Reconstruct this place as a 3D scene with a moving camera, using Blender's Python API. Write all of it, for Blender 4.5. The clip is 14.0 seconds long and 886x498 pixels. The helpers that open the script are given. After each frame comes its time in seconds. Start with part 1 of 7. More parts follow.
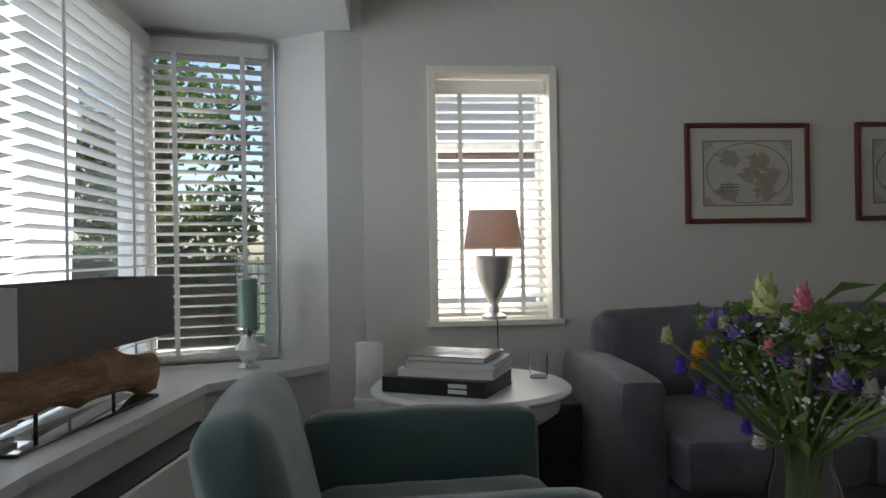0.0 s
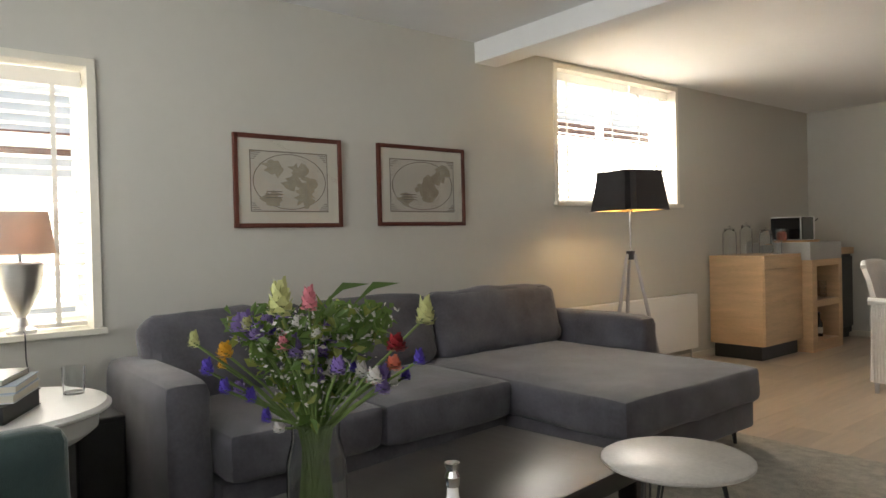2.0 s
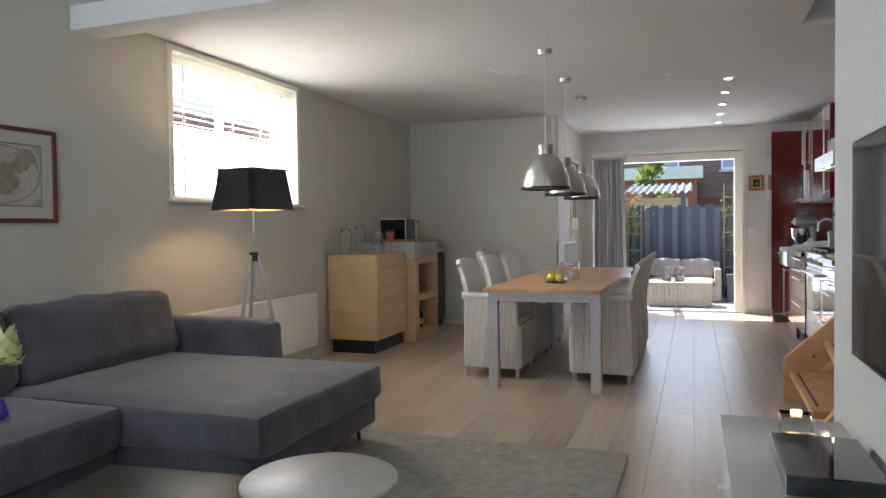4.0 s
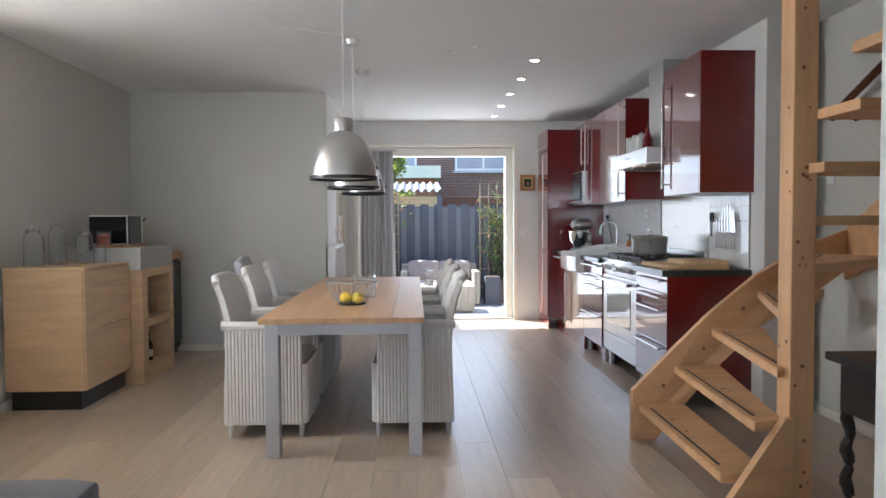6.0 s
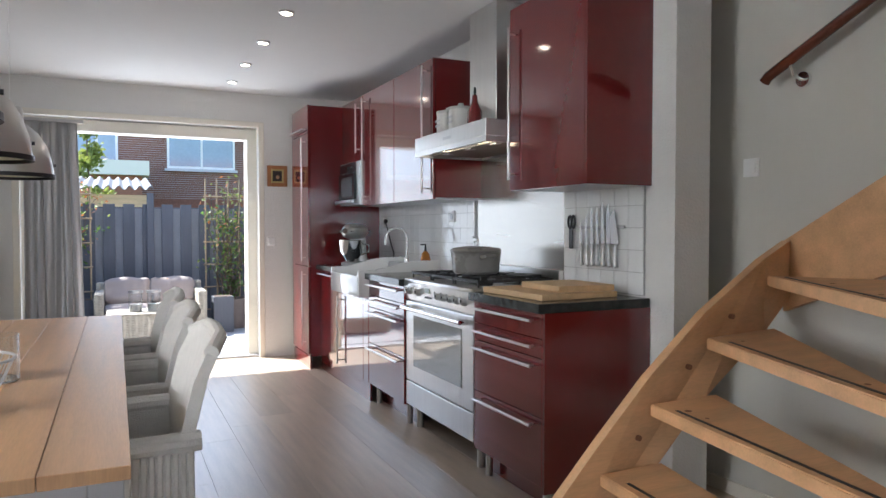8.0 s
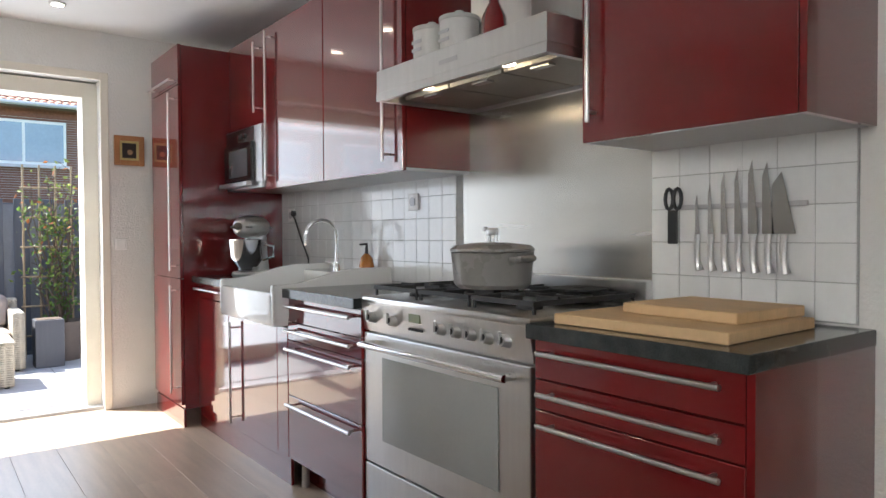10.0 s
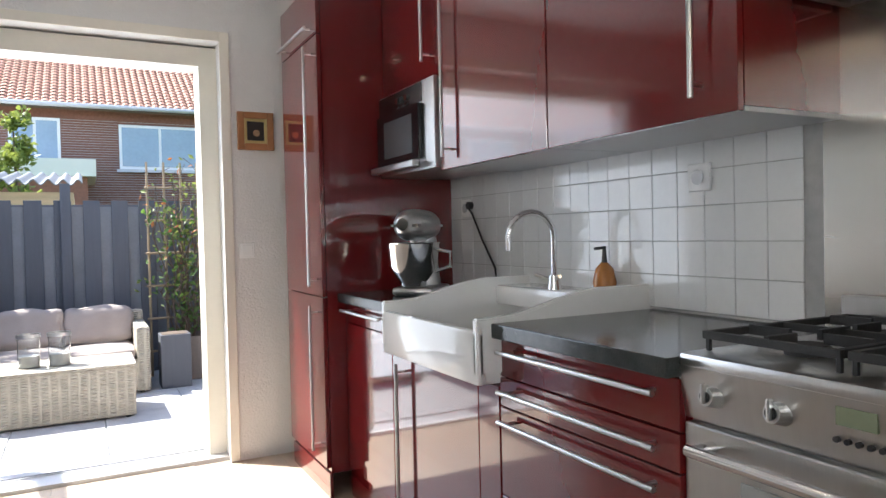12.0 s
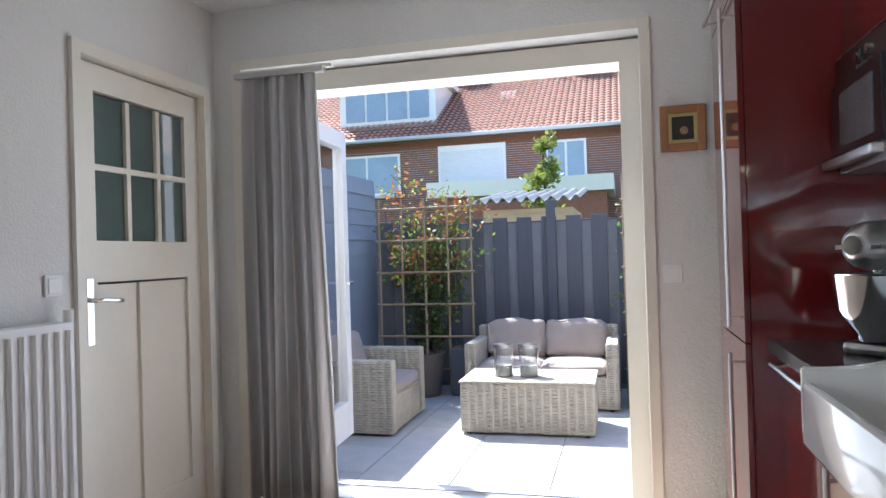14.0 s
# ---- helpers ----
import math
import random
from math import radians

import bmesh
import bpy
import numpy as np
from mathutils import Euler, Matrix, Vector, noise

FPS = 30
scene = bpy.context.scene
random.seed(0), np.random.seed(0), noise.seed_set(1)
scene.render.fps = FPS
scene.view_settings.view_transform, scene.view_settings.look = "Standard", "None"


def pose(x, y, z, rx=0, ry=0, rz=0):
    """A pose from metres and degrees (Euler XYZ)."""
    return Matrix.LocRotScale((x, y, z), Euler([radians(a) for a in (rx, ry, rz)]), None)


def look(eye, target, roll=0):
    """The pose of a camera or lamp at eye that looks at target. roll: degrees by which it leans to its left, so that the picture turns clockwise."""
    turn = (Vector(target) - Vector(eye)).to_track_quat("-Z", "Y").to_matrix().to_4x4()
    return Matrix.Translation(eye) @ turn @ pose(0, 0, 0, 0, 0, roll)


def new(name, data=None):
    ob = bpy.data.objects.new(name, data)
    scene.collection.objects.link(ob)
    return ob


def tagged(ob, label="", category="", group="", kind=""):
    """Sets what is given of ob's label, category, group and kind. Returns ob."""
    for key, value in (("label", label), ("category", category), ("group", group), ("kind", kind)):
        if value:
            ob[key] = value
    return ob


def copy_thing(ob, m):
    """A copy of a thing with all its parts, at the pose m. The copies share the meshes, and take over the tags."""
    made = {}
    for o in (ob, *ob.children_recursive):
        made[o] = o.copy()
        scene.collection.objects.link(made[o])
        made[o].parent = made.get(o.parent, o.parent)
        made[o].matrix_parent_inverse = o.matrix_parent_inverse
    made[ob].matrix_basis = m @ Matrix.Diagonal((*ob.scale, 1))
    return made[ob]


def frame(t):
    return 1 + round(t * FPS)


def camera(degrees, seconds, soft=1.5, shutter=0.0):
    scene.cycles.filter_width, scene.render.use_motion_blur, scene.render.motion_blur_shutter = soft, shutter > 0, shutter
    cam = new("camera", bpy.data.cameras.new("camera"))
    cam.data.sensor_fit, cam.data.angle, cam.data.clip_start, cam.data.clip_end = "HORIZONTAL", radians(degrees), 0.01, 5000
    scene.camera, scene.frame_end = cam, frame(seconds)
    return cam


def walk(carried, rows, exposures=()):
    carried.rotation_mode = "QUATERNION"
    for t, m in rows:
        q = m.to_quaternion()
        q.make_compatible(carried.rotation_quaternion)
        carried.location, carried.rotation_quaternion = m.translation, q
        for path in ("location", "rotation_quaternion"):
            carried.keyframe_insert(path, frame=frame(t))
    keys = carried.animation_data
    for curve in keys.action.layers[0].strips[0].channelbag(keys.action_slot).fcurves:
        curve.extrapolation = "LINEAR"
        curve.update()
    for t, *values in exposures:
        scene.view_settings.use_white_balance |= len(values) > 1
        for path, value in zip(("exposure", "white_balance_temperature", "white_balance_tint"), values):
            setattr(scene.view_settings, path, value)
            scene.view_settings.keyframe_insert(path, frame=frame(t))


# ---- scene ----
cam = camera(65.0, 14.0)
PATH = [
    (0, (3.331, 0.107, 1.105), (1.338, 0.267, 1.108), -0.9),
    (0.5, (3.355, 0.119, 1.112), (1.417, 0.611, 1.108), -1.3),
    (1, (3.413, 0.164, 1.115), (1.575, 0.953, 1.106), -1.7),
    (1.5, (3.442, 0.153, 1.131), (1.738, 1.2, 1.109), -1.5),
    (2, (3.469, 0.157, 1.126), (1.914, 1.414, 1.101), -1.4),
    (2.5, (3.469, 0.163, 1.131), (2.097, 1.617, 1.095), -1.2),
    (3, (3.47, 0.165, 1.139), (2.312, 1.795, 1.096), -1.1),
    (3.5, (3.424, 0.177, 1.13), (2.499, 1.949, 1.08), -0.9),
    (4, (3.293, 0.272, 1.161), (2.614, 2.152, 1.102), -0.8),
    (4.2, (3.224, 0.342, 1.181), (2.659, 2.259, 1.122), -0.4),
    (6.3, (2.618, 1.826, 1.21), (2.746, 3.821, 1.135), -0.5),
    (6.5, (2.611, 2.016, 1.225), (2.768, 4.008, 1.151), -0.6),
    (7, (2.647, 2.502, 1.21), (2.985, 4.472, 1.136), -0.4),
    (7.5, (2.679, 3.017, 1.222), (3.277, 4.924, 1.153), -0.2),
    (8, (2.681, 3.509, 1.198), (3.531, 5.318, 1.14), 0.0),
    (8.2, (2.688, 3.687, 1.183), (3.648, 5.441, 1.13), 0.1),
    (10.3, (2.978, 5.382, 1.125), (4.182, 6.97, 1.083), -0.4),
    (10.5, (2.99, 5.525, 1.121), (4.203, 7.109, 1.079), -0.5),
    (11, (3.031, 5.856, 1.108), (4.256, 7.436, 1.069), -0.6),
    (11.5, (3.134, 6.158, 1.118), (4.276, 7.799, 1.073), -0.9),
    (12, (3.243, 6.434, 1.139), (4.162, 8.21, 1.096), -1.3),
    (12.5, (3.375, 6.611, 1.147), (3.963, 8.523, 1.113), -1.8),
    (13, (3.54, 6.768, 1.178), (3.769, 8.755, 1.164), -1.8),
    (13.5, (3.697, 6.892, 1.184), (3.593, 8.889, 1.182), -1.9),
    (14, (3.793, 6.968, 1.188), (3.29, 8.903, 1.203), -1.7),
]
# exposure and white balance follow the clip's own camera
walk(cam, [(t, look(e, g, r)) for t, e, g, r in PATH],
     [(0, 0.35, 6200, 10), (0.5, 0.95, 6600, 10), (1.0, 1.15, 6800, 10), (2.0, 1.5, 6900, 10), (3.1, 1.95, 6300, 10), (3.8, 1.6, 6100, 10), (4.2, 1.25, 5900, 10), (6.3, 1.72, 5800, 10), (8.2, 1.68, 5850, 10), (10.3, 1.78, 6200, 10), (11.5, 1.74, 6150, 10), (12.5, 1.5, 6000, 10), (14, 1.42, 5750, 10)])

# ---- world, sun, window light ----
world = bpy.data.worlds.new("sky")
scene.world = world
world.use_nodes = True
wn = world.node_tree
sky = wn.nodes.new("ShaderNodeTexSky")
sky.sky_type = 'NISHITA'
sky.sun_disc = False
SUN_FROM = Vector((-0.55, 0.50, 1.0)).normalized()
sky.sun_elevation = math.asin(SUN_FROM.z)
sky.sun_rotation = math.atan2(SUN_FROM.x, SUN_FROM.y)
bgn = wn.nodes["Background"]
bgn.inputs["Strength"].default_value = 0.15
wn.links.new(sky.outputs[0], bgn.inputs["Color"])
sun = new("sun", bpy.data.lights.new("sun", 'SUN'))
sun.data.energy, sun.data.angle, sun.data.color = 5.0, radians(0.5), (1, 0.95, 0.87)
sun.matrix_world = look(SUN_FROM * 30, (0, 0, 0))


def window_light(name, eye, target, w, h, watts, color=(0.9, 0.95, 1.0)):
    d = bpy.data.lights.new(name, 'AREA')
    d.shape, d.size, d.size_y, d.energy, d.color = 'RECTANGLE', w, h, watts, color
    ob = new(name, d)
    ob.matrix_world = look(eye, target)
    return ob


window_light("bay_window_light", (1.7, -1.2, 1.4), (1.7, 3, 1.2), 2.8, 1.5, 25)
window_light("side_window_light", (-0.22, 0.62, 1.4), (3, 0.62, 1.2), 0.55, 1.1, 6, (1, 0.96, 0.9))
window_light("high_window_light", (-0.22, 4.85, 1.9), (3, 4.85, 1.6), 1.5, 1.0, 28, (1, 0.97, 0.93))
window_light("garden_door_light", (2.93, 10.46, 1.2), (2.93, 6, 1.7), 1.7, 1.85, 8)

# ---- materials ----


def mat(name, color, rough=0.6, metal=0.0, var=0.08, scale=6.0, bump=0.0, bscale=60.0, stretch=(1, 1, 1), coat=0.0, spec=0.5, rnd=0.0, fine=0.5):
    """Procedural surface: base colour varied at two scales, fine relief, per-object shade."""
    m = bpy.data.materials.new(name)
    m.use_nodes = True
    nt = m.node_tree
    b = nt.nodes["Principled BSDF"]
    b.inputs["Metallic"].default_value = metal
    b.inputs["Specular IOR Level"].default_value = spec
    b.inputs["Coat Weight"].default_value = coat
    b.inputs["Coat Roughness"].default_value = 0.05
    tc = nt.nodes.new("ShaderNodeTexCoord")
    mp = nt.nodes.new("ShaderNodeMapping")
    mp.inputs["Scale"].default_value = stretch
    nt.links.new(tc.outputs["Object"], mp.inputs["Vector"])
    n1 = nt.nodes.new("ShaderNodeTexNoise")
    n1.inputs["Scale"].default_value, n1.inputs["Detail"].default_value = scale, 6
    n2 = nt.nodes.new("ShaderNodeTexNoise")
    n2.inputs["Scale"].default_value, n2.inputs["Detail"].default_value = scale * 11, 4
    for n in (n1, n2):
        nt.links.new(mp.outputs[0], n.inputs["Vector"])
    mx = nt.nodes.new("ShaderNodeMath")
    mx.operation = 'MULTIPLY_ADD'
    nt.links.new(n2.outputs["Fac"], mx.inputs[0])
    mx.inputs[1].default_value = fine
    nt.links.new(n1.outputs["Fac"], mx.inputs[2])
    last = mx
    if rnd:
        oi = nt.nodes.new("ShaderNodeObjectInfo")
        ad = nt.nodes.new("ShaderNodeMath")
        ad.operation = 'MULTIPLY_ADD'
        nt.links.new(oi.outputs["Random"], ad.inputs[0])
        ad.inputs[1].default_value = rnd
        nt.links.new(mx.outputs[0], ad.inputs[2])
        last = ad
    rp = nt.nodes.new("ShaderNodeMapRange")
    mid = 0.5 + 0.5 * fine + rnd / 2
    rp.inputs["From Min"].default_value, rp.inputs["From Max"].default_value = mid - 0.35, mid + 0.35
    rp.inputs["To Min"].default_value, rp.inputs["To Max"].default_value = 1 - var, 1 + var
    nt.links.new(last.outputs[0], rp.inputs["Value"])
    cm = nt.nodes.new("ShaderNodeVectorMath")
    cm.operation = 'SCALE'
    cm.inputs[0].default_value = color
    nt.links.new(rp.outputs[0], cm.inputs["Scale"])
    nt.links.new(cm.outputs[0], b.inputs["Base Color"])
    rr = nt.nodes.new("ShaderNodeMapRange")
    rr.inputs["To Min"].default_value, rr.inputs["To Max"].default_value = max(0.02, rough * 0.85), min(1, rough * 1.15)
    nt.links.new(n1.outputs["Fac"], rr.inputs["Value"])
    nt.links.new(rr.outputs[0], b.inputs["Roughness"])
    if bump:
        nb = nt.nodes.new("ShaderNodeTexNoise")
        nb.inputs["Scale"].default_value, nb.inputs["Detail"].default_value = bscale, 3
        nt.links.new(mp.outputs[0], nb.inputs["Vector"])
        bp = nt.nodes.new("ShaderNodeBump")
        bp.inputs["Strength"].default_value, bp.inputs["Distance"].default_value = bump, 0.01
        nt.links.new(nb.outputs["Fac"], bp.inputs["Height"])
        nt.links.new(bp.outputs[0], b.inputs["Normal"])
    return m


def wave_bump(m, scale, axis='X', strength=0.6, dist=0.01, second=None):
    """Adds ribs (woven or corrugated relief) to a material."""
    nt = m.node_tree
    b = nt.nodes["Principled BSDF"]
    tc = nt.nodes.new("ShaderNodeTexCoord")
    out = None
    for ax, sc in [(axis, scale)] + ([second] if second else []):
        w = nt.nodes.new("ShaderNodeTexWave")
        w.bands_direction, w.inputs["Scale"].default_value = ax, sc
        w.inputs["Distortion"].default_value = 0.4
        nt.links.new(tc.outputs["Object"], w.inputs["Vector"])
        if out is None:
            out = w.outputs["Fac"]
        else:
            mu = nt.nodes.new("ShaderNodeMath")
            mu.operation = 'MULTIPLY'
            nt.links.new(out, mu.inputs[0])
            nt.links.new(w.outputs["Fac"], mu.inputs[1])
            out = mu.outputs[0]
    bp = nt.nodes.new("ShaderNodeBump")
    bp.inputs["Strength"].default_value, bp.inputs["Distance"].default_value = strength, dist
    nt.links.new(out, bp.inputs["Height"])
    if b.inputs["Normal"].links:
        nt.links.new(b.inputs["Normal"].links[0].from_socket, bp.inputs["Normal"])
    nt.links.new(bp.outputs[0], b.inputs["Normal"])
    return m


def glass(name, color=(0.96, 0.98, 0.98), rough=0.0):
    m = bpy.data.materials.new(name)
    m.use_nodes = True
    b = m.node_tree.nodes["Principled BSDF"]
    b.inputs["Base Color"].default_value = (*color, 1)
    b.inputs["Roughness"].default_value, b.inputs["Transmission Weight"].default_value, b.inputs["IOR"].default_value = rough, 1.0, 1.45
    return m


def glow(name, color, strength):
    m = bpy.data.materials.new(name)
    m.use_nodes = True
    b = m.node_tree.nodes["Principled BSDF"]
    b.inputs["Base Color"].default_value = (*color, 1)
    b.inputs["Emission Color"].default_value, b.inputs["Emission Strength"].default_value = (*color, 1), strength
    return m


def translucent(m, color, amount=0.4):
    nt = m.node_tree
    b = nt.nodes["Principled BSDF"]
    out = nt.nodes["Material Output"]
    tr = nt.nodes.new("ShaderNodeBsdfTranslucent")
    tr.inputs["Color"].default_value = (*color, 1)
    mix = nt.nodes.new("ShaderNodeMixShader")
    mix.inputs[0].default_value = amount
    nt.links.new(b.outputs[0], mix.inputs[1])
    nt.links.new(tr.outputs[0], mix.inputs[2])
    nt.links.new(mix.outputs[0], out.inputs["Surface"])
    return m


M_WALL = mat("greige_wall_paint", (0.60, 0.585, 0.53), 0.85, var=0.03, scale=1.5, bump=0.15, bscale=180)
M_WHITE_WALL = mat("white_wall_plaster", (0.74, 0.73, 0.70), 0.85, var=0.03, scale=2, bump=0.35, bscale=90)
M_CEIL = mat("white_ceiling_paint", (0.82, 0.82, 0.81), 0.9, var=0.02, scale=1.2, bump=0.1, bscale=120)
M_TRIM = mat("cream_gloss_paint", (0.80, 0.76, 0.66), 0.35, var=0.03, scale=4, bump=0.05, bscale=40)
M_WHITE = mat("white_gloss_paint", (0.82, 0.82, 0.80), 0.35, var=0.03, scale=4, bump=0.05, bscale=40)
M_PLANK = mat("oiled_oak_plank", (0.50, 0.405, 0.31), 0.30, var=0.18, scale=3, bump=0.12, bscale=30, stretch=(9, 0.8, 1), rnd=0.5)
M_GAP = mat("dark_floor_bed", (0.20, 0.15, 0.11), 0.9)
M_OAK = mat("light_oak", (0.62, 0.42, 0.24), 0.5, var=0.22, scale=2.2, bump=0.08, bscale=25, stretch=(1, 1, 9), rnd=0.2)
M_TABLE = mat("table_oak", (0.58, 0.34, 0.17), 0.42, var=0.2, scale=2.5, bump=0.06, bscale=25, stretch=(9, 0.8, 1), rnd=0.3)
M_PINE = mat("pine_wood", (0.68, 0.40, 0.20), 0.5, var=0.22, scale=2, bump=0.05, bscale=25, stretch=(1, 6, 6), rnd=0.15)
M_PINE_V = mat("pine_wood_upright", (0.68, 0.40, 0.20), 0.5, var=0.22, scale=2, bump=0.05, bscale=25, stretch=(8, 8, 0.7))
M_KNOT = mat("pine_knot", (0.25, 0.11, 0.05), 0.6, var=0.3, scale=60)
M_RED = mat("red_gloss_lacquer", (0.145, 0.008, 0.009), 0.10, var=0.03, scale=3, coat=1.0)
M_STEEL = mat("brushed_steel", (0.62, 0.62, 0.61), 0.30, metal=1.0, var=0.06, scale=3, bump=0.03, bscale=120, stretch=(1, 12, 1))
M_SPLASH = mat("brushed_steel_panel", (0.54, 0.52, 0.48), 0.26, metal=1.0, var=0.05, scale=2, bump=0.02, bscale=120, stretch=(1, 1, 14))
M_SPLASH.node_tree.nodes["Principled BSDF"].inputs["Anisotropic"].default_value = 0.85
M_CHROME = mat("chrome", (0.80, 0.80, 0.80), 0.10, metal=1.0, var=0.03)
M_ALU = mat("brushed_aluminium", (0.66, 0.65, 0.63), 0.33, metal=1.0, var=0.05, scale=3, bump=0.02, bscale=140, stretch=(1, 1, 12))
M_STEELGREY = mat("grey_powder_coat", (0.50, 0.50, 0.51), 0.42, metal=0.3, var=0.04)
M_BLACKSTONE = mat("black_granite", (0.035, 0.04, 0.04), 0.14, var=0.5, scale=25, fine=1.0)
M_BLACK = mat("black_plastic", (0.02, 0.02, 0.022), 0.4, var=0.2)
M_BLACKGLOSS = mat("black_glass", (0.008, 0.009, 0.011), 0.05, var=0.1, coat=0.5)
M_IRON = mat("cast_iron", (0.03, 0.03, 0.03), 0.55, var=0.3, bump=0.2, bscale=150)
M_CERAMIC = mat("white_glazed_ceramic", (0.84, 0.84, 0.82), 0.12, var=0.02, coat=0.6)
M_TILE = mat("white_glazed_tile", (0.80, 0.81, 0.80), 0.10, var=0.04, scale=5, bump=0.08, bscale=14, coat=0.5, rnd=0.4)
M_GROUT = mat("grey_grout", (0.42, 0.42, 0.41), 0.9, var=0.15, scale=30)
M_VELVET = mat("grey_velvet", (0.10, 0.097, 0.115), 0.7, var=0.55, scale=6, bump=0.25, bscale=220, fine=0.3)
M_VELVET.node_tree.nodes["Principled BSDF"].inputs["Sheen Weight"].default_value = 0.35
M_VELVET.node_tree.nodes["Principled BSDF"].inputs["Sheen Roughness"].default_value = 0.4
M_GREEN = mat("teal_green_velvet", (0.045, 0.085, 0.085), 0.7, var=0.2, scale=6, bump=0.25, bscale=220)
M_GREEN.node_tree.nodes["Principled BSDF"].inputs["Sheen Weight"].default_value = 0.6
M_RUG = mat("grey_shag_rug", (0.42, 0.40, 0.35), 0.95, var=0.35, scale=20, bump=1.0, bscale=110, fine=1.0)
M_DARKWOOD = mat("dark_stained_wood", (0.018, 0.014, 0.012), 0.32, var=0.3, scale=4, stretch=(1, 8, 1), bump=0.05)
M_MARBLE = mat("grey_marble", (0.50, 0.48, 0.45), 0.35, var=0.15, scale=7, fine=0.8)
M_CONCRETE = mat("grey_concrete", (0.46, 0.46, 0.44), 0.8, var=0.12, scale=5, bump=0.15)
M_LOOM = wave_bump(mat("white_woven_loom", (0.70, 0.68, 0.64), 0.75, var=0.08, scale=12), 13, 'DIAGONAL', 0.0, 0.001)
M_LOOMRIB = mat("white_loom_rib", (0.72, 0.70, 0.66), 0.75, var=0.08, scale=30, bump=0.4, bscale=200)
M_RATTAN = wave_bump(mat("beige_rattan", (0.48, 0.43, 0.34), 0.7, var=0.2, scale=14, bump=0.2, bscale=150), 16, 'Z', 0.9, 0.012, ('X', 5))
M_CUSHION = mat("beige_outdoor_fabric", (0.38, 0.32, 0.28), 0.9, var=0.08, scale=8, bump=0.2, bscale=250)
M_CURTAIN = translucent(mat("grey_linen", (0.60, 0.58, 0.56), 0.9, var=0.1, scale=20, bump=0.2, bscale=300, stretch=(1, 1, 0.3)), (0.6, 0.58, 0.56), 0.35)
M_SLAT = translucent(mat("white_painted_slat", (0.82, 0.81, 0.78), 0.45, var=0.03), (0.88, 0.85, 0.80), 0.25)
M_SHADE = translucent(mat("taupe_lampshade_linen", (0.50, 0.45, 0.41), 0.9, var=0.06, scale=20, bump=0.2, bscale=300), (0.75, 0.62, 0.53), 0.35)
M_DARKSHADE = mat("charcoal_lampshade", (0.035, 0.032, 0.034), 0.85, var=0.1, scale=20, bump=0.2, bscale=300)
M_GOLDLINING = mat("gold_lampshade_lining", (0.75, 0.55, 0.25), 0.5, var=0.05)
M_MAHOG = mat("mahogany_frame", (0.12, 0.03, 0.018), 0.35, var=0.2, scale=12)
M_MAT = mat("cream_mount_board", (0.72, 0.68, 0.58), 0.9, var=0.02)
M_MAP = mat("aged_map_paper", (0.62, 0.58, 0.50), 0.9, var=0.12, scale=9)
M_MAPLAND = mat("map_land_tint", (0.40, 0.35, 0.26), 0.9, var=0.25, scale=25)
M_MAPINK = mat("map_ink", (0.22, 0.19, 0.15), 0.9, var=0.2, scale=40)
M_GLASS = glass("clear_glass")
M_PANE = glass("window_glass", (1, 1, 1))
M_PETALGLASS = glass("water_in_glass", (0.92, 0.97, 0.93))
M_FENCE = mat("anthracite_fence_board", (0.10, 0.105, 0.12), 0.7, var=0.15, scale=4, bump=0.15, stretch=(8, 8, 0.6), rnd=0.4)
M_FENCEB = mat("grey_back_board", (0.20, 0.205, 0.22), 0.75, var=0.15, scale=4, bump=0.1)
M_SIDING = mat("blue_grey_siding", (0.24, 0.28, 0.34), 0.65, var=0.1, scale=3, rnd=0.2)
M_PAVER = mat("pale_grey_paver", (0.46, 0.46, 0.46), 0.85, var=0.14, scale=6, bump=0.15, bscale=140, rnd=0.3)
M_BRICKW = mat("brown_red_brick", (0.24, 0.105, 0.07), 0.85, var=0.3, scale=14, bump=0.3, bscale=90, rnd=0.6)
M_ROOFTILE = mat("orange_clay_tile", (0.50, 0.25, 0.17), 0.7, var=0.35, scale=3, bump=0.1)
M_LEAF = translucent(mat("green_leaf", (0.07, 0.13, 0.03), 0.5, var=0.5, scale=7), (0.16, 0.28, 0.05), 0.35)
M_LEAFLIGHT = translucent(mat("yellow_green_leaf", (0.20, 0.24, 0.06), 0.5, var=0.4, scale=7), (0.35, 0.40, 0.08), 0.35)
M_LEAFRED = translucent(mat("red_orange_leaf", (0.36, 0.12, 0.04), 0.5, var=0.4, scale=9), (0.5, 0.2, 0.06), 0.35)
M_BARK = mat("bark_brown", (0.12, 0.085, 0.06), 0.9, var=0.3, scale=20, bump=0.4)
M_BAMBOO = mat("bamboo_cane", (0.34, 0.25, 0.15), 0.6, var=0.2, scale=20)
M_TERRACOTTA = mat("grey_brown_clay_pot", (0.17, 0.14, 0.12), 0.75, var=0.15, scale=8, bump=0.1)
M_DRIFT = mat("driftwood", (0.36, 0.22, 0.13), 0.9, var=0.55, scale=5, bump=1.0, bscale=22, stretch=(1, 6, 6))
M_BEECH = mat("beech_board", (0.62, 0.42, 0.22), 0.55, var=0.15, scale=3, stretch=(8, 1, 1))
M_POT = mat("grey_enamel", (0.24, 0.23, 0.215), 0.28, var=0.06, coat=0.3)
M_GRASS = mat("lawn", (0.08, 0.12, 0.04), 0.9, var=0.4, scale=3, bump=0.5)

# ---- mesh helpers ----


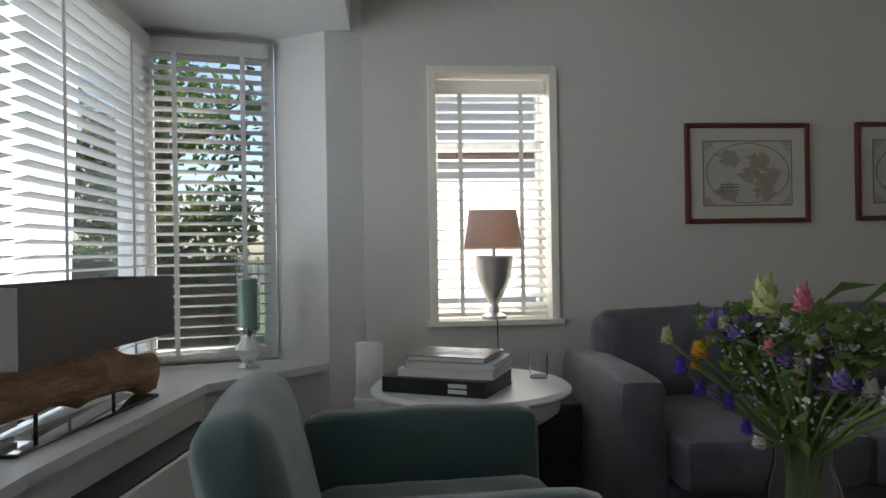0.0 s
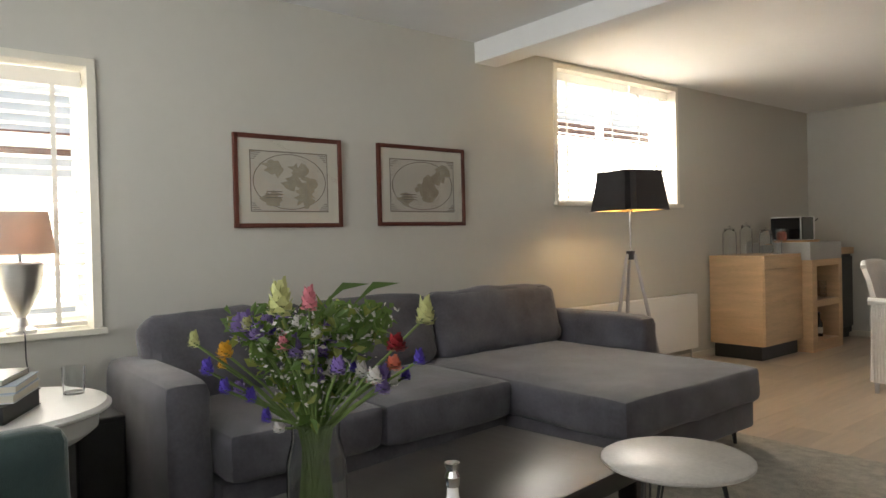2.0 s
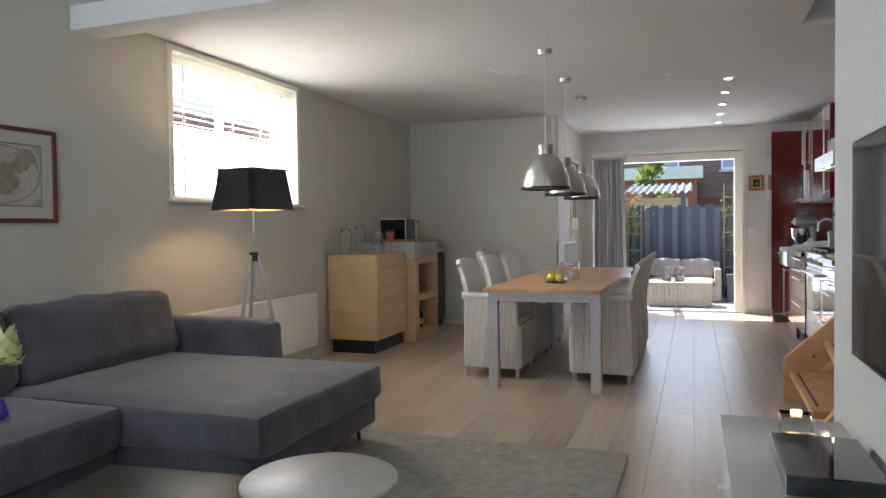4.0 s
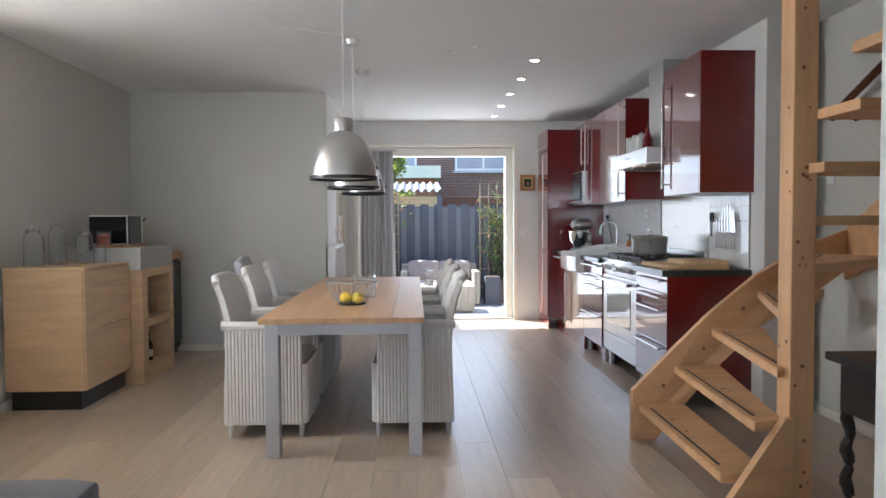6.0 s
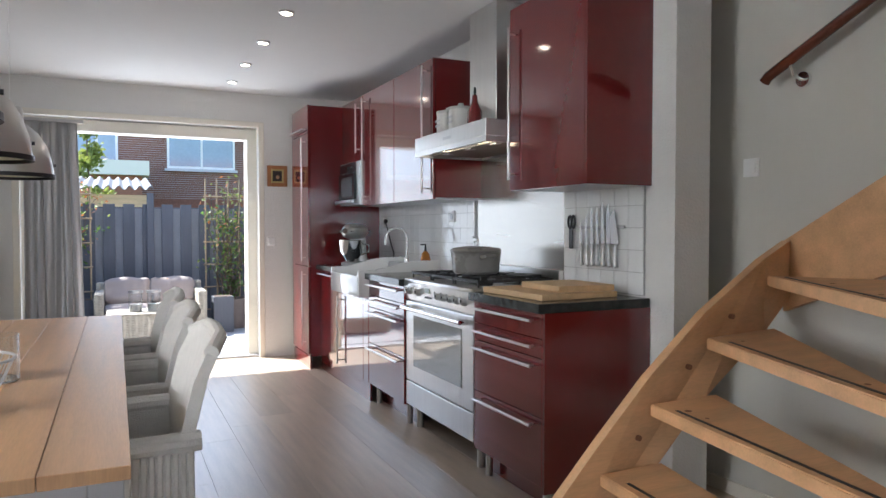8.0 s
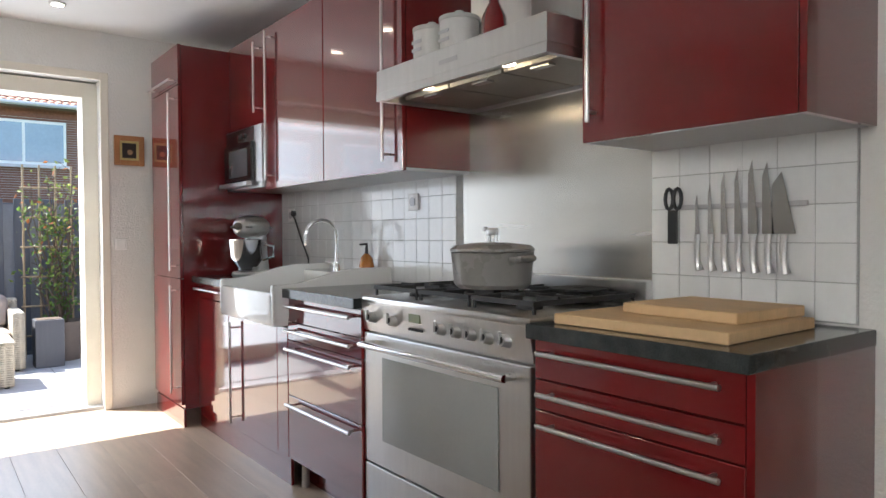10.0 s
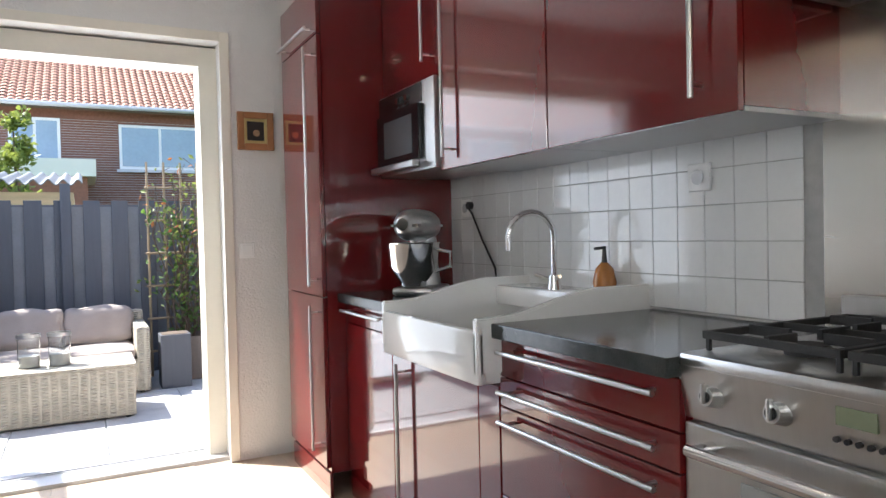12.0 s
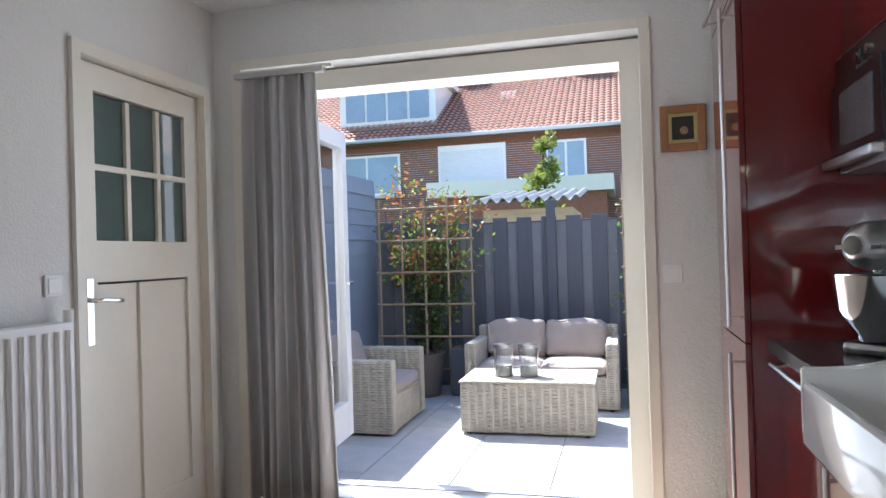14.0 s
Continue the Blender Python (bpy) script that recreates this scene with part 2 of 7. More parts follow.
def box(bm, x0, x1, y0, y1, z0, z1, bevel=0.0, seg=2):
    m = Matrix.LocRotScale(((x0 + x1) / 2, (y0 + y1) / 2, (z0 + z1) / 2), None, (abs(x1 - x0), abs(y1 - y0), abs(z1 - z0)))
    vs = bmesh.ops.create_cube(bm, size=1, matrix=m)["verts"]
    if bevel:
        es = list({e for v in vs for e in v.link_edges})
        bmesh.ops.bevel(bm, geom=es, offset=bevel, segments=seg, affect='EDGES', profile=0.5)
    return bm


def B(*a, **k):
    return box(bmesh.new(), *a, **k)


def cyl(bm, p, q, r, r2=None, seg=16, caps=True):
    p, q = Vector(p), Vector(q)
    d = q - p
    rot = d.to_track_quat('Z', 'Y').to_matrix().to_4x4()
    bmesh.ops.create_cone(bm, cap_ends=caps, segments=seg, radius1=r, radius2=r if r2 is None else r2, depth=d.length,
                          matrix=Matrix.Translation((p + q) / 2) @ rot)
    return bm


def C(*a, **k):
    return cyl(bmesh.new(), *a, **k)


def tube(bm, pts, r, seg=8):
    """A round bar along the given points."""
    pts = [Vector(p) for p in pts]
    rings = []
    up = Vector((0.31, 0.17, 0.93))
    for i, p in enumerate(pts):
        d = (pts[min(i + 1, len(pts) - 1)] - pts[max(i - 1, 0)]).normalized()
        a = d.cross(up).normalized()
        b = d.cross(a)
        rr = r[i] if isinstance(r, (list, tuple)) else r
        rings.append([bm.verts.new(p + rr * (math.cos(k * math.tau / seg) * a + math.sin(k * math.tau / seg) * b)) for k in range(seg)])
    for u, v in zip(rings, rings[1:]):
        for k in range(seg):
            bm.faces.new((u[k], u[(k + 1) % seg], v[(k + 1) % seg], v[k]))
    bm.faces.new(rings[0])
    bm.faces.new(rings[-1][::-1])
    bmesh.ops.recalc_face_normals(bm, faces=bm.faces)
    return bm


def lathe(bm, prof, seg=32, c=(0, 0, 0), closed=False):
    """Turns a profile of (radius, height) about the upright axis."""
    rings = []
    for r, z in prof:
        rings.append([bm.verts.new((c[0] + r * math.cos(k * math.tau / seg), c[1] + r * math.sin(k * math.tau / seg), c[2] + z)) for k in range(seg)])
    pairs = list(zip(rings, rings[1:])) + ([(rings[-1], rings[0])] if closed else [])
    for u, v in pairs:
        for k in range(seg):
            bm.faces.new((u[k], u[(k + 1) % seg], v[(k + 1) % seg], v[k]))
    if not closed:
        if prof[0][0] > 1e-3:
            bm.faces.new(rings[0][::-1])
        if prof[-1][0] > 1e-3:
            bm.faces.new(rings[-1])
    bmesh.ops.remove_doubles(bm, verts=bm.verts, dist=1e-5)
    bmesh.ops.recalc_face_normals(bm, faces=bm.faces)
    return bm


def cushion(x0, x1, y0, y1, z0, z1, soft=0.06, puff=0.02, n=10, seed=0, wrinkle=0.006):
    """A stuffed block: rounded corners, swollen faces and slight folds."""
    bm = bmesh.new()
    bmesh.ops.create_cube(bm, size=2)
    bmesh.ops.subdivide_edges(bm, edges=bm.edges, cuts=n, use_grid_fill=True)
    hx, hy, hz = (x1 - x0) / 2, (y1 - y0) / 2, (z1 - z0) / 2
    s = min(soft, hx * 0.9, hy * 0.9, hz * 0.9)
    for v in bm.verts:
        u = v.co.copy()
        p = Vector((u.x * hx, u.y * hy, u.z * hz))
        core = Vector((max(-hx + s, min(hx - s, p.x)), max(-hy + s, min(hy - s, p.y)), max(-hz + s, min(hz - s, p.z))))
        d = p - core
        if d.length > 1e-6:
            p = core + d.normalized() * s
        k = (1 - u.x ** 2) * (1 - u.y ** 2) + (1 - u.y ** 2) * (1 - u.z ** 2) + (1 - u.x ** 2) * (1 - u.z ** 2)
        nn = Vector((u.x if abs(u.x) > 0.99 else 0, u.y if abs(u.y) > 0.99 else 0, u.z if abs(u.z) > 0.99 else 0))
        p += nn * puff * k
        w = noise.noise(p * 6 + Vector((seed * 7.3, 0, 0))) + 0.6 * noise.noise(p * 13 + Vector((0, seed * 3.1, 0)))
        p += nn * wrinkle * w
        v.co = p + Vector(((x0 + x1) / 2, (y0 + y1) / 2, (z0 + z1) / 2))
    return bm


def prism(bm, poly, z0, z1):
    """An upright block over a plan outline."""
    lo = [bm.verts.new((x, y, z0)) for x, y in poly]
    hi = [bm.verts.new((x, y, z1)) for x, y in poly]
    bm.faces.new(lo[::-1])
    bm.faces.new(hi)
    for i in range(len(poly)):
        j = (i + 1) % len(poly)
        bm.faces.new((lo[i], lo[j], hi[j], hi[i]))
    bmesh.ops.recalc_face_normals(bm, faces=bm.faces)
    return bm


def slab(bm, pts, thick, axis):
    """A board of the given outline, thickened along an axis vector."""
    a = Vector(axis) * thick
    lo = [bm.verts.new(Vector(p)) for p in pts]
    hi = [bm.verts.new(Vector(p) + a) for p in pts]
    bm.faces.new(lo[::-1])
    bm.faces.new(hi)
    for i in range(len(pts)):
        j = (i + 1) % len(pts)
        bm.faces.new((lo[i], lo[j], hi[j], hi[i]))
    bmesh.ops.recalc_face_normals(bm, faces=bm.faces)
    return bm


def leaf_cloud(bm, n, place, size, rng):
    """Many small folded leaves; place() gives where each one sits."""
    for _ in range(n):
        p = place()
        d = Vector((rng.uniform(-1, 1), rng.uniform(-1, 1), rng.uniform(-0.6, 1))).normalized()
        s = d.cross(Vector((rng.uniform(-1, 1), rng.uniform(-1, 1), rng.uniform(-1, 1)))).normalized()
        L = size * rng.uniform(0.7, 1.4)
        up = d.cross(s) * L * 0.12
        a, b, c, e = bm.verts.new(p), bm.verts.new(p + d * L * 0.5 + s * L * 0.28 + up), bm.verts.new(p + d * L), bm.verts.new(p + d * L * 0.5 - s * L * 0.28 + up)
        bm.faces.new((a, b, c))
        bm.faces.new((a, c, e))
    return bm


def mesh_ob(name, bm, material, smooth=False):
    me = bpy.data.meshes.new(name)
    if smooth:
        for f in bm.faces:
            f.smooth = True
        for e in bm.edges:
            if len(e.link_faces) == 2 and e.calc_face_angle(0) > 0.6:
                e.smooth = False
    bm.to_mesh(me)
    bm.free()
    me.materials.append(material)
    return new(name, me)


def part(name, bm, material, parent, label="", smooth=False):
    ob = mesh_ob(name, bm, material, smooth)
    ob.parent = parent
    if label:
        tagged(ob, label)
    return ob


def thing(name, label, category, x=0, y=0, z=0, rz=0, group="", kind=""):
    ob = new(name)
    ob.matrix_basis = SPACE @ pose(x, y, z, 0, 0, rz)
    ob.empty_display_size = 0.1
    return tagged(ob, label, category, group, kind)


def structure(name, bm, material, label, category, smooth=False):
    ob = mesh_ob(name, bm, material, smooth)
    ob.matrix_basis = SPACE
    return tagged(ob, label, category, kind="structure")


def share(name, me, parent, m):
    ob = new(name, me)
    ob.parent = parent
    ob.matrix_basis = m
    return ob


# the kitchen with the garden is laid out from a corner of its own
SPACE = Matrix()
KITCHEN = Matrix.Translation((0.097, -0.16, 0)) @ Matrix.Scale(0.971, 4)

# ---- the shell ----
H = 2.44
floor = structure("floor", B(-0.3, 5.35, -1.3, 10.36, -0.2, -0.016), M_GAP, "wide oiled oak plank floor with warm grey-brown boards", "floor")

# left wall with a narrow window and a high window
bm = bmesh.new()
for a in ((-0.3, 0, 0.0, 0.31, 0, H), (-0.3, 0, 0.31, 0.94, 0, 0.745), (-0.3, 0, 0.31, 0.94, 1.985, H), (-0.3, 0, 0.94, 4.04, 0, H),
          (-0.3, 0, 4.04, 5.65, 0, 1.37), (-0.3, 0, 4.04, 5.65, 2.425, H), (-0.3, 0, 5.65, 8.22, 0, H)):
    box(bm, *a)
structure("wall_west", bm, M_WALL, "greige painted wall with a narrow window and a high window", "wall")
structure("wall_partition", B(-0.3, 1.81, 8.22, 8.34, 0, H), M_WALL, "greige painted partition wall at the end of the dining area", "wall")
# passage wall with an inner door
bm = bmesh.new()
for a in ((1.70, 1.815, 8.34, 9.123, 0, H), (1.70, 1.815, 9.123, 9.997, 2.04, H), (1.70, 1.815, 9.997, 10.074, 0, H)):
    box(bm, *a)
structure("wall_passage", bm, M_WHITE_WALL, "white plastered wall with a panelled inner door", "wall")
structure("wall_behind_door", B(0.6, 1.0, 8.34, 10.36, 0, H), M_WALL, "plain wall of the closed room behind the inner door", "wall")
# garden wall
bm = bmesh.new()
for a in ((1.0, 1.971, 10.074, 10.366, 0, H), (1.971, 3.884, 10.074, 10.366, 2.136, H), (3.884, 5.15, 10.074, 10.366, 0, H)):
    box(bm, *a)
structure("wall_north", bm, M_WHITE_WALL, "white rough-plastered garden wall around the open garden doors", "wall")
structure("wall_kitchen", B(4.806, 5.0, 5.741, 10.074, 0, H), M_WHITE_WALL, "white kitchen wall behind the red units", "wall")
structure("wall_east", B(5.19, 5.35, -0.2, 6.3, 0, H + 2.4), M_WALL, "greige wall beside the pine staircase", "wall")
structure("wall_recess", B(5.0, 5.35, 6.22, 6.4, 0, H + 2.4), M_WALL, "greige wall in the recess behind the stairs", "wall")
structure("wall_tv", B(3.785, 3.90, 0.0, 3.2, 0, H), M_WHITE_WALL, "light grey-white wall carrying the television", "wall")
structure("wall_hall", B(3.90, 5.19, 2.3, 2.4, 0, H), M_WHITE_WALL, "plain white wall closing the hall behind the stairs", "wall")
# front wall and bay
BAY = [(0.05, -0.17), (-0.12, -0.43), (0.03, -1.02), (3.55, -1.02), (3.75, -0.43), (3.75, 0.0)]
bm = bmesh.new()
prism(bm, [(-0.3, 0.0), (0.0, 0.0), (0.05, -0.17), (-0.12, -0.43), (-0.32, -0.43)], 0, H)
box(bm, 3.75, 3.9, -1.1, 0.0, 0, H)
prism(bm, [(-0.12, -0.43), (0.03, -1.02), (3.55, -1.02), (3.75, -0.43), (3.75, -1.12), (-0.05, -1.12), (-0.24, -0.43)], 0, 0.55)
prism(bm, [(-0.12, -0.43), (0.03, -1.02), (3.55, -1.02), (3.75, -0.43), (3.75, -1.12), (-0.05, -1.12), (-0.24, -0.43)], 2.12, H)
structure("wall_south", bm, M_WHITE_WALL, "white front wall with a splayed bay window", "wall")
bm = bmesh.new()
prism(bm, [(0.06, -0.05), (0.05, -0.17), (-0.12, -0.43), (0.03, -1.02), (3.55, -1.02), (3.75, -0.43), (3.75, -0.05)], 2.14, H - 0.002)
structure("ceiling_bay", bm, M_CEIL, "white lowered ceiling of the bay", "ceiling")
# bay sill shelf
bm = bmesh.new()
prism(bm, [(0.045, -0.175), (0.49, -0.62), (1.59, -0.76), (3.6, -0.8), (3.56, -1.01), (0.035, -1.01), (-0.11, -0.43)], 0.55, 0.585)
structure("window_sill_bay", bm, M_WHITE, "white painted bay window sill shelf", "window sill")
bm = bmesh.new()
prism(bm, [(0.0, -0.2), (0.44, -0.64), (1.55, -0.80), (3.55, -0.84), (3.55, -1.0), (0.05, -1.0), (-0.1, -0.43)], 0, 0.55)
structure("wall_below_sill", bm, M_WHITE_WALL, "white plastered wall under the bay sill", "wall")

# ceiling, in one mesh, open over the stairs
bm = bmesh.new()
for a in ((-0.3, 3.95, -0.05, 10.37, H, H + 0.2), (3.95, 5.35, -0.05, 2.6, H, H + 0.2), (3.95, 5.35, 5.3, 10.37, H, H + 0.2)):
    box(bm, *a)
structure("ceiling", bm, M_CEIL, "smooth white plaster ceiling", "ceiling")
structure("ceiling_upper", B(3.9, 5.4, 2.2, 6.7, H + 2.4, H + 2.5), M_CEIL, "white ceiling above the stairwell", "ceiling")
bm = bmesh.new()
for a in ((3.9, 3.95, 2.6, 5.3, H + 0.2, H + 2.4), (3.9, 5.35, 2.55, 2.6, H + 0.2, H + 2.4), (3.9, 5.35, 5.3, 5.35, H + 0.2, H + 2.4)):
    box(bm, *a)
structure("wall_stairwell", bm, M_WHITE_WALL, "white walls of the upper stairwell", "wall")
structure("ceiling_beam", B(0.0, 3.75, 3.27, 3.47, 2.30, H - 0.001, bevel=0.006), M_CEIL, "white boxed ceiling beam across the living room", "beam")

bm = bmesh.new()
for a in ((0.002, 0.014, 0.02, 8.2, 0, 0.06), (0.02, 1.79, 8.206, 8.218, 0, 0.06), (5.174, 5.188, 3.0, 6.2, 0, 0.06), (1.817, 1.829, 8.36, 9.05, 0, 0.06)):
    box(bm, *a)
structure("baseboard", bm, M_TRIM, "low cream painted skirting along the walls", "skirting")

# ---- windows and blinds ----


def blind(name, label, width, z0, z1, x, y, rz, pitch=0.048, tilt=18, depth=0.05):
    """A wooden venetian blind: rails, slats, tapes."""
    b = thing(name, label, "blind", x, y, z0, rz, group="wooden blinds")
    h = z1 - z0
    part("head_rail", B(-width / 2, width / 2, -0.03, 0.03, h - 0.07, h, bevel=0.004), M_SLAT, b)
    part("bottom_rail", B(-width / 2, width / 2, -0.026, 0.026, 0.0, 0.02, bevel=0.003), M_SLAT, b)
    me = None
    z = 0.05
    while z < h - 0.08:
        if me is None:
            me = bpy.data.meshes.new("slat")
            bm = B(-width / 2, width / 2, -depth / 2, depth / 2, -0.0015, 0.0015)
            bm.to_mesh(me)
            bm.free()
            me.materials.append(M_SLAT)
        share("slat", me, b, pose(0, 0, z, tilt, 0, 0))
        z += pitch
    for s in (-0.28, 0.28):
        part("ladder_tape", B(s * width - 0.011, s * width + 0.011, -depth / 2 - 0.003, -depth / 2 - 0.001, 0.0, h - 0.05), M_SLAT, b)
    return b


def window(name, label, width, z0, z1, x, y, rz, bars=(), cross=(), fr=0.055):
    w = thing(name, label, "window", x, y, z0, rz, kind="structure")
    h = z1 - z0
    bm = bmesh.new()
    for a in ((-width / 2, -width / 2 + fr, 0, h), (width / 2 - fr, width / 2, 0, h), (-width / 2 + fr, width / 2 - fr, 0, fr), (-width / 2 + fr, width / 2 - fr, h - fr, h)):
        box(bm, a[0], a[1], -0.035, 0.035, a[2], a[3])
    part("window_frame", bm, M_WHITE, w)
    for i in bars:
        part("mullion", B(i - 0.02, i + 0.02, -0.03, 0.03, fr, h - fr), M_WHITE, w)
    for i in cross:
        part("transom", B(-width / 2 + fr, width / 2 - fr, -0.03, 0.03, i - 0.025, i + 0.025), M_WHITE, w)
    p = part("pane", B(-width / 2 + fr, width / 2 - fr, -0.003, 0.003, fr, h - fr), M_PANE, w)
    p.visible_shadow = False
    return w


def casing(name, label, y0, y1, z0, z1, x=0.0):
    """Painted trim and reveal round a window in the left wall."""
    c = thing(name, label, "window trim", x, (y0 + y1) / 2, z0, kind="structure")
    hw, h = (y1 - y0) / 2, z1 - z0
    for a in ((-hw - 0.035, -hw + 0.004, 0, h + 0.035), (hw - 0.004, hw + 0.035, 0, h + 0.035)):
        part("side_trim", B(-0.2, 0.012, a[0], a[1], a[2], a[3], bevel=0.003), M_TRIM, c)
    part("head_trim", B(-0.2, 0.012, -hw + 0.004, hw - 0.004, h - 0.004, h + 0.035, bevel=0.003), M_TRIM, c)
    part("window_sill", B(-0.2, 0.04, -hw - 0.05, hw + 0.05, -0.022, 0.006, bevel=0.004), M_TRIM, c)


casing("window_trim_1", "cream painted trim and sill of the narrow window", 0.345, 0.905, 0.76, 1.955)
window("window_1", "narrow white window with a transom behind a wooden blind", 0.62, 0.77, 1.98, -0.22, 0.625, 90, cross=(0.86,))
blind("wooden_blind", "cream wooden venetian blind in the narrow window", 0.54, 0.775, 1.94, -0.10, 0.625, 90, tilt=24)
casing("window_trim_2", "cream painted trim and sill of the high window", 4.07, 5.62, 1.385, 2.385)
window("window_2", "high white window behind a wooden blind", 1.6, 1.39, 2.40, -0.22, 4.845, 90, bars=(0.0,))
blind("wooden_blind", "cream wooden venetian blind in the high window", 1.0, 1.395, 2.39, -0.10, 4.55, 90, tilt=20)
blind("wooden_blind", "narrow cream wooden venetian blind in the high window", 0.55, 1.395, 2.39, -0.10, 5.345, 90, tilt=20)
SA = math.degrees(math.atan2(-1.02 + 0.43, 0.03 + 0.12))
window("window_3", "splayed side window of the bay with white frame", 0.60, 0.60, 2.12, -0.065, -0.73, SA + 180)
blind("wooden_blind", "white wooden blind in the bay side window", 0.54, 0.62, 2.10, -0.005, -0.715, SA + 180, tilt=-12)
window("window_4", "wide front window of the bay with white frame", 3.5, 0.60, 2.12, 1.79, -1.07, 0, bars=(-0.6, 0.6))
for cx in (0.62, 1.80, 2.95):
    blind("wooden_blind", "white wooden blind in the bay front window", 1.1, 0.62, 2.10, cx, -0.98, 180, tilt=-12)
structure("window_post", B(-0.01, 0.075, -1.06, -0.985, 0.58, 2.13, bevel=0.004), M_WHITE, "white corner post of the bay window", "post")

# ---- living room ----


def sofa():
    s = thing("corner_sofa", "grey velvet corner sofa with chaise longue against the wall", "sofa", 0.06, 0.92, 0)
    part("base", B(0.02, 0.93, 0.18, 1.63, 0.10, 0.25, bevel=0.02), M_VELVET, s, smooth=True)
    part("chaise_base", B(0.02, 1.60, 1.635, 2.77, 0.11, 0.26, bevel=0.02), M_VELVET, s, smooth=True)
    part("armrest", cushion(0.0, 0.87, 0.0, 0.19, 0.05, 0.635, 0.05, 0.008, seed=1), M_VELVET, s, smooth=True)
    part("armrest", cushion(0.05, 0.92, 2.76, 2.94, 0.08, 0.635, 0.05, 0.008, seed=2), M_VELVET, s, smooth=True)
    part("back", cushion(0.0, 0.2, 0.16, 2.78, 0.2, 0.66, 0.05, 0.0, seed=3), M_VELVET, s, smooth=True)
    part("seat_cushion", cushion(0.15, 0.99, 0.19, 0.86, 0.25, 0.445, 0.04, 0.012, seed=4), M_VELVET, s, smooth=True)
    part("seat_cushion", cushion(0.15, 0.99, 0.865, 1.61, 0.25, 0.445, 0.04, 0.012, seed=5), M_VELVET, s, smooth=True)
    part("chaise_cushion", cushion(0.15, 1.65, 1.615, 2.765, 0.25, 0.445, 0.045, 0.012, n=14, seed=6), M_VELVET, s, smooth=True)
    for i, (a, b) in enumerate(((0.12, 0.92), (0.92, 1.70), (1.72, 2.76))):
        bm = cushion(-0.10, 0.10, a, b, -0.02, 0.385, 0.075, 0.014, n=14, seed=8 + i, wrinkle=0.014)
        bmesh.ops.transform(bm, matrix=pose(0.24, 0, 0.44, 0, -16, 0), verts=bm.verts)
        part("back_cushion", bm, M_VELVET, s, smooth=True)
    for x, y in ((1.53, 2.70), (1.53, 1.72), (0.88, 0.25), (0.1, 2.85), (0.1, 0.08)):
        part("leg", C((x, y, 0.0), (x - 0.01, y - 0.01, 0.13), 0.008, 0.016, 10), M_IRON, s, "slim black metal leg")


sofa()
rug = mesh_ob("rug", cushion(1.25, 2.98, 0.35, 3.83, 0.0, 0.022, 0.01, 0.0, n=40, wrinkle=0.008), M_RUG, True)
tagged(rug, "pale grey shaggy wool rug under the coffee table", "rug")

ct = thing("coffee_table", "dark stained wooden coffee table with a thick top", "coffee table", 1.80, 1.45, 0.022, 6)
part("tabletop", B(-0.33, 0.33, -0.70, 0.70, 0.28, 0.345, bevel=0.006), M_DARKWOOD, ct, smooth=True)
for sx in (-1, 1):
    for sy in (-1, 1):
        part("leg", B(sx * 0.29 - 0.035, sx * 0.29 + 0.035, sy * 0.66 - 0.035, sy * 0.66 + 0.035, 0, 0.28, bevel=0.004), M_DARKWOOD, ct)
part("lower_shelf", B(-0.28, 0.28, -0.62, 0.62, 0.08, 0.11, bevel=0.004), M_DARKWOOD, ct)

rt = thing("side_table", "round grey marble side table with thin black wire legs", "side table", 2.32, 1.94, 0.022)
part("tabletop", lathe(bmesh.new(), [(0.0, 0.44), (0.205, 0.44), (0.215, 0.448), (0.215, 0.455), (0.205, 0.46), (0.0, 0.46)], 48), M_MARBLE, rt, smooth=True)
for k in range(3):
    a = k * math.tau / 3 + 0.5
    part("leg", tube(bmesh.new(), [(0.12 * math.cos(a - 0.25), 0.12 * math.sin(a - 0.25), 0.445), (0.2 * math.cos(a), 0.2 * math.sin(a), 0.005),
                                   (0.12 * math.cos(a + 0.25), 0.12 * math.sin(a + 0.25), 0.445)], 0.005), M_IRON, rt, "bent black wire leg")


def armchair():
    s = thing("armchair", "dark teal velvet armchair in front of the bay window", "armchair", 1.43, 0.20, 0, 4)
    part("seat", cushion(-0.26, 0.26, -0.30, 0.40, 0.22, 0.40, 0.05, 0.015, seed=21), M_GREEN, s, smooth=True)
    for sx in (-1, 1):
        bm = cushion(min(sx * 0.25, sx * 0.37), max(sx * 0.25, sx * 0.37), -0.34, 0.40, 0.12, 0.60 if sx < 0 else 0.53, 0.05, 0.01, seed=22 + sx)
        part("armrest", bm, M_GREEN, s, smooth=True)
    bm = cushion(-0.36, 0.36, -0.09, 0.09, 0.0, 0.585, 0.06, 0.03, n=12, seed=25)
    bmesh.ops.transform(bm, matrix=pose(0, -0.34, 0.16, 14, 0, 0), verts=bm.verts)
    part("backrest", bm, M_GREEN, s, smooth=True)
    part("seat_base", B(-0.34, 0.34, -0.32, 0.36, 0.12, 0.23, bevel=0.02), M_GREEN, s)
    for sx in (-1, 1):
        for sy in (-0.28, 0.33):
            part("leg", C((sx * 0.3, sy, 0), (sx * 0.28, sy, 0.13), 0.012, 0.022, 10), M_DARKWOOD, s)


armchair()

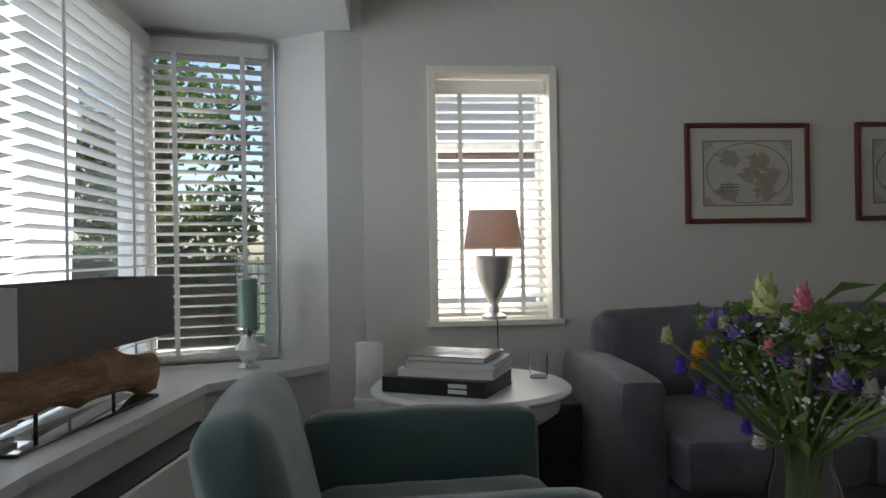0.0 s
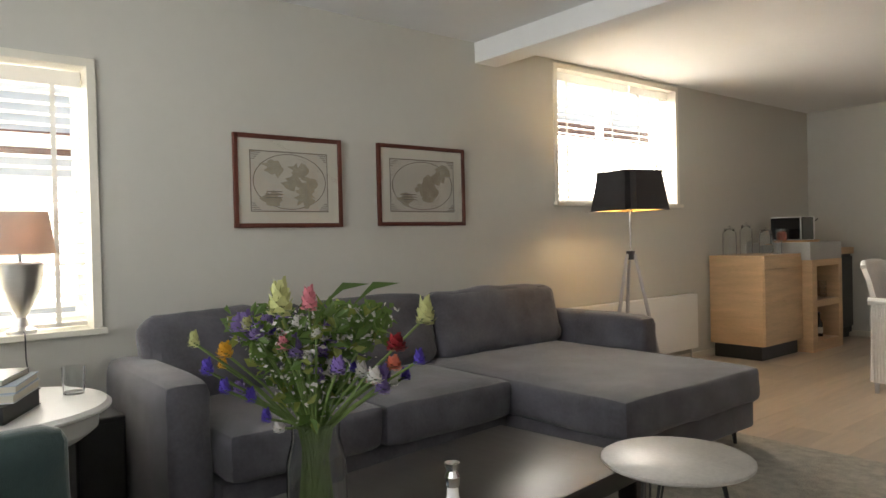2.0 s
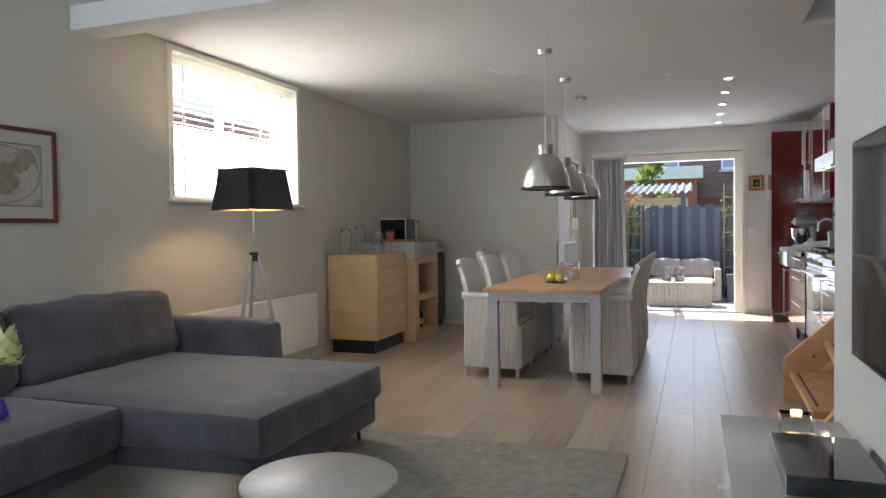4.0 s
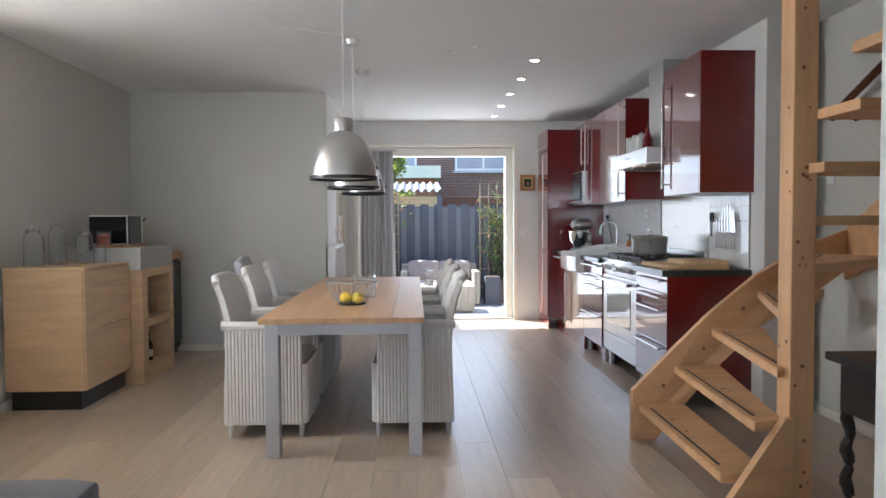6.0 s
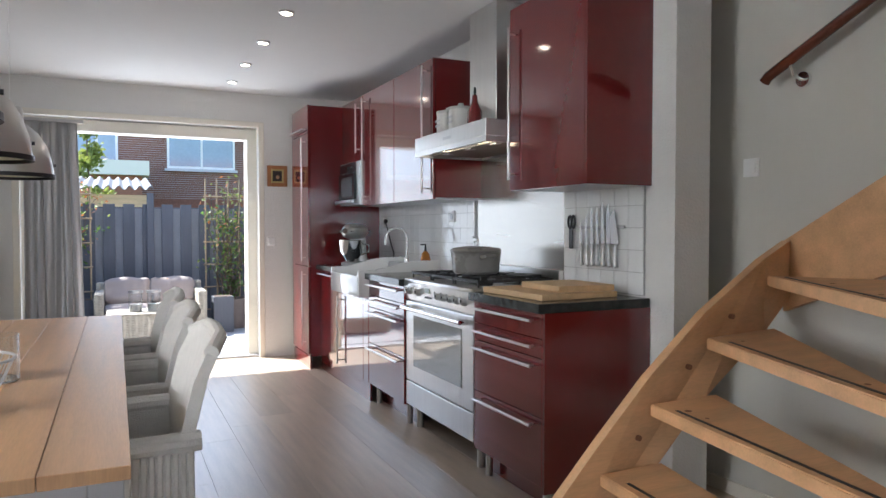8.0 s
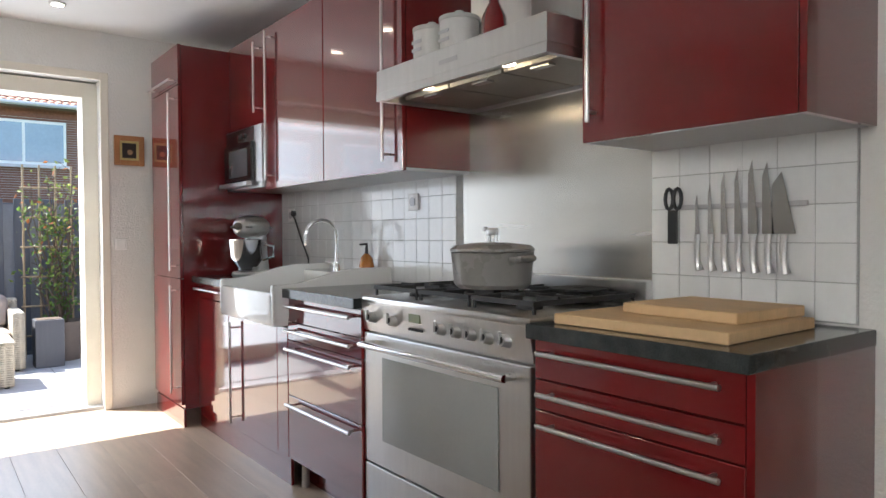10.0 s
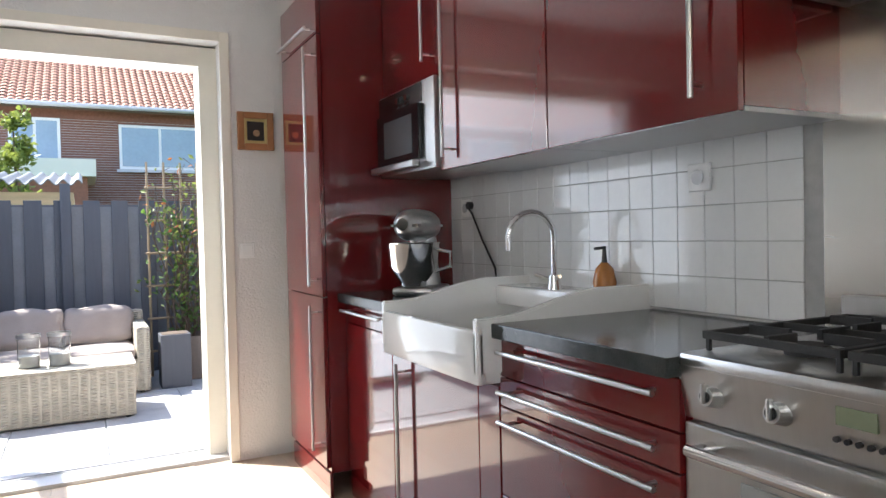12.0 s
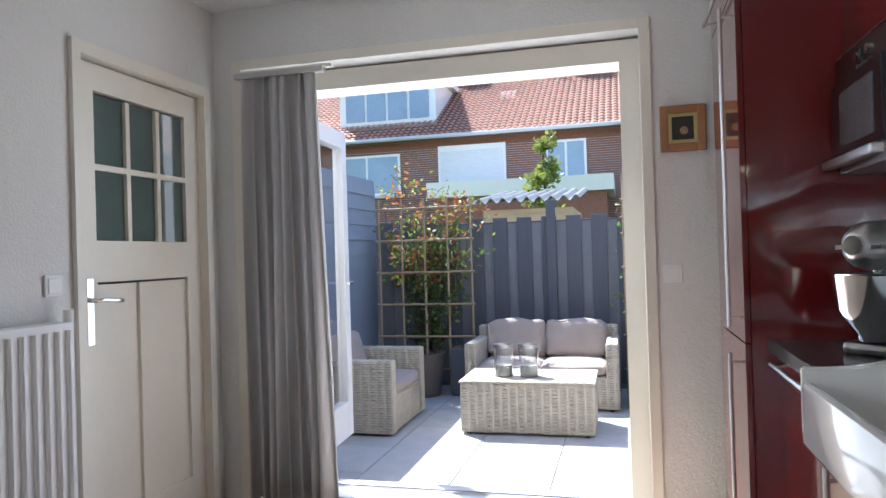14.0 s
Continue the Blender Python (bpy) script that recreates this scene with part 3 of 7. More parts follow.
wt = thing("side_table", "round white painted wooden side table with a scalloped apron", "side table", 0.66, 0.42, 0)
part("tabletop", lathe(bmesh.new(), [(0.0, 0.56), (0.37, 0.56), (0.385, 0.57), (0.385, 0.578), (0.37, 0.59), (0.0, 0.592)], 56), M_WHITE, wt, smooth=True)
part("apron", lathe(bmesh.new(), [(0.30, 0.47), (0.34, 0.50), (0.345, 0.56), (0.30, 0.56)], 48, closed=True), M_WHITE, wt, smooth=True)
for k in range(4):
    a = k * math.tau / 4 + 0.6
    part("leg", tube(bmesh.new(), [(r * math.cos(a), r * math.sin(a), z) for r, z in ((0.28, 0.5), (0.30, 0.40), (0.27, 0.2), (0.29, 0.0))], [0.035, 0.03, 0.018, 0.02], 12), M_WHITE, wt, smooth=True)


def book(name, label, mat_, x, y, z, w, d, h, rz):
    b = thing(name, label, "book", x, y, z, rz)
    part("cover", B(-w / 2, w / 2, -d / 2, d / 2, 0, 0.003), mat_, b)
    part("cover", B(-w / 2, w / 2, -d / 2, d / 2, h - 0.003, h), mat_, b)
    part("spine", B(-w / 2, w / 2, -d / 2 - 0.003, -d / 2, 0, h), mat_, b)
    part("page_block", B(-w / 2 + 0.004, w / 2 - 0.004, -d / 2, d / 2 - 0.004, 0.003, h - 0.003), M_BLACK if mat_ is M_BLACK else M_MAT, b)
    return b


M_BOOKBLUE = mat("pale_blue_book_cloth", (0.42, 0.50, 0.60), 0.7, var=0.06)
M_BOOKWHITE = mat("white_book_cover", (0.70, 0.70, 0.70), 0.5, var=0.05)
M_BOOKPHOTO = mat("dark_photo_cover", (0.16, 0.14, 0.11), 0.3, var=0.7, scale=18)
bb = book("book", "thick black coffee-table book with white letter blocks", M_BLACK, 0.74, 0.33, 0.592, 0.30, 0.40, 0.055, -28)
for i in range(2):
    part("letter_block", B(0.1505, 0.1525, 0.06 - i * 0.0, 0.13, 0.010 + i * 0.02, 0.024 + i * 0.02), M_BOOKWHITE, bb, "white lettering bar")
book("book", "pale grey-white hardback lying on the black book", M_BOOKWHITE, 0.73, 0.36, 0.647, 0.27, 0.36, 0.028, -24)
book("book", "pale blue hardback in the stack", M_BOOKBLUE, 0.73, 0.37, 0.675, 0.26, 0.34, 0.026, -22)
bp_ = book("book", "dark photo book on top of the stack", M_BOOKPHOTO, 0.73, 0.36, 0.701, 0.24, 0.30, 0.02, -26)
part("title_bar", B(-0.02, 0.05, -0.06, 0.10, 0.0201, 0.021), M_BOOKWHITE, bp_)


def tumbler(name, label, x, y, z, r=0.035, h=0.09, cat="glass", group=""):
    g = tagged(mesh_ob(name, lathe(bmesh.new(), [(0, 0), (r * 0.9, 0), (r, h), (r - 0.003, h), (r * 0.9 - 0.003, 0.008), (0, 0.008)], 24, (0, 0, 0)), M_GLASS, True), label, cat, group)
    g.matrix_basis = pose(x, y, z)
    return g


tumbler("water_glass", "clear drinking glass on the white side table", 0.60, 0.70, 0.592, 0.04, 0.10)
spk = thing("subwoofer", "black box loudspeaker on the floor beside the sofa", "loudspeaker", 0.42, 0.80, 0)
part("cabinet", B(-0.13, 0.13, -0.09, 0.09, 0.01, 0.47, bevel=0.008), M_BLACK, spk)
part("grille", B(0.131, 0.138, -0.08, 0.08, 0.05, 0.45, bevel=0.003), M_IRON, spk)
for dx in (-0.1, 0.1):
    part("foot", C((dx, 0, 0), (dx, 0, 0.012), 0.015), M_BLACK, spk)
mod = thing("router", "white upright modem on the sill beside the pier", "router", 0.20, 0.02, 0.0)
part("body", B(-0.02, 0.02, -0.06, 0.06, 0.45, 0.70, bevel=0.012), M_WHITE, mod, smooth=True)
part("stand", B(-0.05, 0.05, -0.07, 0.07, 0.0, 0.45, bevel=0.005), M_WHITE, mod)

# urn lamp on the narrow window's sill
ul = thing("table_lamp", "silver urn table lamp with a taupe tapered shade on the sill", "table lamp", -0.045, 0.625, 0.766)
part("base", lathe(bmesh.new(), [(0.0, 0), (0.06, 0.0), (0.06, 0.015), (0.03, 0.03), (0.022, 0.07), (0.05, 0.12), (0.085, 0.2), (0.097, 0.285), (0.10, 0.30), (0.09, 0.31), (0.0, 0.31)], 32), M_ALU, ul, "brushed silver urn", smooth=True)
part("stem", C((0, 0, 0.31), (0, 0, 0.36), 0.012), M_CHROME, ul)
bm = bmesh.new()
lathe(bm, [(0.145, 0.345), (0.118, 0.53), (0.116, 0.53), (0.143, 0.345)], 36, closed=True)
bmesh.ops.transform(bm, matrix=Matrix.Diagonal((0.55, 1, 1, 1)), verts=bm.verts)
part("shade", bm, M_SHADE, ul, smooth=True)
part("bulb", lathe(bmesh.new(), [(0, 0.36), (0.02, 0.38), (0.03, 0.42), (0.02, 0.45), (0, 0.46)], 16), glow("warm_bulb", (1, 0.6, 0.35), 6), ul, smooth=True)
part("cord", tube(bmesh.new(), [(0.06, 0.0, 0.01), (0.095, 0.0, 0.0), (0.1, 0.0, -0.1), (0.1, 0.01, -0.2)], 0.003), M_BLACK, ul)

# tripod floor lamp
fl = thing("floor_lamp", "tripod floor lamp with a charcoal square shade", "floor lamp", 0.52, 4.22, 0)
bm = bmesh.new()
lathe(bm, [(0.30, 1.30), (0.25, 1.57), (0.246, 1.57), (0.296, 1.30)], 4, closed=True)
bmesh.ops.bevel(bm, geom=[e for e in bm.edges if abs(e.verts[0].co.z - e.verts[1].co.z) > 0.1], offset=0.05, segments=4, affect='EDGES')
bmesh.ops.transform(bm, matrix=pose(0, 0, 0, 0, 0, 38), verts=bm.verts)
part("shade", bm, M_DARKSHADE, fl)
bm = bmesh.new()
lathe(bm, [(0.288, 1.302), (0.242, 1.565), (0.238, 1.565), (0.284, 1.302)], 4, closed=True)
bmesh.ops.bevel(bm, geom=[e for e in bm.edges if abs(e.verts[0].co.z - e.verts[1].co.z) > 0.1], offset=0.05, segments=4, affect='EDGES')
bmesh.ops.transform(bm, matrix=pose(0, 0, 0, 0, 0, 38), verts=bm.verts)
part("lining", bm, M_GOLDLINING, fl, "gold shade lining")
part("pole", C((0, 0, 0.98), (0, 0, 1.5), 0.008), M_CHROME, fl)
part("hub", C((0, 0, 0.96), (0, 0, 1.02), 0.03), M_BLACK, fl)
for k in range(3):
    a = k * math.tau / 3 + 0.35
    part("leg", C((0.03 * math.cos(a), 0.03 * math.sin(a), 1.0), (0.24 * math.cos(a), 0.24 * math.sin(a), 0.0), 0.012, 0.016, 12), M_STEELGREY, fl)
part("bulb", lathe(bmesh.new(), [(0, 1.38), (0.03, 1.40), (0.035, 1.44), (0.02, 1.48), (0, 1.49)], 16), glow("floor_lamp_bulb", (1, 0.72, 0.4), 45), fl, smooth=True)


def radiator(name, label, x, y, z, length, height, rz):
    r = thing(name, label, "radiator", x, y, z, rz)
    part("front_panel", B(-length / 2, length / 2, -0.09, -0.075, 0, height, bevel=0.006), M_WHITE, r)
    part("back_panel", B(-length / 2, length / 2, -0.03, -0.018, 0, height, bevel=0.004), M_WHITE, r)
    part("top_grille", B(-length / 2 + 0.01, length / 2 - 0.01, -0.075, -0.03, height - 0.012, height - 0.002), M_WHITE, r)
    for s in (-1, 1):
        part("side_cover", B(s * length / 2 - 0.006, s * length / 2 + 0.002, -0.088, -0.02, 0.01, height - 0.003), M_WHITE, r)
        part("bracket", B(s * length * 0.35 - 0.02, s * length * 0.35 + 0.02, -0.02, 0.0, height * 0.2, height * 0.8), M_WHITE, r)
    part("pipe", C((length / 2 - 0.05, -0.05, -z), (length / 2 - 0.05, -0.05, 0.03), 0.008), M_WHITE, r)
    return r


radiator("radiator", "flat white panel radiator under the high window", 0.005, 4.87, 0.12, 1.80, 0.48, 90)


def framed_map(label, y0, y1, z0, z1, seed):
    f = thing("framed_map", label, "picture", 0.004, (y0 + y1) / 2, z0, group="antique maps")
    w, h = (y1 - y0) / 2, z1 - z0
    fr = 0.024
    for a in ((-w, -w + fr, 0, h), (w - fr, w, 0, h), (-w + fr, w - fr, 0, fr), (-w + fr, w - fr, h - fr, h)):
        part("frame_bar", B(0, 0.022, a[0], a[1], a[2], a[3], bevel=0.004), M_MAHOG, f)
    part("mount", B(0.001, 0.010, -w + fr, w - fr, fr, h - fr), M_MAT, f)
    mw, mz0, mz1 = w - 0.09, 0.085, h - 0.085
    part("map_sheet", B(0.010, 0.0115, -mw, mw, mz0, mz1), M_MAPINK, f, "dark map border")
    part("map_field", B(0.0115, 0.0125, -mw + 0.006, mw - 0.006, mz0 + 0.006, mz1 - 0.006), M_MAP, f)
    rng = random.Random(seed)
    cz, hz = (mz0 + mz1) / 2, (mz1 - mz0) / 2
    for k in range(2 if seed == 1 else 1):
        bm = bmesh.new()
        ring = []
        for i in range(40):
            a = i * math.tau / 40
            for rr in (0.96, 0.985):
                ring.append(bm.verts.new((0.0132, rr * (mw - 0.01) * math.cos(a), cz + rr * (hz - 0.01) * math.sin(a))))
        for i in range(40):
            j = (i + 1) % 40
            bm.faces.new((ring[2 * i], ring[2 * i + 1], ring[2 * j + 1], ring[2 * j]))
        if k == 0:
            part("oval_border", bm, M_MAPINK, f)
        else:
            bm.free()
    for sy in (-1, 1):
        for sz in (-1, 1):
            for q in range(4):
                zz, ln = cz + sz * (hz - 0.012 - q * 0.011), 0.05 - q * 0.011
                a0 = sy * (mw - 0.008)
                part("corner_line", B(0.0127, 0.0131, min(a0, a0 - sy * ln), max(a0, a0 - sy * ln), zz - 0.002, zz + 0.002), M_MAPINK, f)
    for k in range(7):
        cy, cz2 = rng.uniform(-0.6, 0.7) * mw, cz + rng.uniform(-0.6, 0.65) * hz
        bm = bmesh.new()
        n = 18
        vs = [bm.verts.new((0.0134 + 0.00025 * k, cy + (0.04 + 0.045 * noise.noise(Vector((i * 0.7, k, seed)))) * math.cos(i * math.tau / n) * 1.4,
                            cz2 + (0.04 + 0.045 * noise.noise(Vector((i * 0.7, k + 9, seed)))) * math.sin(i * math.tau / n))) for i in range(n)]
        bm.faces.new(vs)
        part("land", bm, M_MAPLAND, f)
    for i in range(3):
        part("cartouche_line", B(0.0152, 0.0158, -0.62 * mw, -0.22 * mw, cz - 0.55 * hz + i * 0.016, cz - 0.55 * hz + i * 0.016 + 0.005), M_MAPINK, f, "unreadable map lettering bar")
    p = part("glass_pane", B(0.0165, 0.018, -w + fr, w - fr, fr, h - fr), M_PANE, f)
    p.visible_shadow = False
    return f


framed_map("antique world map in a dark mahogany frame with cream mount", 1.575, 2.215, 1.215, 1.71, 1)
framed_map("smaller antique map in a dark mahogany frame with cream mount", 2.46, 3.14, 1.22, 1.715, 2)

# bouquet
vs_ = thing("flower_vase", "clear glass vase with a mixed bouquet on the coffee table", "vase", 1.84, 1.03, 0.367)
part("vase", lathe(bmesh.new(), [(0, 0), (0.075, 0), (0.08, 0.02), (0.078, 0.19), (0.062, 0.255), (0.064, 0.295), (0.061, 0.295), (0.059, 0.255), (0.074, 0.19), (0.076, 0.02), (0.0, 0.012)], 36), M_GLASS, vs_, "clear glass", smooth=True)
M_STEM = mat("green_stem", (0.14, 0.22, 0.06), 0.5, var=0.3)
FLOWER = {"purple": mat("purple_petal", (0.22, 0.15, 0.42), 0.6, var=0.3, scale=30), "blue": mat("violet_blue_petal", (0.08, 0.05, 0.38), 0.6, var=0.3, scale=30),
          "pink": mat("pink_petal", (0.62, 0.20, 0.24), 0.6, var=0.3, scale=30), "red": mat("dark_red_petal", (0.26, 0.012, 0.02), 0.6, var=0.3, scale=30),
          "coral": mat("coral_petal", (0.72, 0.20, 0.13), 0.6, var=0.3, scale=30), "yellow": mat("yellow_petal", (0.72, 0.40, 0.03), 0.6, var=0.3, scale=30),
          "cream": mat("cream_green_petal", (0.52, 0.54, 0.24), 0.6, var=0.3, scale=30), "white": mat("white_petal", (0.66, 0.64, 0.62), 0.6, var=0.2, scale=30)}


def bloom(bm, c, r, rng, n=26, tall=1.0):
    """A flower head of cupped petals in whorls round c."""
    c = Vector(c)
    for i in range(n):
        a, lift = i * 2.4, i / n
        out = Vector((math.cos(a), math.sin(a), 0))
        rr = r * (0.35 + 0.65 * (1 - lift))
        base = c + Vector((0, 0, r * tall * (lift - 0.4)))
        tip = base + out * rr + Vector((0, 0, r * tall * (0.2 + 0.5 * lift)))
        s = Vector((-out.y, out.x, 0)) * r * 0.42
        m_ = base + out * rr * 0.6 + Vector((0, 0, r * 0.05))
        v = [bm.verts.new(p) for p in (base, m_ + s, tip + s * 0.3, tip - s * 0.3, m_ - s)]
        bm.faces.new(v)
    return bm


rng = random.Random(5)
heads = [("purple", 0.0, 0.33, 0.028, 1.2), ("purple", -0.06, 0.42, 0.03, 1.2), ("white", 0.03, 0.40, 0.022, 0.8), ("purple", 0.02, 0.29, 0.025, 1.3), ("yellow", -0.17, 0.33, 0.02, 1), ("white", 0.12, 0.38, 0.022, 0.8),
         ("cream", -0.045, 0.46, 0.045, 2.0), ("pink", 0.015, 0.465, 0.03, 2.0), ("purple", -0.13, 0.40, 0.045, 1.2), ("purple", 0.04, 0.38, 0.032, 1.4), ("purple", 0.06, 0.33, 0.03, 1.5),
         ("pink", -0.05, 0.37, 0.035, 1), ("purple", -0.02, 0.375, 0.03, 1), ("white", 0.04, 0.29, 0.034, 1.3), ("yellow", -0.16, 0.36, 0.03, 1), ("blue", -0.185, 0.33, 0.024, 1.3), ("blue", -0.15, 0.29, 0.022, 1.3),
         ("blue", -0.11, 0.26, 0.022, 1.3), ("blue", -0.08, 0.215, 0.02, 1.3), ("red", 0.185, 0.37, 0.036, 0.9), ("coral", 0.175, 0.31, 0.032, 0.9), ("cream", 0.245, 0.42, 0.036, 1.5), ("blue", 0.23, 0.34, 0.022, 1.3),
         ("blue", 0.2, 0.28, 0.02, 1.3), ("white", 0.09, 0.42, 0.032, 0.8), ("white", -0.01, 0.42, 0.03, 0.8), ("white", 0.14, 0.30, 0.03, 1), ("white", -0.07, 0.17, 0.024, 1), ("cream", -0.21, 0.39, 0.02, 1.6), ("purple", -0.09, 0.40, 0.035, 1.2)]
heads += [(("purple", "white", "purple", "pink", "white", "blue", "purple", "cream")[k % 8], -0.14 + 0.021 * ((k * 7) % 16), 0.27 + 0.018 * ((k * 5) % 9), (0.026, 0.018, 0.030, 0.024)[k % 4], 1.1) for k in range(20)]
right = Vector((0.60, 0.80, 0))   # across the bouquet as seen from the sofa's far side
deep = Vector((-0.80, 0.60, 0))
for nm, a, z, r, tall in heads:
    a, z, tall = a * 1.2, 0.29 + (z - 0.17) * 1.1, min(tall, 1.5)
    r *= 0.88
    p = right * a + deep * rng.uniform(-0.19, -0.03) + Vector((0, 0, z))
    part("stem", tube(bmesh.new(), [(rng.uniform(-0.04, 0.04), rng.uniform(-0.04, 0.04), 0.03), (p.x * 0.15, p.y * 0.15, 0.28), (p.x * 0.6, p.y * 0.6, 0.28 + (z - 0.28) * 0.6), p], 0.0035, 6), M_STEM, vs_)
    part("flower", bloom(bmesh.new(), p, r, rng, 30, tall), FLOWER[nm], vs_, nm + " flower")


def inside_bouquet():
    while True:
        p = Vector((rng.uniform(-0.24, 0.24), rng.uniform(-0.24, 0.24), rng.uniform(0.28, 0.58)))
        if p.xy.length < 0.05 + (p.z - 0.28) * 0.62:
            return p


part("foliage", leaf_cloud(bmesh.new(), 480, inside_bouquet, 0.044, rng), M_LEAF, vs_)
part("light_foliage", leaf_cloud(bmesh.new(), 160, inside_bouquet, 0.04, rng), M_LEAFLIGHT, vs_)
part("filler_blossom", leaf_cloud(bmesh.new(), 700, inside_bouquet, 0.014, rng), FLOWER["white"], vs_)
for a0 in (0.02, 0.10):
    part("long_leaf", slab(bmesh.new(), [right * a0 + Vector((0, 0, 0.59)), right * (a0 + 0.06) + Vector((0, 0, 0.655)), right * (a0 + 0.13) + Vector((0, 0, 0.65)), right * (a0 + 0.06) + Vector((0, 0, 0.635))], 0.004, deep), M_LEAF, vs_)

bt = thing("ceramic_bottle", "small white ceramic bottle with silver crown stopper", "bottle", 2.12, 1.26, 0.367)
part("body", lathe(bmesh.new(), [(0, 0), (0.035, 0), (0.042, 0.03), (0.036, 0.08), (0.016, 0.115), (0.014, 0.14), (0, 0.14)], 24), M_CERAMIC, bt, smooth=True)
part("stopper", lathe(bmesh.new(), [(0, 0.14), (0.017, 0.14), (0.02, 0.165), (0.013, 0.18), (0.02, 0.20), (0, 0.195)], 10), M_CHROME, bt, "silver crown stopper")

# things on the bay sill
dl = thing("driftwood_lamp", "driftwood table lamp with a long dark rectangular shade", "table lamp", 1.08, -0.86, 0.586, -9)
part("base_plate", B(-0.38, 0.38, -0.07, 0.07, 0.0, 0.012, bevel=0.002), M_BLACKGLOSS, dl, "black metal plate")
bm = cushion(-0.48, 0.48, -0.055, 0.055, 0.06, 0.19, 0.05, 0.01, n=16, seed=31, wrinkle=0.03)
for v in bm.verts:
    v.co.z += 0.03 * math.sin(v.co.x * 5 + 1) + 0.02 * v.co.x
    v.co.y *= 1 - 0.5 * abs(v.co.x / 0.5) ** 2
part("driftwood", bm, M_DRIFT, dl, "weathered driftwood log", smooth=True)
for s in (-0.2, 0.2):
    part("pin", C((s, 0, 0.01), (s, 0, 0.08), 0.006), M_IRON, dl)
    part("rod", C((s, 0, 0.15), (s, 0, 0.30), 0.006), M_CHROME, dl)
bm = bmesh.new()
for a in ((-0.42, 0.42, -0.11, -0.107), (-0.42, 0.42, 0.107, 0.11), (-0.42, -0.417, -0.107, 0.107), (0.417, 0.42, -0.107, 0.107)):
    box(bm, a[0], a[1], a[2], a[3], 0.23, 0.44)
part("shade", bm, mat("brown_satin_shade", (0.09, 0.075, 0.065), 0.45, var=0.15), dl)
cd = thing("candle_holder", "silver candle holder with a pale green candle under glass", "candle holder", 0.15, -0.52, 0.586)
part("base", lathe(bmesh.new(), [(0, 0), (0.05, 0), (0.05, 0.01), (0.025, 0.03), (0.06, 0.09), (0.02, 0.15), (0.055, 0.18), (0.055, 0.19), (0, 0.19)], 28), M_CHROME, cd, "silver baluster base", smooth=True)
part("candle", lathe(bmesh.new(), [(0, 0.19), (0.042, 0.19), (0.042, 0.40), (0.036, 0.405), (0, 0.40)], 24), mat("pale_green_wax", (0.42, 0.62, 0.52), 0.6, var=0.05), cd, smooth=True)
part("glass_cylinder", lathe(bmesh.new(), [(0.052, 0.19), (0.052, 0.50), (0.049, 0.50), (0.049, 0.19)], 28, closed=True), M_GLASS, cd, smooth=True)
vg = thing("convector_radiator", "white convector with dark top grille under the bay sill", "radiator", 1.25, -0.66, 0, -8)
part("casing", B(-0.65, 0.65, -0.06, 0.08, 0.06, 0.46, bevel=0.006), M_WHITE, vg)
part("grille", B(-0.63, 0.63, -0.05, 0.07, 0.461, 0.468), M_BLACK, vg, "dark slotted grille")
for s in (-0.55, 0.55):
    part("foot", B(s - 0.03, s + 0.03, -0.04, 0.06, 0, 0.06), M_WHITE, vg)

# television wall
tv = thing("television", "flat black television mounted on the wall", "television", 3.783, 2.05, 0.77)
part("panel", B(-0.05, -0.012, -0.56, 0.56, 0, 0.63, bevel=0.005), M_BLACK, tv)
part("screen", B(-0.053, -0.0505, -0.55, 0.55, 0.012, 0.62), M_BLACKGLOSS, tv, "glossy dark screen")
part("rim", B(-0.052, -0.01, 0.56, 0.568, 0, 0.63), M_ALU, tv)
part("bracket", B(-0.012, 0.0, -0.2, 0.2, 0.15, 0.45), M_IRON, tv)
lb = thing("media_cabinet", "low white television cabinet with glass top and small knobs", "media cabinet", 3.585, 2.1, 0)
part("body", B(-0.19, 0.19, -0.92, 0.95, 0.06, 0.43, bevel=0.004), mat("pale_grey_lacquer", (0.62, 0.64, 0.62), 0.3, var=0.03), lb)
part("top", B(-0.20, 0.195, -0.93, 0.96, 0.431, 0.45, bevel=0.004), mat("pale_glass_top", (0.55, 0.58, 0.56), 0.08, var=0.03, coat=0.8), lb)
part("plinth", B(-0.16, 0.17, -0.9, 0.92, 0, 0.06), M_BLACK, lb)
for y in (-0.6, -0.2, 0.2, 0.6):
    part("drawer_front", B(-0.198, -0.191, y - 0.19, y + 0.19, 0.08, 0.42, bevel=0.002), M_WHITE, lb)
    part("knob", C((-0.22, y, 0.30), (-0.198, y, 0.30), 0.012, 0.008, 12), M_CHROME, lb)
st = thing("set_top_box", "black set-top box on the low cabinet", "media player", 3.635, 2.45, 0.45)
part("case", B(-0.12, 0.12, -0.2, 0.2, 0.006, 0.06, bevel=0.004), M_BLACKGLOSS, st)
for s in (-0.15, 0.15):
    part("foot", C((0, s, 0), (0, s, 0.008), 0.015), M_BLACK, st)
gb = thing("glass_box", "clear glass tealight block on the low cabinet", "candle holder", 3.615, 2.86, 0.45)
part("block", B(-0.05, 0.05, -0.05, 0.05, 0.0, 0.07, bevel=0.003), M_GLASS, gb)
part("flame_cup", C((0, 0, 0.07), (0, 0, 0.082), 0.018), glow("tealight", (1, 0.75, 0.4), 1.5), gb)

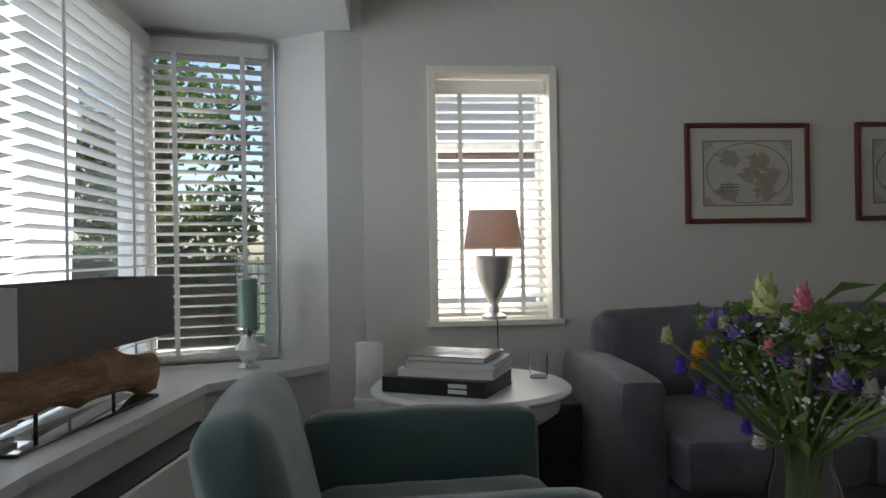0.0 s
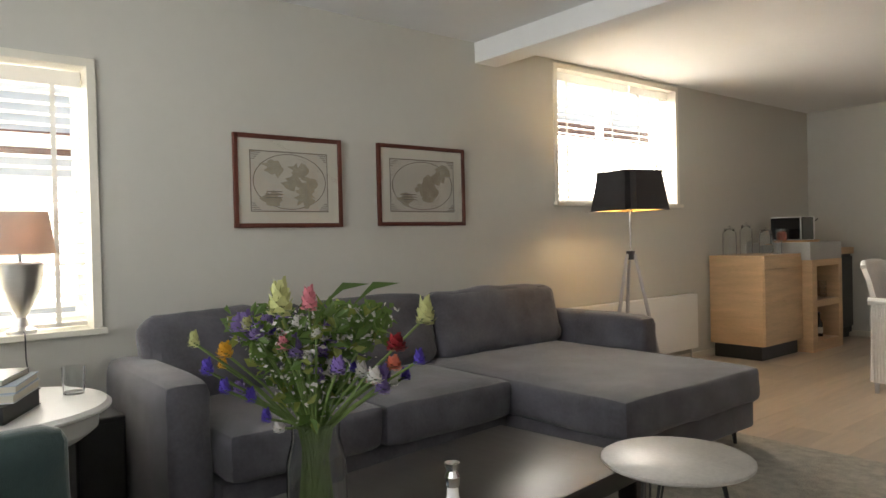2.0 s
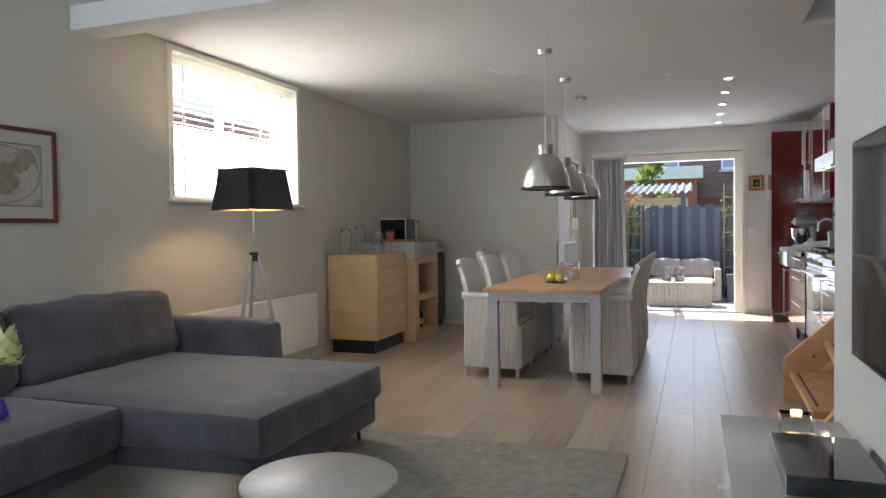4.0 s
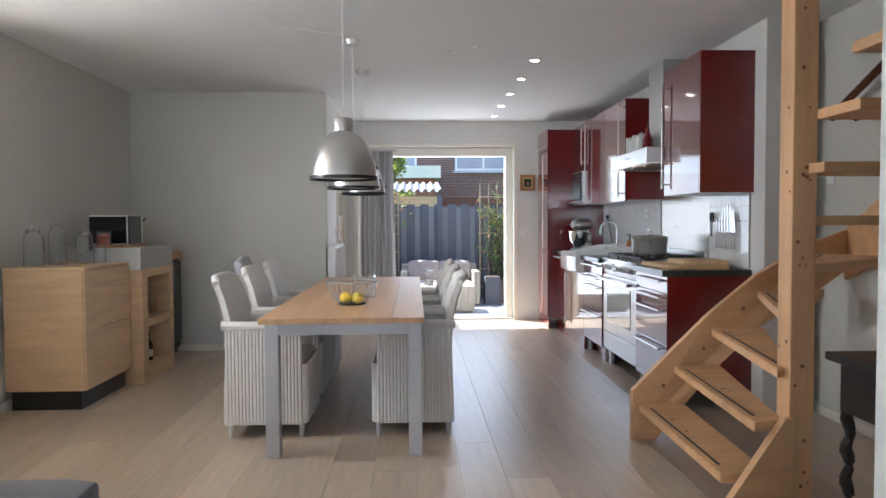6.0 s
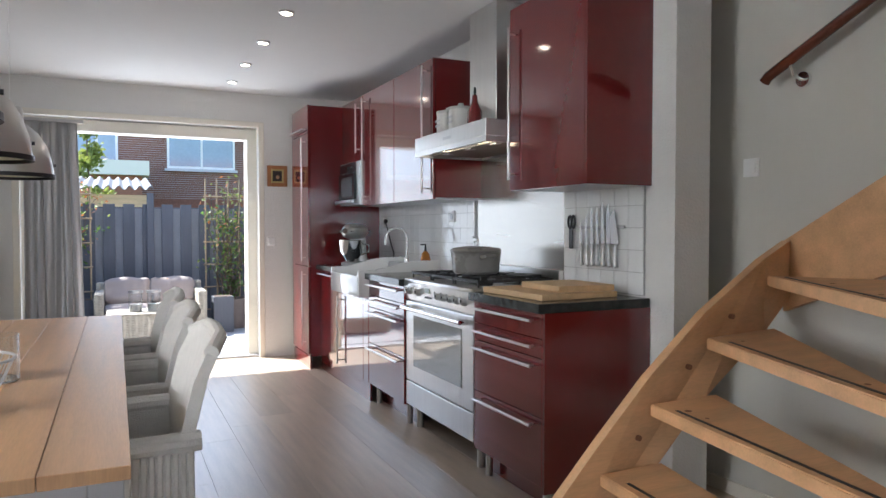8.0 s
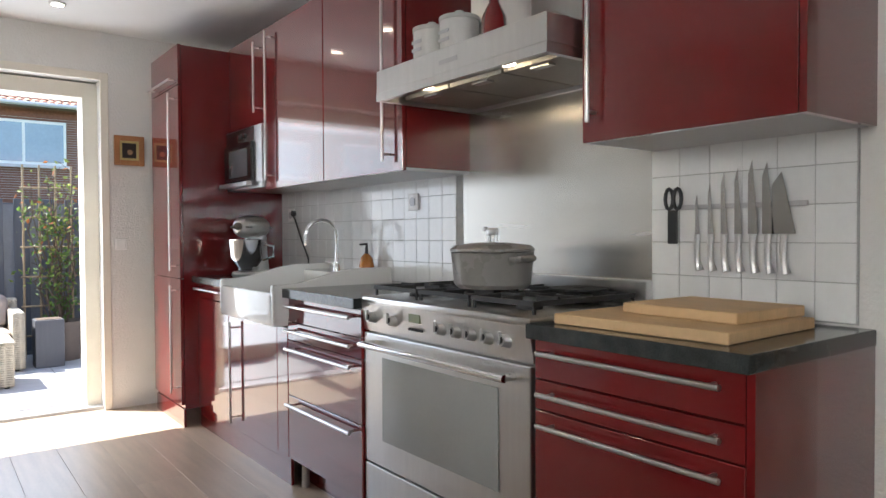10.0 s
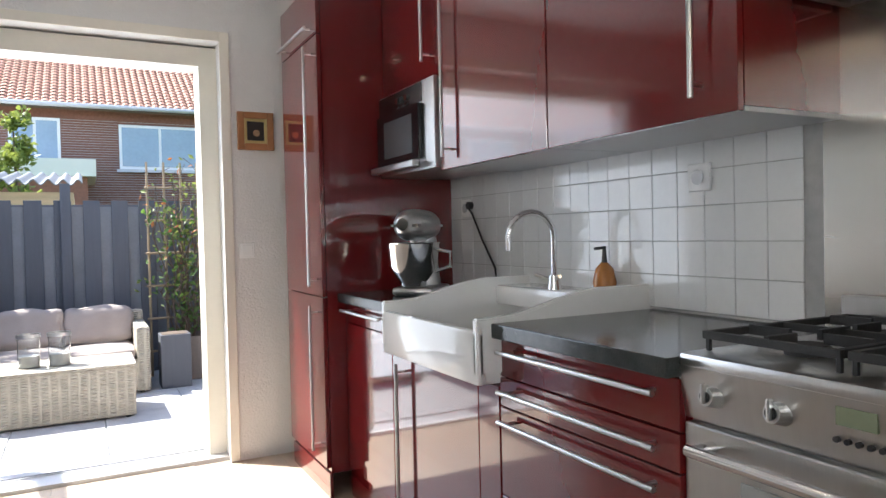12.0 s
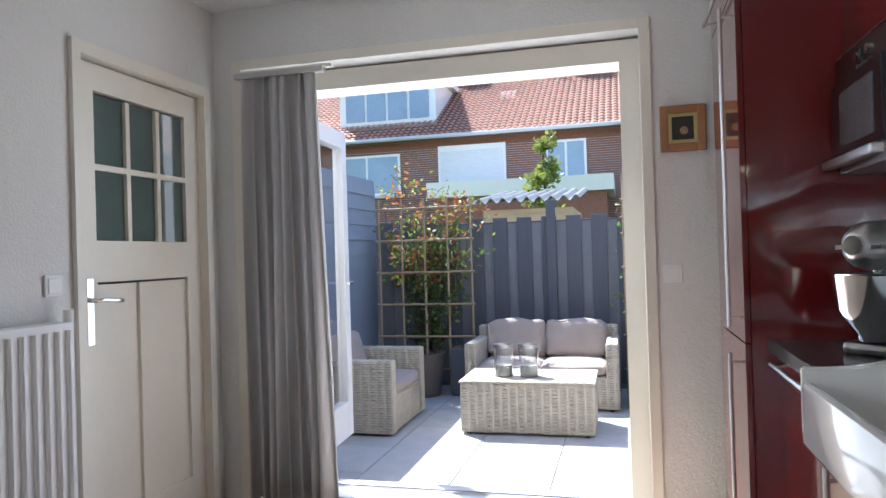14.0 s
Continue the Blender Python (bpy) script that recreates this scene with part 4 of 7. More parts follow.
# ---- dining area ----
sb = thing("oak_cabinet", "light oak cabinet with four plain doors on a black plinth", "cabinet", 0.02, 6.10, 0)
part("body", B(0.0, 0.50, 0.0, 0.72, 0.125, 0.905, bevel=0.003), M_OAK, sb)
part("top", B(-0.0, 0.515, -0.004, 0.724, 0.906, 0.925, bevel=0.003), M_OAK, sb)
part("plinth", B(0.03, 0.47, 0.02, 0.70, 0, 0.125), M_BLACK, sb, "black plinth")
for y0, y1 in ((0.003, 0.717),):
    part("door", B(0.501, 0.516, y0, y1, 0.13, 0.51, bevel=0.002), M_OAK, sb)
    part("drawer", B(0.501, 0.516, y0, y1, 0.516, 0.80, bevel=0.002), M_OAK, sb)
    part("drawer", B(0.501, 0.516, y0, y1, 0.806, 0.902, bevel=0.002), M_OAK, sb)

sh = thing("shelf_unit", "light oak shelf unit holding glasses and bottles", "shelf", 0.02, 6.83, 0)
for nm, a in (("side", (0, 0.60, 0, 0.10, 0, 0.86)), ("side", (0, 0.60, 0.58, 0.66, 0, 0.86)), ("shelf", (0, 0.60, 0.10, 0.58, 0, 0.10)),
              ("shelf", (0, 0.60, 0.10, 0.58, 0.42, 0.48)), ("shelf", (0, 0.60, 0.10, 0.58, 0.80, 0.86)), ("back", (0, 0.03, 0.10, 0.58, 0.10, 0.80))):
    part(nm, B(*a), M_OAK, sh)
cb = thing("concrete_basin", "rectangular grey concrete block on the shelf unit", "worktop", 0.02, 6.80, 0.86)
part("block", B(0, 0.60, 0, 0.69, 0.0, 0.165, bevel=0.006), M_CONCRETE, cb)
wcl = thing("wine_cooler", "black glass-fronted wine cooler in an oak housing", "wine cooler", 0.02, 7.50, 0)
part("housing", B(0, 0.42, 0, 0.68, 0.05, 0.88, bevel=0.003), M_BLACK, wcl)
part("top_board", B(0, 0.45, -0.005, 0.69, 0.881, 0.95, bevel=0.004), M_OAK, wcl, "oak top")
part("glass_door", B(0.421, 0.445, 0.02, 0.66, 0.12, 0.86, bevel=0.004), M_BLACKGLOSS, wcl, "dark glass door")
part("handle", C((0.46, 0.06, 0.25), (0.46, 0.06, 0.75), 0.008), M_STEEL, wcl)
part("plinth", B(0.03, 0.40, 0.02, 0.66, 0, 0.05), M_BLACK, wcl)


def jar(x, y, z, r, h, label="clear glass storage jar with lid"):
    j = thing("glass_jar", label, "jar", x, y, z, group="glass jars")
    part("jar", lathe(bmesh.new(), [(0, 0), (r, 0), (r, h * 0.75), (r * 0.7, h * 0.85), (r * 0.7, h * 0.88), (r * 0.66, h * 0.88), (r * 0.96, h * 0.74), (r * 0.96, 0.006), (0, 0.006)], 24), M_GLASS, j, smooth=True)
    part("lid", lathe(bmesh.new(), [(0, h * 0.885), (r * 0.8, h * 0.885), (r * 0.78, h * 0.91), (r * 0.2, h * 0.93), (r * 0.24, h * 0.98), (0, h)], 24), M_GLASS, j, smooth=True)


for x, y, r, h in ((0.14, 6.25, 0.06, 0.27), (0.20, 6.44, 0.055, 0.30), (0.30, 6.62, 0.06, 0.25)):
    jar(x, y, 0.925, r, h)
tumbler("drinking_glass", "clear tumbler on the oak cabinet", 0.42, 6.58, 0.925, 0.045, 0.13)
tr = tagged(mesh_ob("wooden_tray", lathe(bmesh.new(), [(0, 0), (0.19, 0), (0.20, 0.02), (0.185, 0.02), (0.18, 0.008), (0, 0.008)], 40), M_TABLE, True), "round wooden tray under the coffee machine", "tray")
tr.matrix_basis = pose(0.30, 7.15, 1.025) @ Matrix.Diagonal((1.2, 1.45, 1, 1))
cm_ = thing("coffee_machine", "compact black and white coffee machine with side lever", "coffee machine", 0.26, 7.22, 1.033)
part("body", B(-0.14, 0.16, -0.14, 0.17, 0.01, 0.24, bevel=0.012), M_WHITE, cm_)
part("front", B(0.161, 0.172, -0.14, 0.10, 0.015, 0.235, bevel=0.003), M_BLACKGLOSS, cm_, "black glossy front")
part("side_panel", B(-0.13, 0.15, -0.152, -0.141, 0.02, 0.23), M_BLACKGLOSS, cm_)
part("spout", C((0.12, 0.20, 0.10), (0.12, 0.20, 0.16), 0.012), M_CHROME, cm_)
part("arm", C((0.12, 0.16, 0.15), (0.12, 0.21, 0.15), 0.014), M_BLACK, cm_)
part("lever", C((0.10, 0.20, 0.16), (0.16, 0.23, 0.22), 0.006), M_BLACK, cm_)
for s in (-0.1, 0.12):
    part("foot", C((0, s, -0.001), (0, s, 0.012), 0.02), M_BLACK, cm_)
sj = thing("candy_jar", "glass jar of red and orange sweets", "jar", 0.30, 6.93, 1.025)
part("jar", lathe(bmesh.new(), [(0.05, 0), (0.052, 0.13), (0.049, 0.13), (0.047, 0.006)], 20, closed=True), M_GLASS, sj, smooth=True)
part("sweets", lathe(bmesh.new(), [(0, 0.0), (0.044, 0.0), (0.046, 0.09), (0.03, 0.105), (0, 0.10)], 20), mat("mixed_sweets", (0.5, 0.13, 0.08), 0.5, var=0.8, scale=40, fine=1.5), sj, smooth=True)
for i in range(4):
    tumbler("wine_tumbler", "clear tumbler standing on the oak shelf", 0.45 + 0.06 * (i % 2), 6.98 + 0.11 * i, 0.481, 0.035, 0.16, group="shelf glasses")
M_LIQ = [mat("dark_bottle_glass", (0.03, 0.02, 0.012), 0.08, coat=0.5), mat("brown_liqueur", (0.16, 0.05, 0.015), 0.08, coat=0.5), mat("pale_bottle", (0.4, 0.42, 0.4), 0.08, coat=0.5)]
for i in range(5):
    b_ = thing("liquor_bottle", "small liquor bottle with pale label on the shelf", "bottle", 0.42 + 0.07 * (i % 2), 6.98 + 0.095 * i, 0.101, group="shelf bottles")
    part("bottle", lathe(bmesh.new(), [(0, 0), (0.034, 0), (0.034, 0.13), (0.012, 0.17), (0.012, 0.215), (0, 0.215)], 18), M_LIQ[i % 3], b_, smooth=True)
    part("label", lathe(bmesh.new(), [(0.0345, 0.03), (0.0348, 0.03), (0.0348, 0.09), (0.0345, 0.09)], 18, closed=True), M_MAT, b_, "pale paper label")
    part("cap", C((0, 0, 0.215), (0, 0, 0.235), 0.013), M_BLACK, b_)

# dining table
dt = thing("dining_table", "oak plank dining table on a grey steel frame", "dining table", 2.29, 6.335, 0)
dt.scale = (1, 1, 0.972)
for k in range(5):
    w = 0.826 / 5
    part("plank", B(-0.413 + k * w + 0.001, -0.413 + (k + 1) * w - 0.001, -1.33, 1.33, 0.722, 0.752, bevel=0.0015, seg=1), M_TABLE, dt)
for sx in (-1, 1):
    for sy in (-1, 1):
        part("leg", B(sx * 0.365 - 0.035, sx * 0.365 + 0.035, sy * 1.20 - 0.035, sy * 1.20 + 0.035, 0, 0.72, bevel=0.003), M_STEELGREY, dt)
    part("side_rail", B(sx * 0.365 - 0.035, sx * 0.365 + 0.035, -1.165, 1.165, 0.65, 0.72, bevel=0.003), M_STEELGREY, dt)
for sy in (-1, 1):
    part("end_rail", B(-0.33, 0.33, sy * 1.20 - 0.035, sy * 1.20 + 0.035, 0.65, 0.72, bevel=0.003), M_STEELGREY, dt)


def ribs(bm, a, b, z0, z1, out, n):
    """A row of upright round cords from a to b."""
    a, b = Vector(a), Vector(b)
    r = (b - a).length / n * 0.5
    s, o = (b - a).normalized() * r, Vector(out) * r * 0.8
    line = []
    for i in range(n):
        p = a.lerp(b, (i + 0.5) / n)
        line += [p - s, p - s * 0.5 + o, p + s * 0.5 + o]
    line.append(b)
    lo = [bm.verts.new((v.x, v.y, z0)) for v in line]
    hi = [bm.verts.new((v.x, v.y, z1)) for v in line]
    for k in range(len(line) - 1):
        bm.faces.new((lo[k], lo[k + 1], hi[k + 1], hi[k]))
    return bm


def dining_chair():
    """Woven loom armchair, front towards +x."""
    c = thing("dining_chair", "white woven loom armchair at the dining table", "chair", 0, 0, 0, group="chairs round the table")
    part("seat", B(-0.20, 0.22, -0.23, 0.23, 0.42, 0.47, bevel=0.02), M_LOOMRIB, c)
    for sy in (-1, 1):
        part("side_core", B(-0.22, 0.22, sy * 0.255 - 0.02, sy * 0.255 + 0.02, 0.08, 0.64), M_LOOMRIB, c)
        bm = ribs(bmesh.new(), (-0.22, sy * 0.276, 0), (0.22, sy * 0.276, 0), 0.085, 0.635, (0, sy, 0), 22)
        part("side_panel", bm, M_LOOMRIB, c, "ribbed woven side")
        part("arm_roll", tube(bmesh.new(), [(-0.24, sy * 0.255, 0.66), (0.0, sy * 0.258, 0.655), (0.20, sy * 0.255, 0.65), (0.225, sy * 0.25, 0.62)], 0.028, 10), M_LOOMRIB, c, smooth=True)
    part("front_core", B(0.205, 0.24, -0.25, 0.25, 0.08, 0.43), M_LOOMRIB, c)
    bm = ribs(bmesh.new(), (0.241, -0.25, 0), (0.241, 0.25, 0), 0.085, 0.425, (1, 0, 0), 22)
    part("front_panel", bm, M_LOOMRIB, c)
    bm = bmesh.new()
    n = 9
    prof = [(-0.235, 0.08), (-0.225, 0.45), (-0.245, 0.66), (-0.285, 0.82), (-0.325, 0.93)]
    grid = []
    for off in (0.0, 0.035):
        rows = []
        for x, z in prof:
            rows.append([bm.verts.new((x + off + 0.03 * ((2 * i / (n - 1) - 1) ** 2) * (1 if z > 0.5 else 0), (2 * i / (n - 1) - 1) * (0.265 - 0.02 * (z > 0.9)), z - (0.025 * abs(2 * i / (n - 1) - 1) ** 3 if z > 0.9 else 0))) for i in range(n)])
        grid.append(rows)
    for rows in grid:
        for u, v in zip(rows, rows[1:]):
            for i in range(n - 1):
                bm.faces.new((u[i], u[i + 1], v[i + 1], v[i]))
    for k in range(len(prof) - 1):
        for i in (0, n - 1):
            bm.faces.new((grid[0][k][i], grid[0][k + 1][i], grid[1][k + 1][i], grid[1][k][i]))
    for i in range(n - 1):
        bm.faces.new((grid[0][-1][i], grid[0][-1][i + 1], grid[1][-1][i + 1], grid[1][-1][i]))
        bm.faces.new((grid[0][0][i], grid[0][0][i + 1], grid[1][0][i + 1], grid[1][0][i]))
    bmesh.ops.recalc_face_normals(bm, faces=bm.faces)
    part("backrest", bm, M_LOOMRIB, c, smooth=True)
    part("top_roll", tube(bmesh.new(), [(-0.27, -0.25, 0.90), (-0.305, -0.15, 0.93), (-0.31, 0, 0.935), (-0.305, 0.15, 0.93), (-0.27, 0.25, 0.90)], 0.022, 10), M_LOOMRIB, c, smooth=True)
    for sx in (-0.2, 0.21):
        for sy in (-0.24, 0.24):
            part("foot", C((sx, sy, 0), (sx, sy, 0.09), 0.014, 0.018, 12), M_STEELGREY, c, "grey metal foot")
    return c


first = dining_chair()
first.matrix_basis = pose(1.81, 5.70, 0) @ Matrix.Scale(0.96, 4)
for y in (6.38, 7.04):
    copy_thing(first, pose(1.81, y, 0))
for y in (5.70, 6.37, 7.02):
    copy_thing(first, pose(2.65, y, 0, 0, 0, 180))
thr_ = thing("throw_blanket", "grey fringed throw hung over a chair back", "blanket", 1.51, 6.38, 0.66)
bm = cushion(-0.035, 0.035, -0.06, 0.24, -0.05, 0.30, 0.03, 0.01, n=10, seed=41, wrinkle=0.03)
bmesh.ops.transform(bm, matrix=pose(0.02, 0, 0, 0, -16, 0), verts=bm.verts)
part("cloth", bm, mat("grey_throw_wool", (0.40, 0.39, 0.41), 0.95, var=0.2, scale=20, bump=0.6), thr_, smooth=True)

bw = thing("wire_bowl", "black wire fruit bowl with two lemons on the table", "bowl", 2.29, 5.60, 0.731)
part("rim", tube(bmesh.new(), [(0.15 * math.cos(k * math.tau / 36), 0.15 * math.sin(k * math.tau / 36), 0.135) for k in range(37)], 0.004, 8), M_STEELGREY, bw)
part("base_ring", tube(bmesh.new(), [(0.075 * math.cos(k * math.tau / 24), 0.075 * math.sin(k * math.tau / 24), 0.006) for k in range(25)], 0.005, 8), M_IRON, bw)
for k in range(26):
    a = k * math.tau / 26
    part("wire", tube(bmesh.new(), [(r * math.cos(a), r * math.sin(a), z) for r, z in ((0.075, 0.006), (0.115, 0.06), (0.15, 0.135))], 0.0011, 5), M_STEELGREY, bw)
part("bottom_plate", C((0, 0, 0.002), (0, 0, 0.006), 0.07), M_IRON, bw)
for dx, dy in ((-0.035, 0.0), (0.035, -0.02)):
    lm = tagged(mesh_ob("lemon", lathe(bmesh.new(), [(0, -0.048), (0.01, -0.043), (0.027, -0.025), (0.034, 0), (0.027, 0.025), (0.01, 0.043), (0, 0.048)], 16), mat("lemon_skin", (0.72, 0.52, 0.03), 0.45, var=0.1, bump=0.3, bscale=200), True), "ripe yellow lemon lying in the wire bowl", "lemon")
    lm.matrix_basis = pose(2.29 + dx, 5.60 + dy, 0.731 + 0.040, 90, 20 * dx, 40)
gv = thing("glass_cylinder", "clear glass cylinder vase standing on the table", "vase", 2.33, 6.02, 0.731)
part("glass", lathe(bmesh.new(), [(0, 0), (0.075, 0), (0.075, 0.14), (0.072, 0.14), (0.072, 0.006), (0, 0.006)], 28), M_GLASS, gv, smooth=True)

# pendant lamps
M_LAMPIN = mat("pale_lamp_lining", (0.75, 0.76, 0.62), 0.5)


def pendant():
    p = thing("pendant_lamp", "large bell-shaped brushed aluminium pendant lamp", "pendant lamp", 0, 0, 0, group="pendants over the table")
    drop = (H - 1.447) / 1.1
    outer = [(0.166, 0.0), (0.163, 0.025), (0.155, 0.07), (0.138, 0.125), (0.108, 0.175), (0.07, 0.208), (0.046, 0.22)]
    part("shade", lathe(bmesh.new(), outer + [(r - 0.003, z - 0.001) for r, z in outer[::-1]], 44, closed=True), M_ALU, p, smooth=True)
    part("lining", lathe(bmesh.new(), [(r - 0.004, z + 0.001) for r, z in outer] + [(r - 0.006, z) for r, z in outer[::-1]], 36, closed=True), M_LAMPIN, p, "pale inner lining", smooth=True)
    part("rim", lathe(bmesh.new(), [(0.162, -0.012), (0.171, -0.012), (0.171, 0.004), (0.162, 0.004)], 44, closed=True), M_BLACK, p, "black rim")
    part("cap", lathe(bmesh.new(), [(0, 0.22), (0.046, 0.22), (0.05, 0.222), (0.05, 0.275), (0.044, 0.285), (0, 0.285)], 28), M_ALU, p, smooth=True)
    part("screw", C((0.163, 0, 0.045), (0.172, 0, 0.045), 0.006), M_BLACK, p)
    part("socket", C((0, 0, 0.15), (0, 0, 0.22), 0.025), M_WHITE, p)
    part("cable", C((0, 0, 0.285), (0, 0, drop - 0.02), 0.0022, None, 8), M_WHITE, p, "pale fabric cable")
    part("ceiling_rose", lathe(bmesh.new(), [(0, drop - 0.03), (0.045, drop - 0.03), (0.055, drop - 0.001), (0, drop - 0.001)], 24), M_ALU, p, smooth=True)
    return p


pd = pendant()
pd.matrix_basis = pose(2.28, 5.30, 1.447) @ Matrix.Diagonal((1.06, 1.06, 1.1, 1))
for y in (6.33, 7.27):
    copy_thing(pd, pose(2.245, y, 1.447))
ca = thing("ceiling_cable", "thin cable pinned along the ceiling to the lamp", "cable", 1.9, 5.95, H - 0.012)
part("cable", tube(bmesh.new(), [(0.33, 0.17, -0.01), (0.1, 0.1, 0.002), (-0.05, 0.05, 0.004), (-0.15, -0.25, 0.006)], 0.003), M_WHITE, ca)
part("clip", B(-0.06, -0.03, 0.035, 0.065, 0.0, 0.011), M_WHITE, ca)
M_SPOTGLOW = glow("spot_bulb", (1, 0.82, 0.6), 12)
for y in (6.85, 7.53, 8.23, 8.92, 9.60):
    s_ = thing("recessed_spot", "small round recessed ceiling spot, lit", "ceiling light", 3.58, y, H - 0.012, group="ceiling spots")
    part("ring", lathe(bmesh.new(), [(0.032, 0.0), (0.045, 0.003), (0.045, 0.0115), (0.032, 0.0115)], 24, closed=True), M_STEEL, s_, smooth=True)
    part("bulb", C((0, 0, 0.006), (0, 0, 0.0112), 0.030), M_SPOTGLOW, s_)
for x, y in ((2.9, 6.6), (3.1, 6.5)):
    sd = thing("smoke_detector", "small flat white cap on the ceiling", "ceiling cap", x, y, H - 0.01)
    part("cap", lathe(bmesh.new(), [(0, 0), (0.02, 0), (0.025, 0.0095), (0, 0.0095)], 20), M_CEIL, sd, smooth=True)

# ---- stairs ----
stair = thing("staircase", "open pine winder staircase with a square newel post", "staircase", 4.19, 4.29, 0)
ox, oy = 4.19, 4.29


def spart(name, bm, m, label=""):
    bmesh.ops.translate(bm, vec=(-ox, -oy, 0), verts=bm.verts)
    return part(name, bm, m, stair, label)


RISE = 0.204
far = [(3.88, 5.29), (4.08, 5.30), (4.29, 5.305), (4.55, 5.315), (4.92, 5.375)]
near = [(3.86, 4.22), (3.99, 4.215), (4.10, 4.25), (4.16, 4.31), (4.21, 4.35)]
nxt_far = [(4.13, 5.30), (4.34, 5.305), (4.60, 5.315), (4.97, 5.38), (5.17, 4.95)]
nxt_near = [(4.06, 4.22), (4.13, 4.26), (4.18, 4.31), (4.23, 4.36), (4.24, 4.35)]
for i in range(5):
    bm = prism(bmesh.new(), [near[i], far[i], nxt_far[i], nxt_near[i]], RISE * (i + 1) - 0.04, RISE * (i + 1))
    bmesh.ops.bevel(bm, geom=bm.edges, offset=0.004, segments=2, affect='EDGES')
    spart("tread", bm, M_PINE)
    a, b = Vector((*near[i], 0)), Vector((*far[i], 0))
    d = (b - a).normalized()
    nrm = Vector((d.y, -d.x, 0))
    p0, p1 = a + d * 0.1 + nrm * 0.03, b - d * 0.1 + nrm * 0.03
    q0, q1 = p0 + nrm * 0.012, p1 + nrm * 0.012
    spart("grip_strip", prism(bmesh.new(), [p0.xy, p1.xy, q1.xy, q0.xy], RISE * (i + 1) + 0.0005, RISE * (i + 1) + 0.002), M_BLACK, "dark anti-slip strip")
spart("tread", prism(bmesh.new(), [(4.24, 4.36), (5.17, 4.97), (5.17, 4.50), (4.24, 4.31)], RISE * 6 - 0.04, RISE * 6), M_PINE)
for k in range(6):
    y1 = 4.40 - 0.21 * k
    spart("tread", B(4.21, 5.17, y1 - 0.26, y1, RISE * (7 + k) - 0.04, RISE * (7 + k), bevel=0.004), M_PINE)
spart("inner_stringer", slab(bmesh.new(), [(4.17, 3.7, 1.55), (4.17, 3.7, 1.85), (4.17, 2.95, 2.72), (4.17, 2.95, 2.42)], 0.035, (1, 0, 0)), M_PINE)
# outer stringer follows the far ends of the treads, then the wall
spart("stringer", slab(bmesh.new(), [(3.85, 5.295, 0.0), (3.98, 5.30, 0.0), (4.29, 5.31, 0.36), (4.55, 5.32, 0.60), (4.92, 5.385, 0.80), (5.15, 5.46, 0.92), (5.15, 5.46, 1.15),
                                     (4.92, 5.385, 1.085), (4.55, 5.32, 0.905), (4.29, 5.31, 0.70), (4.08, 5.305, 0.50), (3.85, 5.295, 0.275)], 0.035, Vector((-0.12, 1, 0)).normalized()), M_PINE)
spart("wall_stringer", slab(bmesh.new(), [(5.152, 5.49, 0.86), (5.152, 5.49, 1.15), (5.152, 4.2, 1.90), (5.152, 2.95, 3.0), (5.152, 2.95, 2.6), (5.152, 4.3, 1.36)], 0.034, (1, 0, 0)), M_PINE)
spart("front_stringer", slab(bmesh.new(), [(3.86, 4.20, 0.0), (4.145, 4.25, 0.0), (4.145, 4.25, 0.42), (4.11, 4.245, 0.42), (3.86, 4.20, 0.10)], 0.035, Vector((0.18, -1, 0)).normalized()), M_PINE)
spart("newel_post", B(4.145, 4.245, 4.24, 4.34, 0, 4.0, bevel=0.004), M_PINE_V, "square pine newel post")
rng = random.Random(9)
for _ in range(26):
    z = rng.uniform(0.1, 2.3)
    if rng.random() < 0.5:
        xk = 4.145 + rng.uniform(0.015, 0.085)
        spart("knot", C((xk, 4.2385, z), (xk, 4.2405, z), rng.uniform(0.004, 0.009), None, 10), M_KNOT)
    else:
        yk = 4.24 + rng.uniform(0.015, 0.085)
        spart("knot", C((4.1435, yk, z), (4.1455, yk, z), rng.uniform(0.004, 0.009), None, 10), M_KNOT)
for i in range(5):
    a, b = Vector((*near[i], 0)), Vector((*far[i], 0))
    for _ in range(2):
        p = a.lerp(b, rng.uniform(0.25, 0.9)) + Vector((rng.uniform(0.06, 0.12), 0, RISE * (i + 1)))
        spart("knot", C(p - Vector((0, 0, 0.001)), p + Vector((0, 0, 0.001)), rng.uniform(0.006, 0.012), None, 10), M_KNOT)
for xk, zk in ((4.02, 0.30), (4.25, 0.50), (4.47, 0.72), (4.70, 0.88), (4.80, 0.80)):
    yk = 5.297 + max(0, xk - 4.55) * 0.176 + 0.014 * (xk > 4.2)
    spart("knot", C((xk, yk - 0.003, zk), (xk, yk + 0.01, zk), 0.010, None, 12), M_KNOT)
hr = thing("stair_handrail", "round dark wooden handrail on chrome wall brackets", "handrail", 5.10, 5.53, 1.82)
part("rail", tube(bmesh.new(), [(0, 0.02, -0.02), (0, 0, 0), (0, -0.5, 0.23), (0, -2.4, 1.25)], 0.022, 12), mat("varnished_mahogany", (0.10, 0.025, 0.012), 0.25, var=0.2, scale=12, coat=0.5), hr, smooth=True)
for y, z in ((-0.1, 0.046), (-1.2, 0.606)):
    part("bracket", tube(bmesh.new(), [(0, y, z - 0.02), (0.02, y, z - 0.06), (0.07, y, z - 0.07)], 0.007), M_CHROME, hr)
    part("rosette", C((0.07, y, z - 0.07), (0.088, y, z - 0.07), 0.03), M_CHROME, hr)


